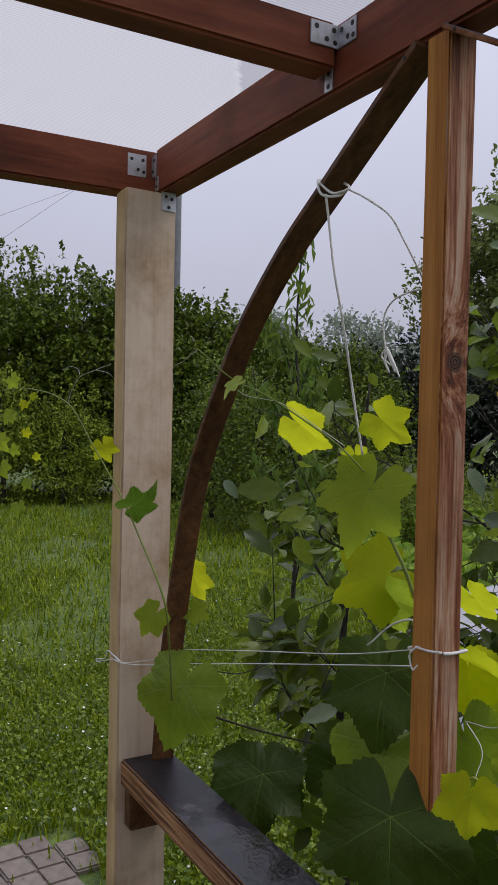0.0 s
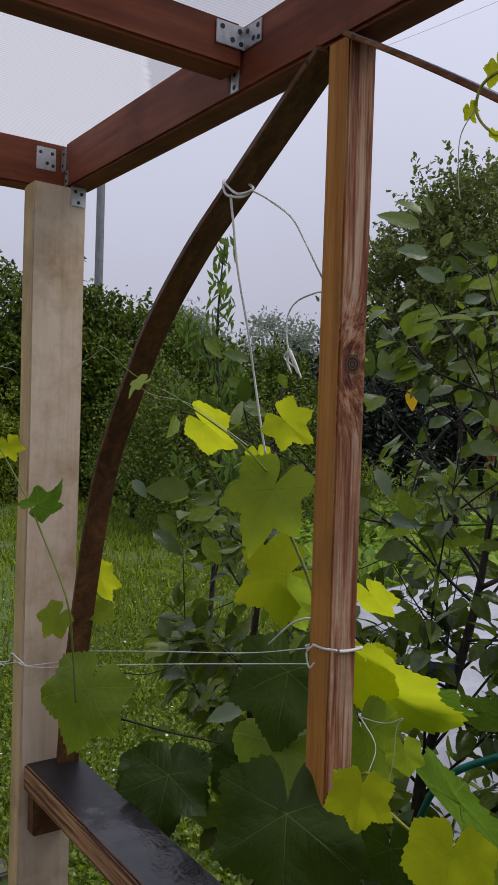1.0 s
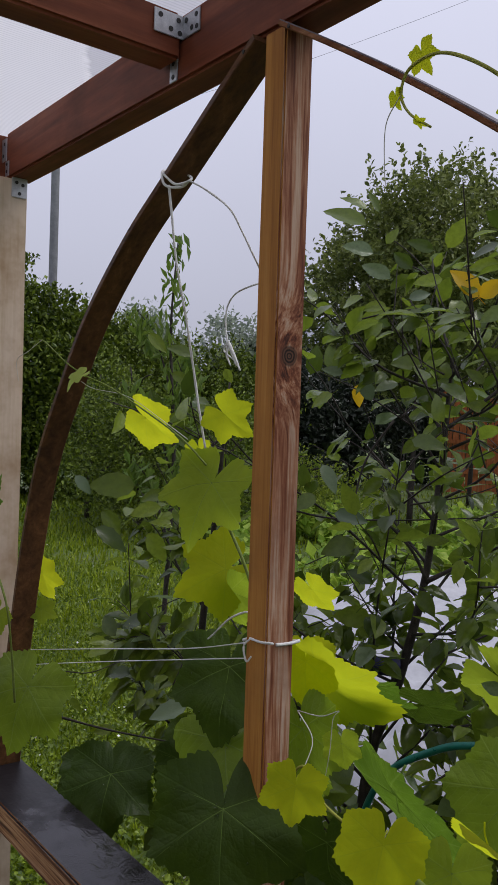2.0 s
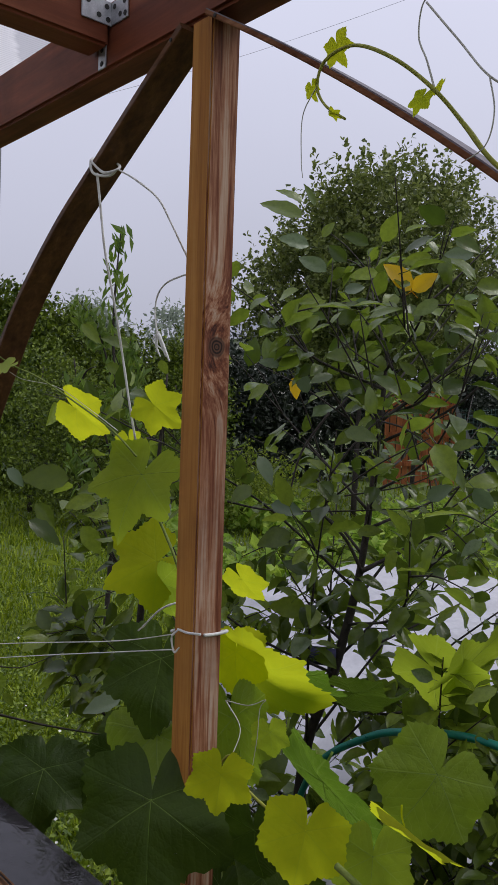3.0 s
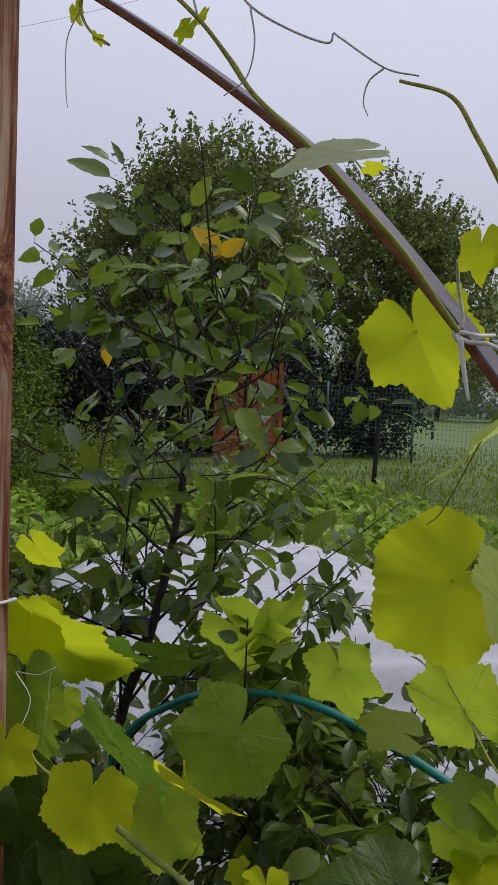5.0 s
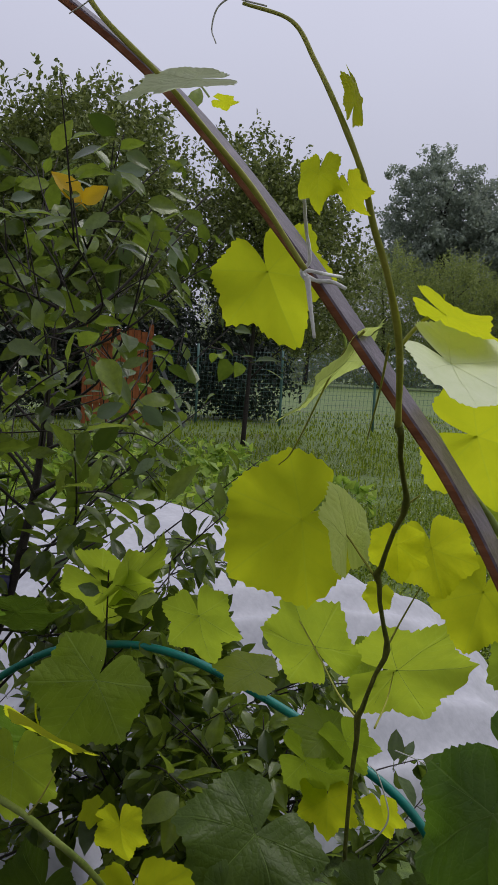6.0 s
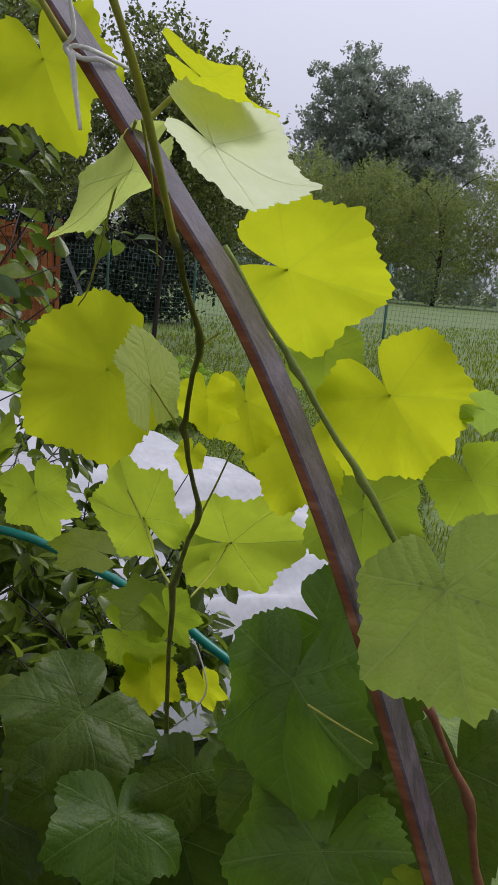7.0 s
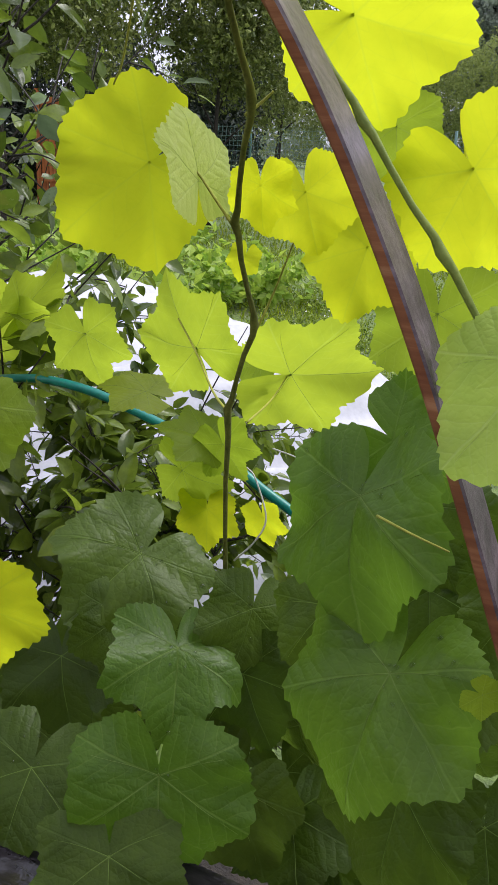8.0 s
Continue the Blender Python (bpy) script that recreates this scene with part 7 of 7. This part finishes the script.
def wire_fence():
    ob = thing("wire_fence", G(11, 19.2), "sagging green wire mesh fence on thin dark posts", "fence")
    run = [G(7.6, 20.4), G(9.0, 19.8), G(11.1, 19.1), G(13.0, 17.6), G(15.0, 16.1), G(17.5, 13.6), G(20.0, 11.0)]
    for p in run:
        tube("post", [p, p + Vector((0, 0, 1.0)), p + Vector((0, 0, 2.05))], 0.035, 0.035, m_mesh, ob, "", 6, 2)
    verts, faces = [], []
    for a, b in zip(run, run[1:]):
        d = (b - a)
        n = int(d.length / 0.10)
        wires = []
        for z in np.arange(0.1, 2.0, 0.115):
            wires.append([a + Vector((0, 0, z)), (a + b) / 2 + Vector((0, 0, z - 0.05 + 0.03 * math.sin(z * 9))), b + Vector((0, 0, z))])
        for k in range(n):
            p, q = a + d * (k / n), a + d * ((k + 1) / n)
            z = 1.98 - 0.05 * math.sin(math.pi * k / n)
            wires.append([p + Vector((0, 0, 0.08)), (p + q) / 2 + Vector((0, 0, z * 0.5)), q + Vector((0, 0, z))])
        for w in wires:
            v, f = tube_data([Vector(x) for x in w], 0.0032, 0.0032, 3)
            faces += [tuple(i + len(verts) for i in g) for g in f]
            verts += v
    link("wire_mesh", mesh_of("wire_mesh", verts, faces, m_mesh), ob)


wire_fence()


def cables():
    for pts in ([(-12, 27.2, 7.6), (-7, 26.7, 9.2), (-2.0, 26.1, 10.9), (2.5, 25.5, 12.3), (7.4, 25.0, 14.2), (14, 24.3, 17.0)],
                [(-19.3, 24.0, 0.0), (-14.0, 24.4, 3.66), (-8.6, 24.7, 7.4), (-7.3, 24.8, 8.3), (-3.0, 25.2, 11.2)]):
        g = [G(*p) for p in pts]
        ob = thing("overhead_cable", g[2], "thin dark overhead cable across the sky", "cable")
        tube("wire", g, 0.0045, 0.0045, m_cable, ob, "", 5, 8)


cables()


def far_house():
    at = G(9.6, 61.0)
    ob = thing("far_house", at, "distant house with a low grey roof among the trees", "house")
    part("wall", board(at.x - 3, at.x + 3, at.y - 2.4, at.y + 2.4, 0, 7.2, 0.02), m_render, ob)
    bm = bmesh.new()
    v = [bm.verts.new(at + Vector(c)) for c in ((-3.4, -2.8, 7.2), (3.4, -2.8, 7.2), (3.4, 2.8, 7.2), (-3.4, 2.8, 7.2), (-3.4, 0, 9.1), (3.4, 0, 9.1))]
    for f in ((0, 1, 5, 4), (2, 3, 4, 5), (0, 4, 3), (1, 2, 5), (3, 2, 1, 0)):
        bm.faces.new([v[i] for i in f])
    part("roof", bm, m_roof, ob)


far_house()


# ---- lawn and pavement ----
def grass():
    rng = np.random.default_rng(7)
    verts, faces = [], []
    pts = []
    for n, x0, x1, y0, y1 in ((38000, -0.42, 0.10, 2.6, 17.0), (50000, 0.0, 1.5, 2.6, 26.0)):
        yy = y0 * (y1 / y0) ** rng.random(n)
        xx = yy * rng.uniform(x0, x1, n)
        pts.append(np.stack([xx, yy], 1))
    p = np.concatenate(pts)
    wx, wy = p[:, 0] * GC - p[:, 1] * GS, p[:, 0] * GS + p[:, 1] * GC
    keep = (~((wx > -3.08) & (wy < 1.12)) | (rng.random(len(p)) < 0.06)) & ~((abs(p[:, 0] - 1.72) < 1.1) & (p[:, 1] < 5.7))
    bare = np.array([noise.noise(Vector((a * 0.9, b * 0.9, 3.0))) for a, b in p])
    keep &= (bare < 0.12) | (rng.random(len(p)) < 0.35)
    p = p[keep]
    n = len(p)
    wx, wy = p[:, 0] * GC - p[:, 1] * GS, p[:, 0] * GS + p[:, 1] * GC
    base = np.stack([wx, wy, np.full(n, -0.03)], 1)
    far = (p[:, 1] / 4.0)[:, None] ** 0.75
    hh = rng.uniform(0.03, 0.085, (n, 1)) * np.clip(far, 0.9, 1.6)
    a = rng.uniform(0, 2 * math.pi, n)
    side = np.stack([np.cos(a), np.sin(a), np.zeros(n)], 1) * 0.0045 * np.clip(far, 0.8, 3)
    bend = np.stack([np.cos(a + 1.7), np.sin(a + 1.7), np.zeros(n)], 1) * hh * rng.uniform(0.2, 0.9, (n, 1))
    mid, tip = base + bend * 0.35 + [0, 0, 1] * hh * 0.6, base + bend + [0, 0, 1] * hh
    v = np.stack([base - side, base + side, mid + side * 0.8, mid - side * 0.8, tip], 1).reshape(-1, 3)
    i = np.arange(n) * 5
    f = np.stack([i, i + 1, i + 2, i + 3], 1).tolist() + np.stack([i + 3, i + 2, i + 4], 1).tolist()
    me = bpy.data.meshes.new("grass")
    me.from_pydata(v.tolist(), [], f)
    me.materials.append(m_grass)
    ob = new("grass", me)
    tagged(ob, "unmown wet grass blades on the lawn", "grass", kind="stuff")


grass()


def clover():
    rng = np.random.default_rng(9)
    n = 190000
    y = 2.7 * (17.0 / 2.7) ** rng.random(n)
    x = y * rng.uniform(-0.42, 1.1, n)
    keep = ~((x * GC - y * GS > -3.08) & (x * GS + y * GC < 1.12)) & ~((abs(x - 1.72) < 1.1) & (y < 5.7))
    x, y = x[keep], y[keep]
    thin = np.array([noise.noise(Vector((a * 0.9, b * 0.9, 3.0))) for a, b in zip(x, y)]) + 0.25 * np.exp(-((x + 0.9) ** 2 + (y - 3.3) ** 2) / 0.15)
    full = (thin < 0.12) | (rng.random(len(x)) < 0.4)
    x, y = x[full], y[full]
    pts = np.stack([x * GC - y * GS, x * GS + y * GC, rng.uniform(0.0, 0.05, len(x)) * (1 + 0.9 * np.array([noise.noise(Vector((a * 3.2, b * 3.2, 8.0))) for a, b in zip(x, y)]))], 1)
    ob = leaf_cards("clover", pts, 0.023, None, m_clover, 10, 0.5, 0.7)
    tagged(ob, "low clover and plantain leaves in the lawn", "clover", kind="stuff")
    sel = rng.random(len(x)) < 0.012
    ob = leaf_cards("clover_flowers", pts[sel] + [0, 0, 0.02], 0.013, None, m_flower, 12, 1.2, 0.5)
    tagged(ob, "scattered small white clover heads in the lawn", "flowers", kind="stuff")


clover()


def pavement():
    ob = new("pavement")
    ob.location = G(-1.4, 2.0)
    ob.matrix_basis = Matrix.Translation(G(-1.4, 2.0))
    tagged(ob, "grey concrete paver path with grass in its joints", "pavement", kind="structure")
    rng = random.Random(3)
    bm = board(-0.055, 0.055, -0.0535, 0.0535, -0.05, 0.0, 0.007)
    me = bpy.data.meshes.new("paver")
    bm.to_mesh(me)
    bm.free()
    me.materials.append(m_paver)
    lay = Matrix.Translation((-3.02, 1.075, 0)) @ Matrix.Rotation(radians(5), 4, "Z")
    for i in range(20):
        for k in range(14):
            w = lay @ Vector((i * 0.112 + 0.02 * (k % 3 - 1) + rng.uniform(-0.003, 0.003), -k * 0.108 + rng.uniform(-0.003, 0.003), -0.008 + rng.uniform(-0.004, 0.004)))
            if w.y < 0.72 and w.x > -2.0 or (i, k) in ((0, 0), (3, 0), (4, 0), (4, 1), (5, 0), (6, 1)):
                continue
            p = link("paver", me, ob)
            p.matrix_basis = Matrix.Translation(w) @ Matrix.Rotation(radians(5 + rng.uniform(-2.5, 2.5)), 4, "Z") @ Matrix.Rotation(radians(rng.uniform(-1.2, 1.2)), 4, "X")


pavement()


def terrace():
    """The floor under the roof, and an unseen plain wall added to close it behind and limit fill light."""
    verts, faces = [], []
    rng = random.Random(8)
    for i in range(31):
        for k in range(20):
            x, y, h, z = -1.9 + i * 0.143, -2.25 + k * 0.143, 0.066, rng.uniform(-0.004, 0.004)
            o = len(verts)
            verts += [(x + a * h, y + b * h, z + c) for c in (-0.04, 0.0) for a, b in ((-1, -1), (1, -1), (1, 1), (-1, 1))]
            faces += [tuple(o + j for j in f) for f in ((4, 5, 6, 7), (0, 1, 5, 4), (1, 2, 6, 5), (2, 3, 7, 6), (3, 0, 4, 7))]
    ob = new("floor", mesh_of("floor", verts, faces, m_paver, False))
    tagged(ob, "grey concrete pavers under the pergola roof", "floor", kind="structure")
    wall = part("unseen_wall_south", board(-3.0, 3.2, -2.62, -2.38, -0.05, 2.9, 0.01), m_unseen_wall, None)
    tagged(wall, "unseen brown wall added behind the pergola to limit fill light", "wall", kind="structure")


terrace()
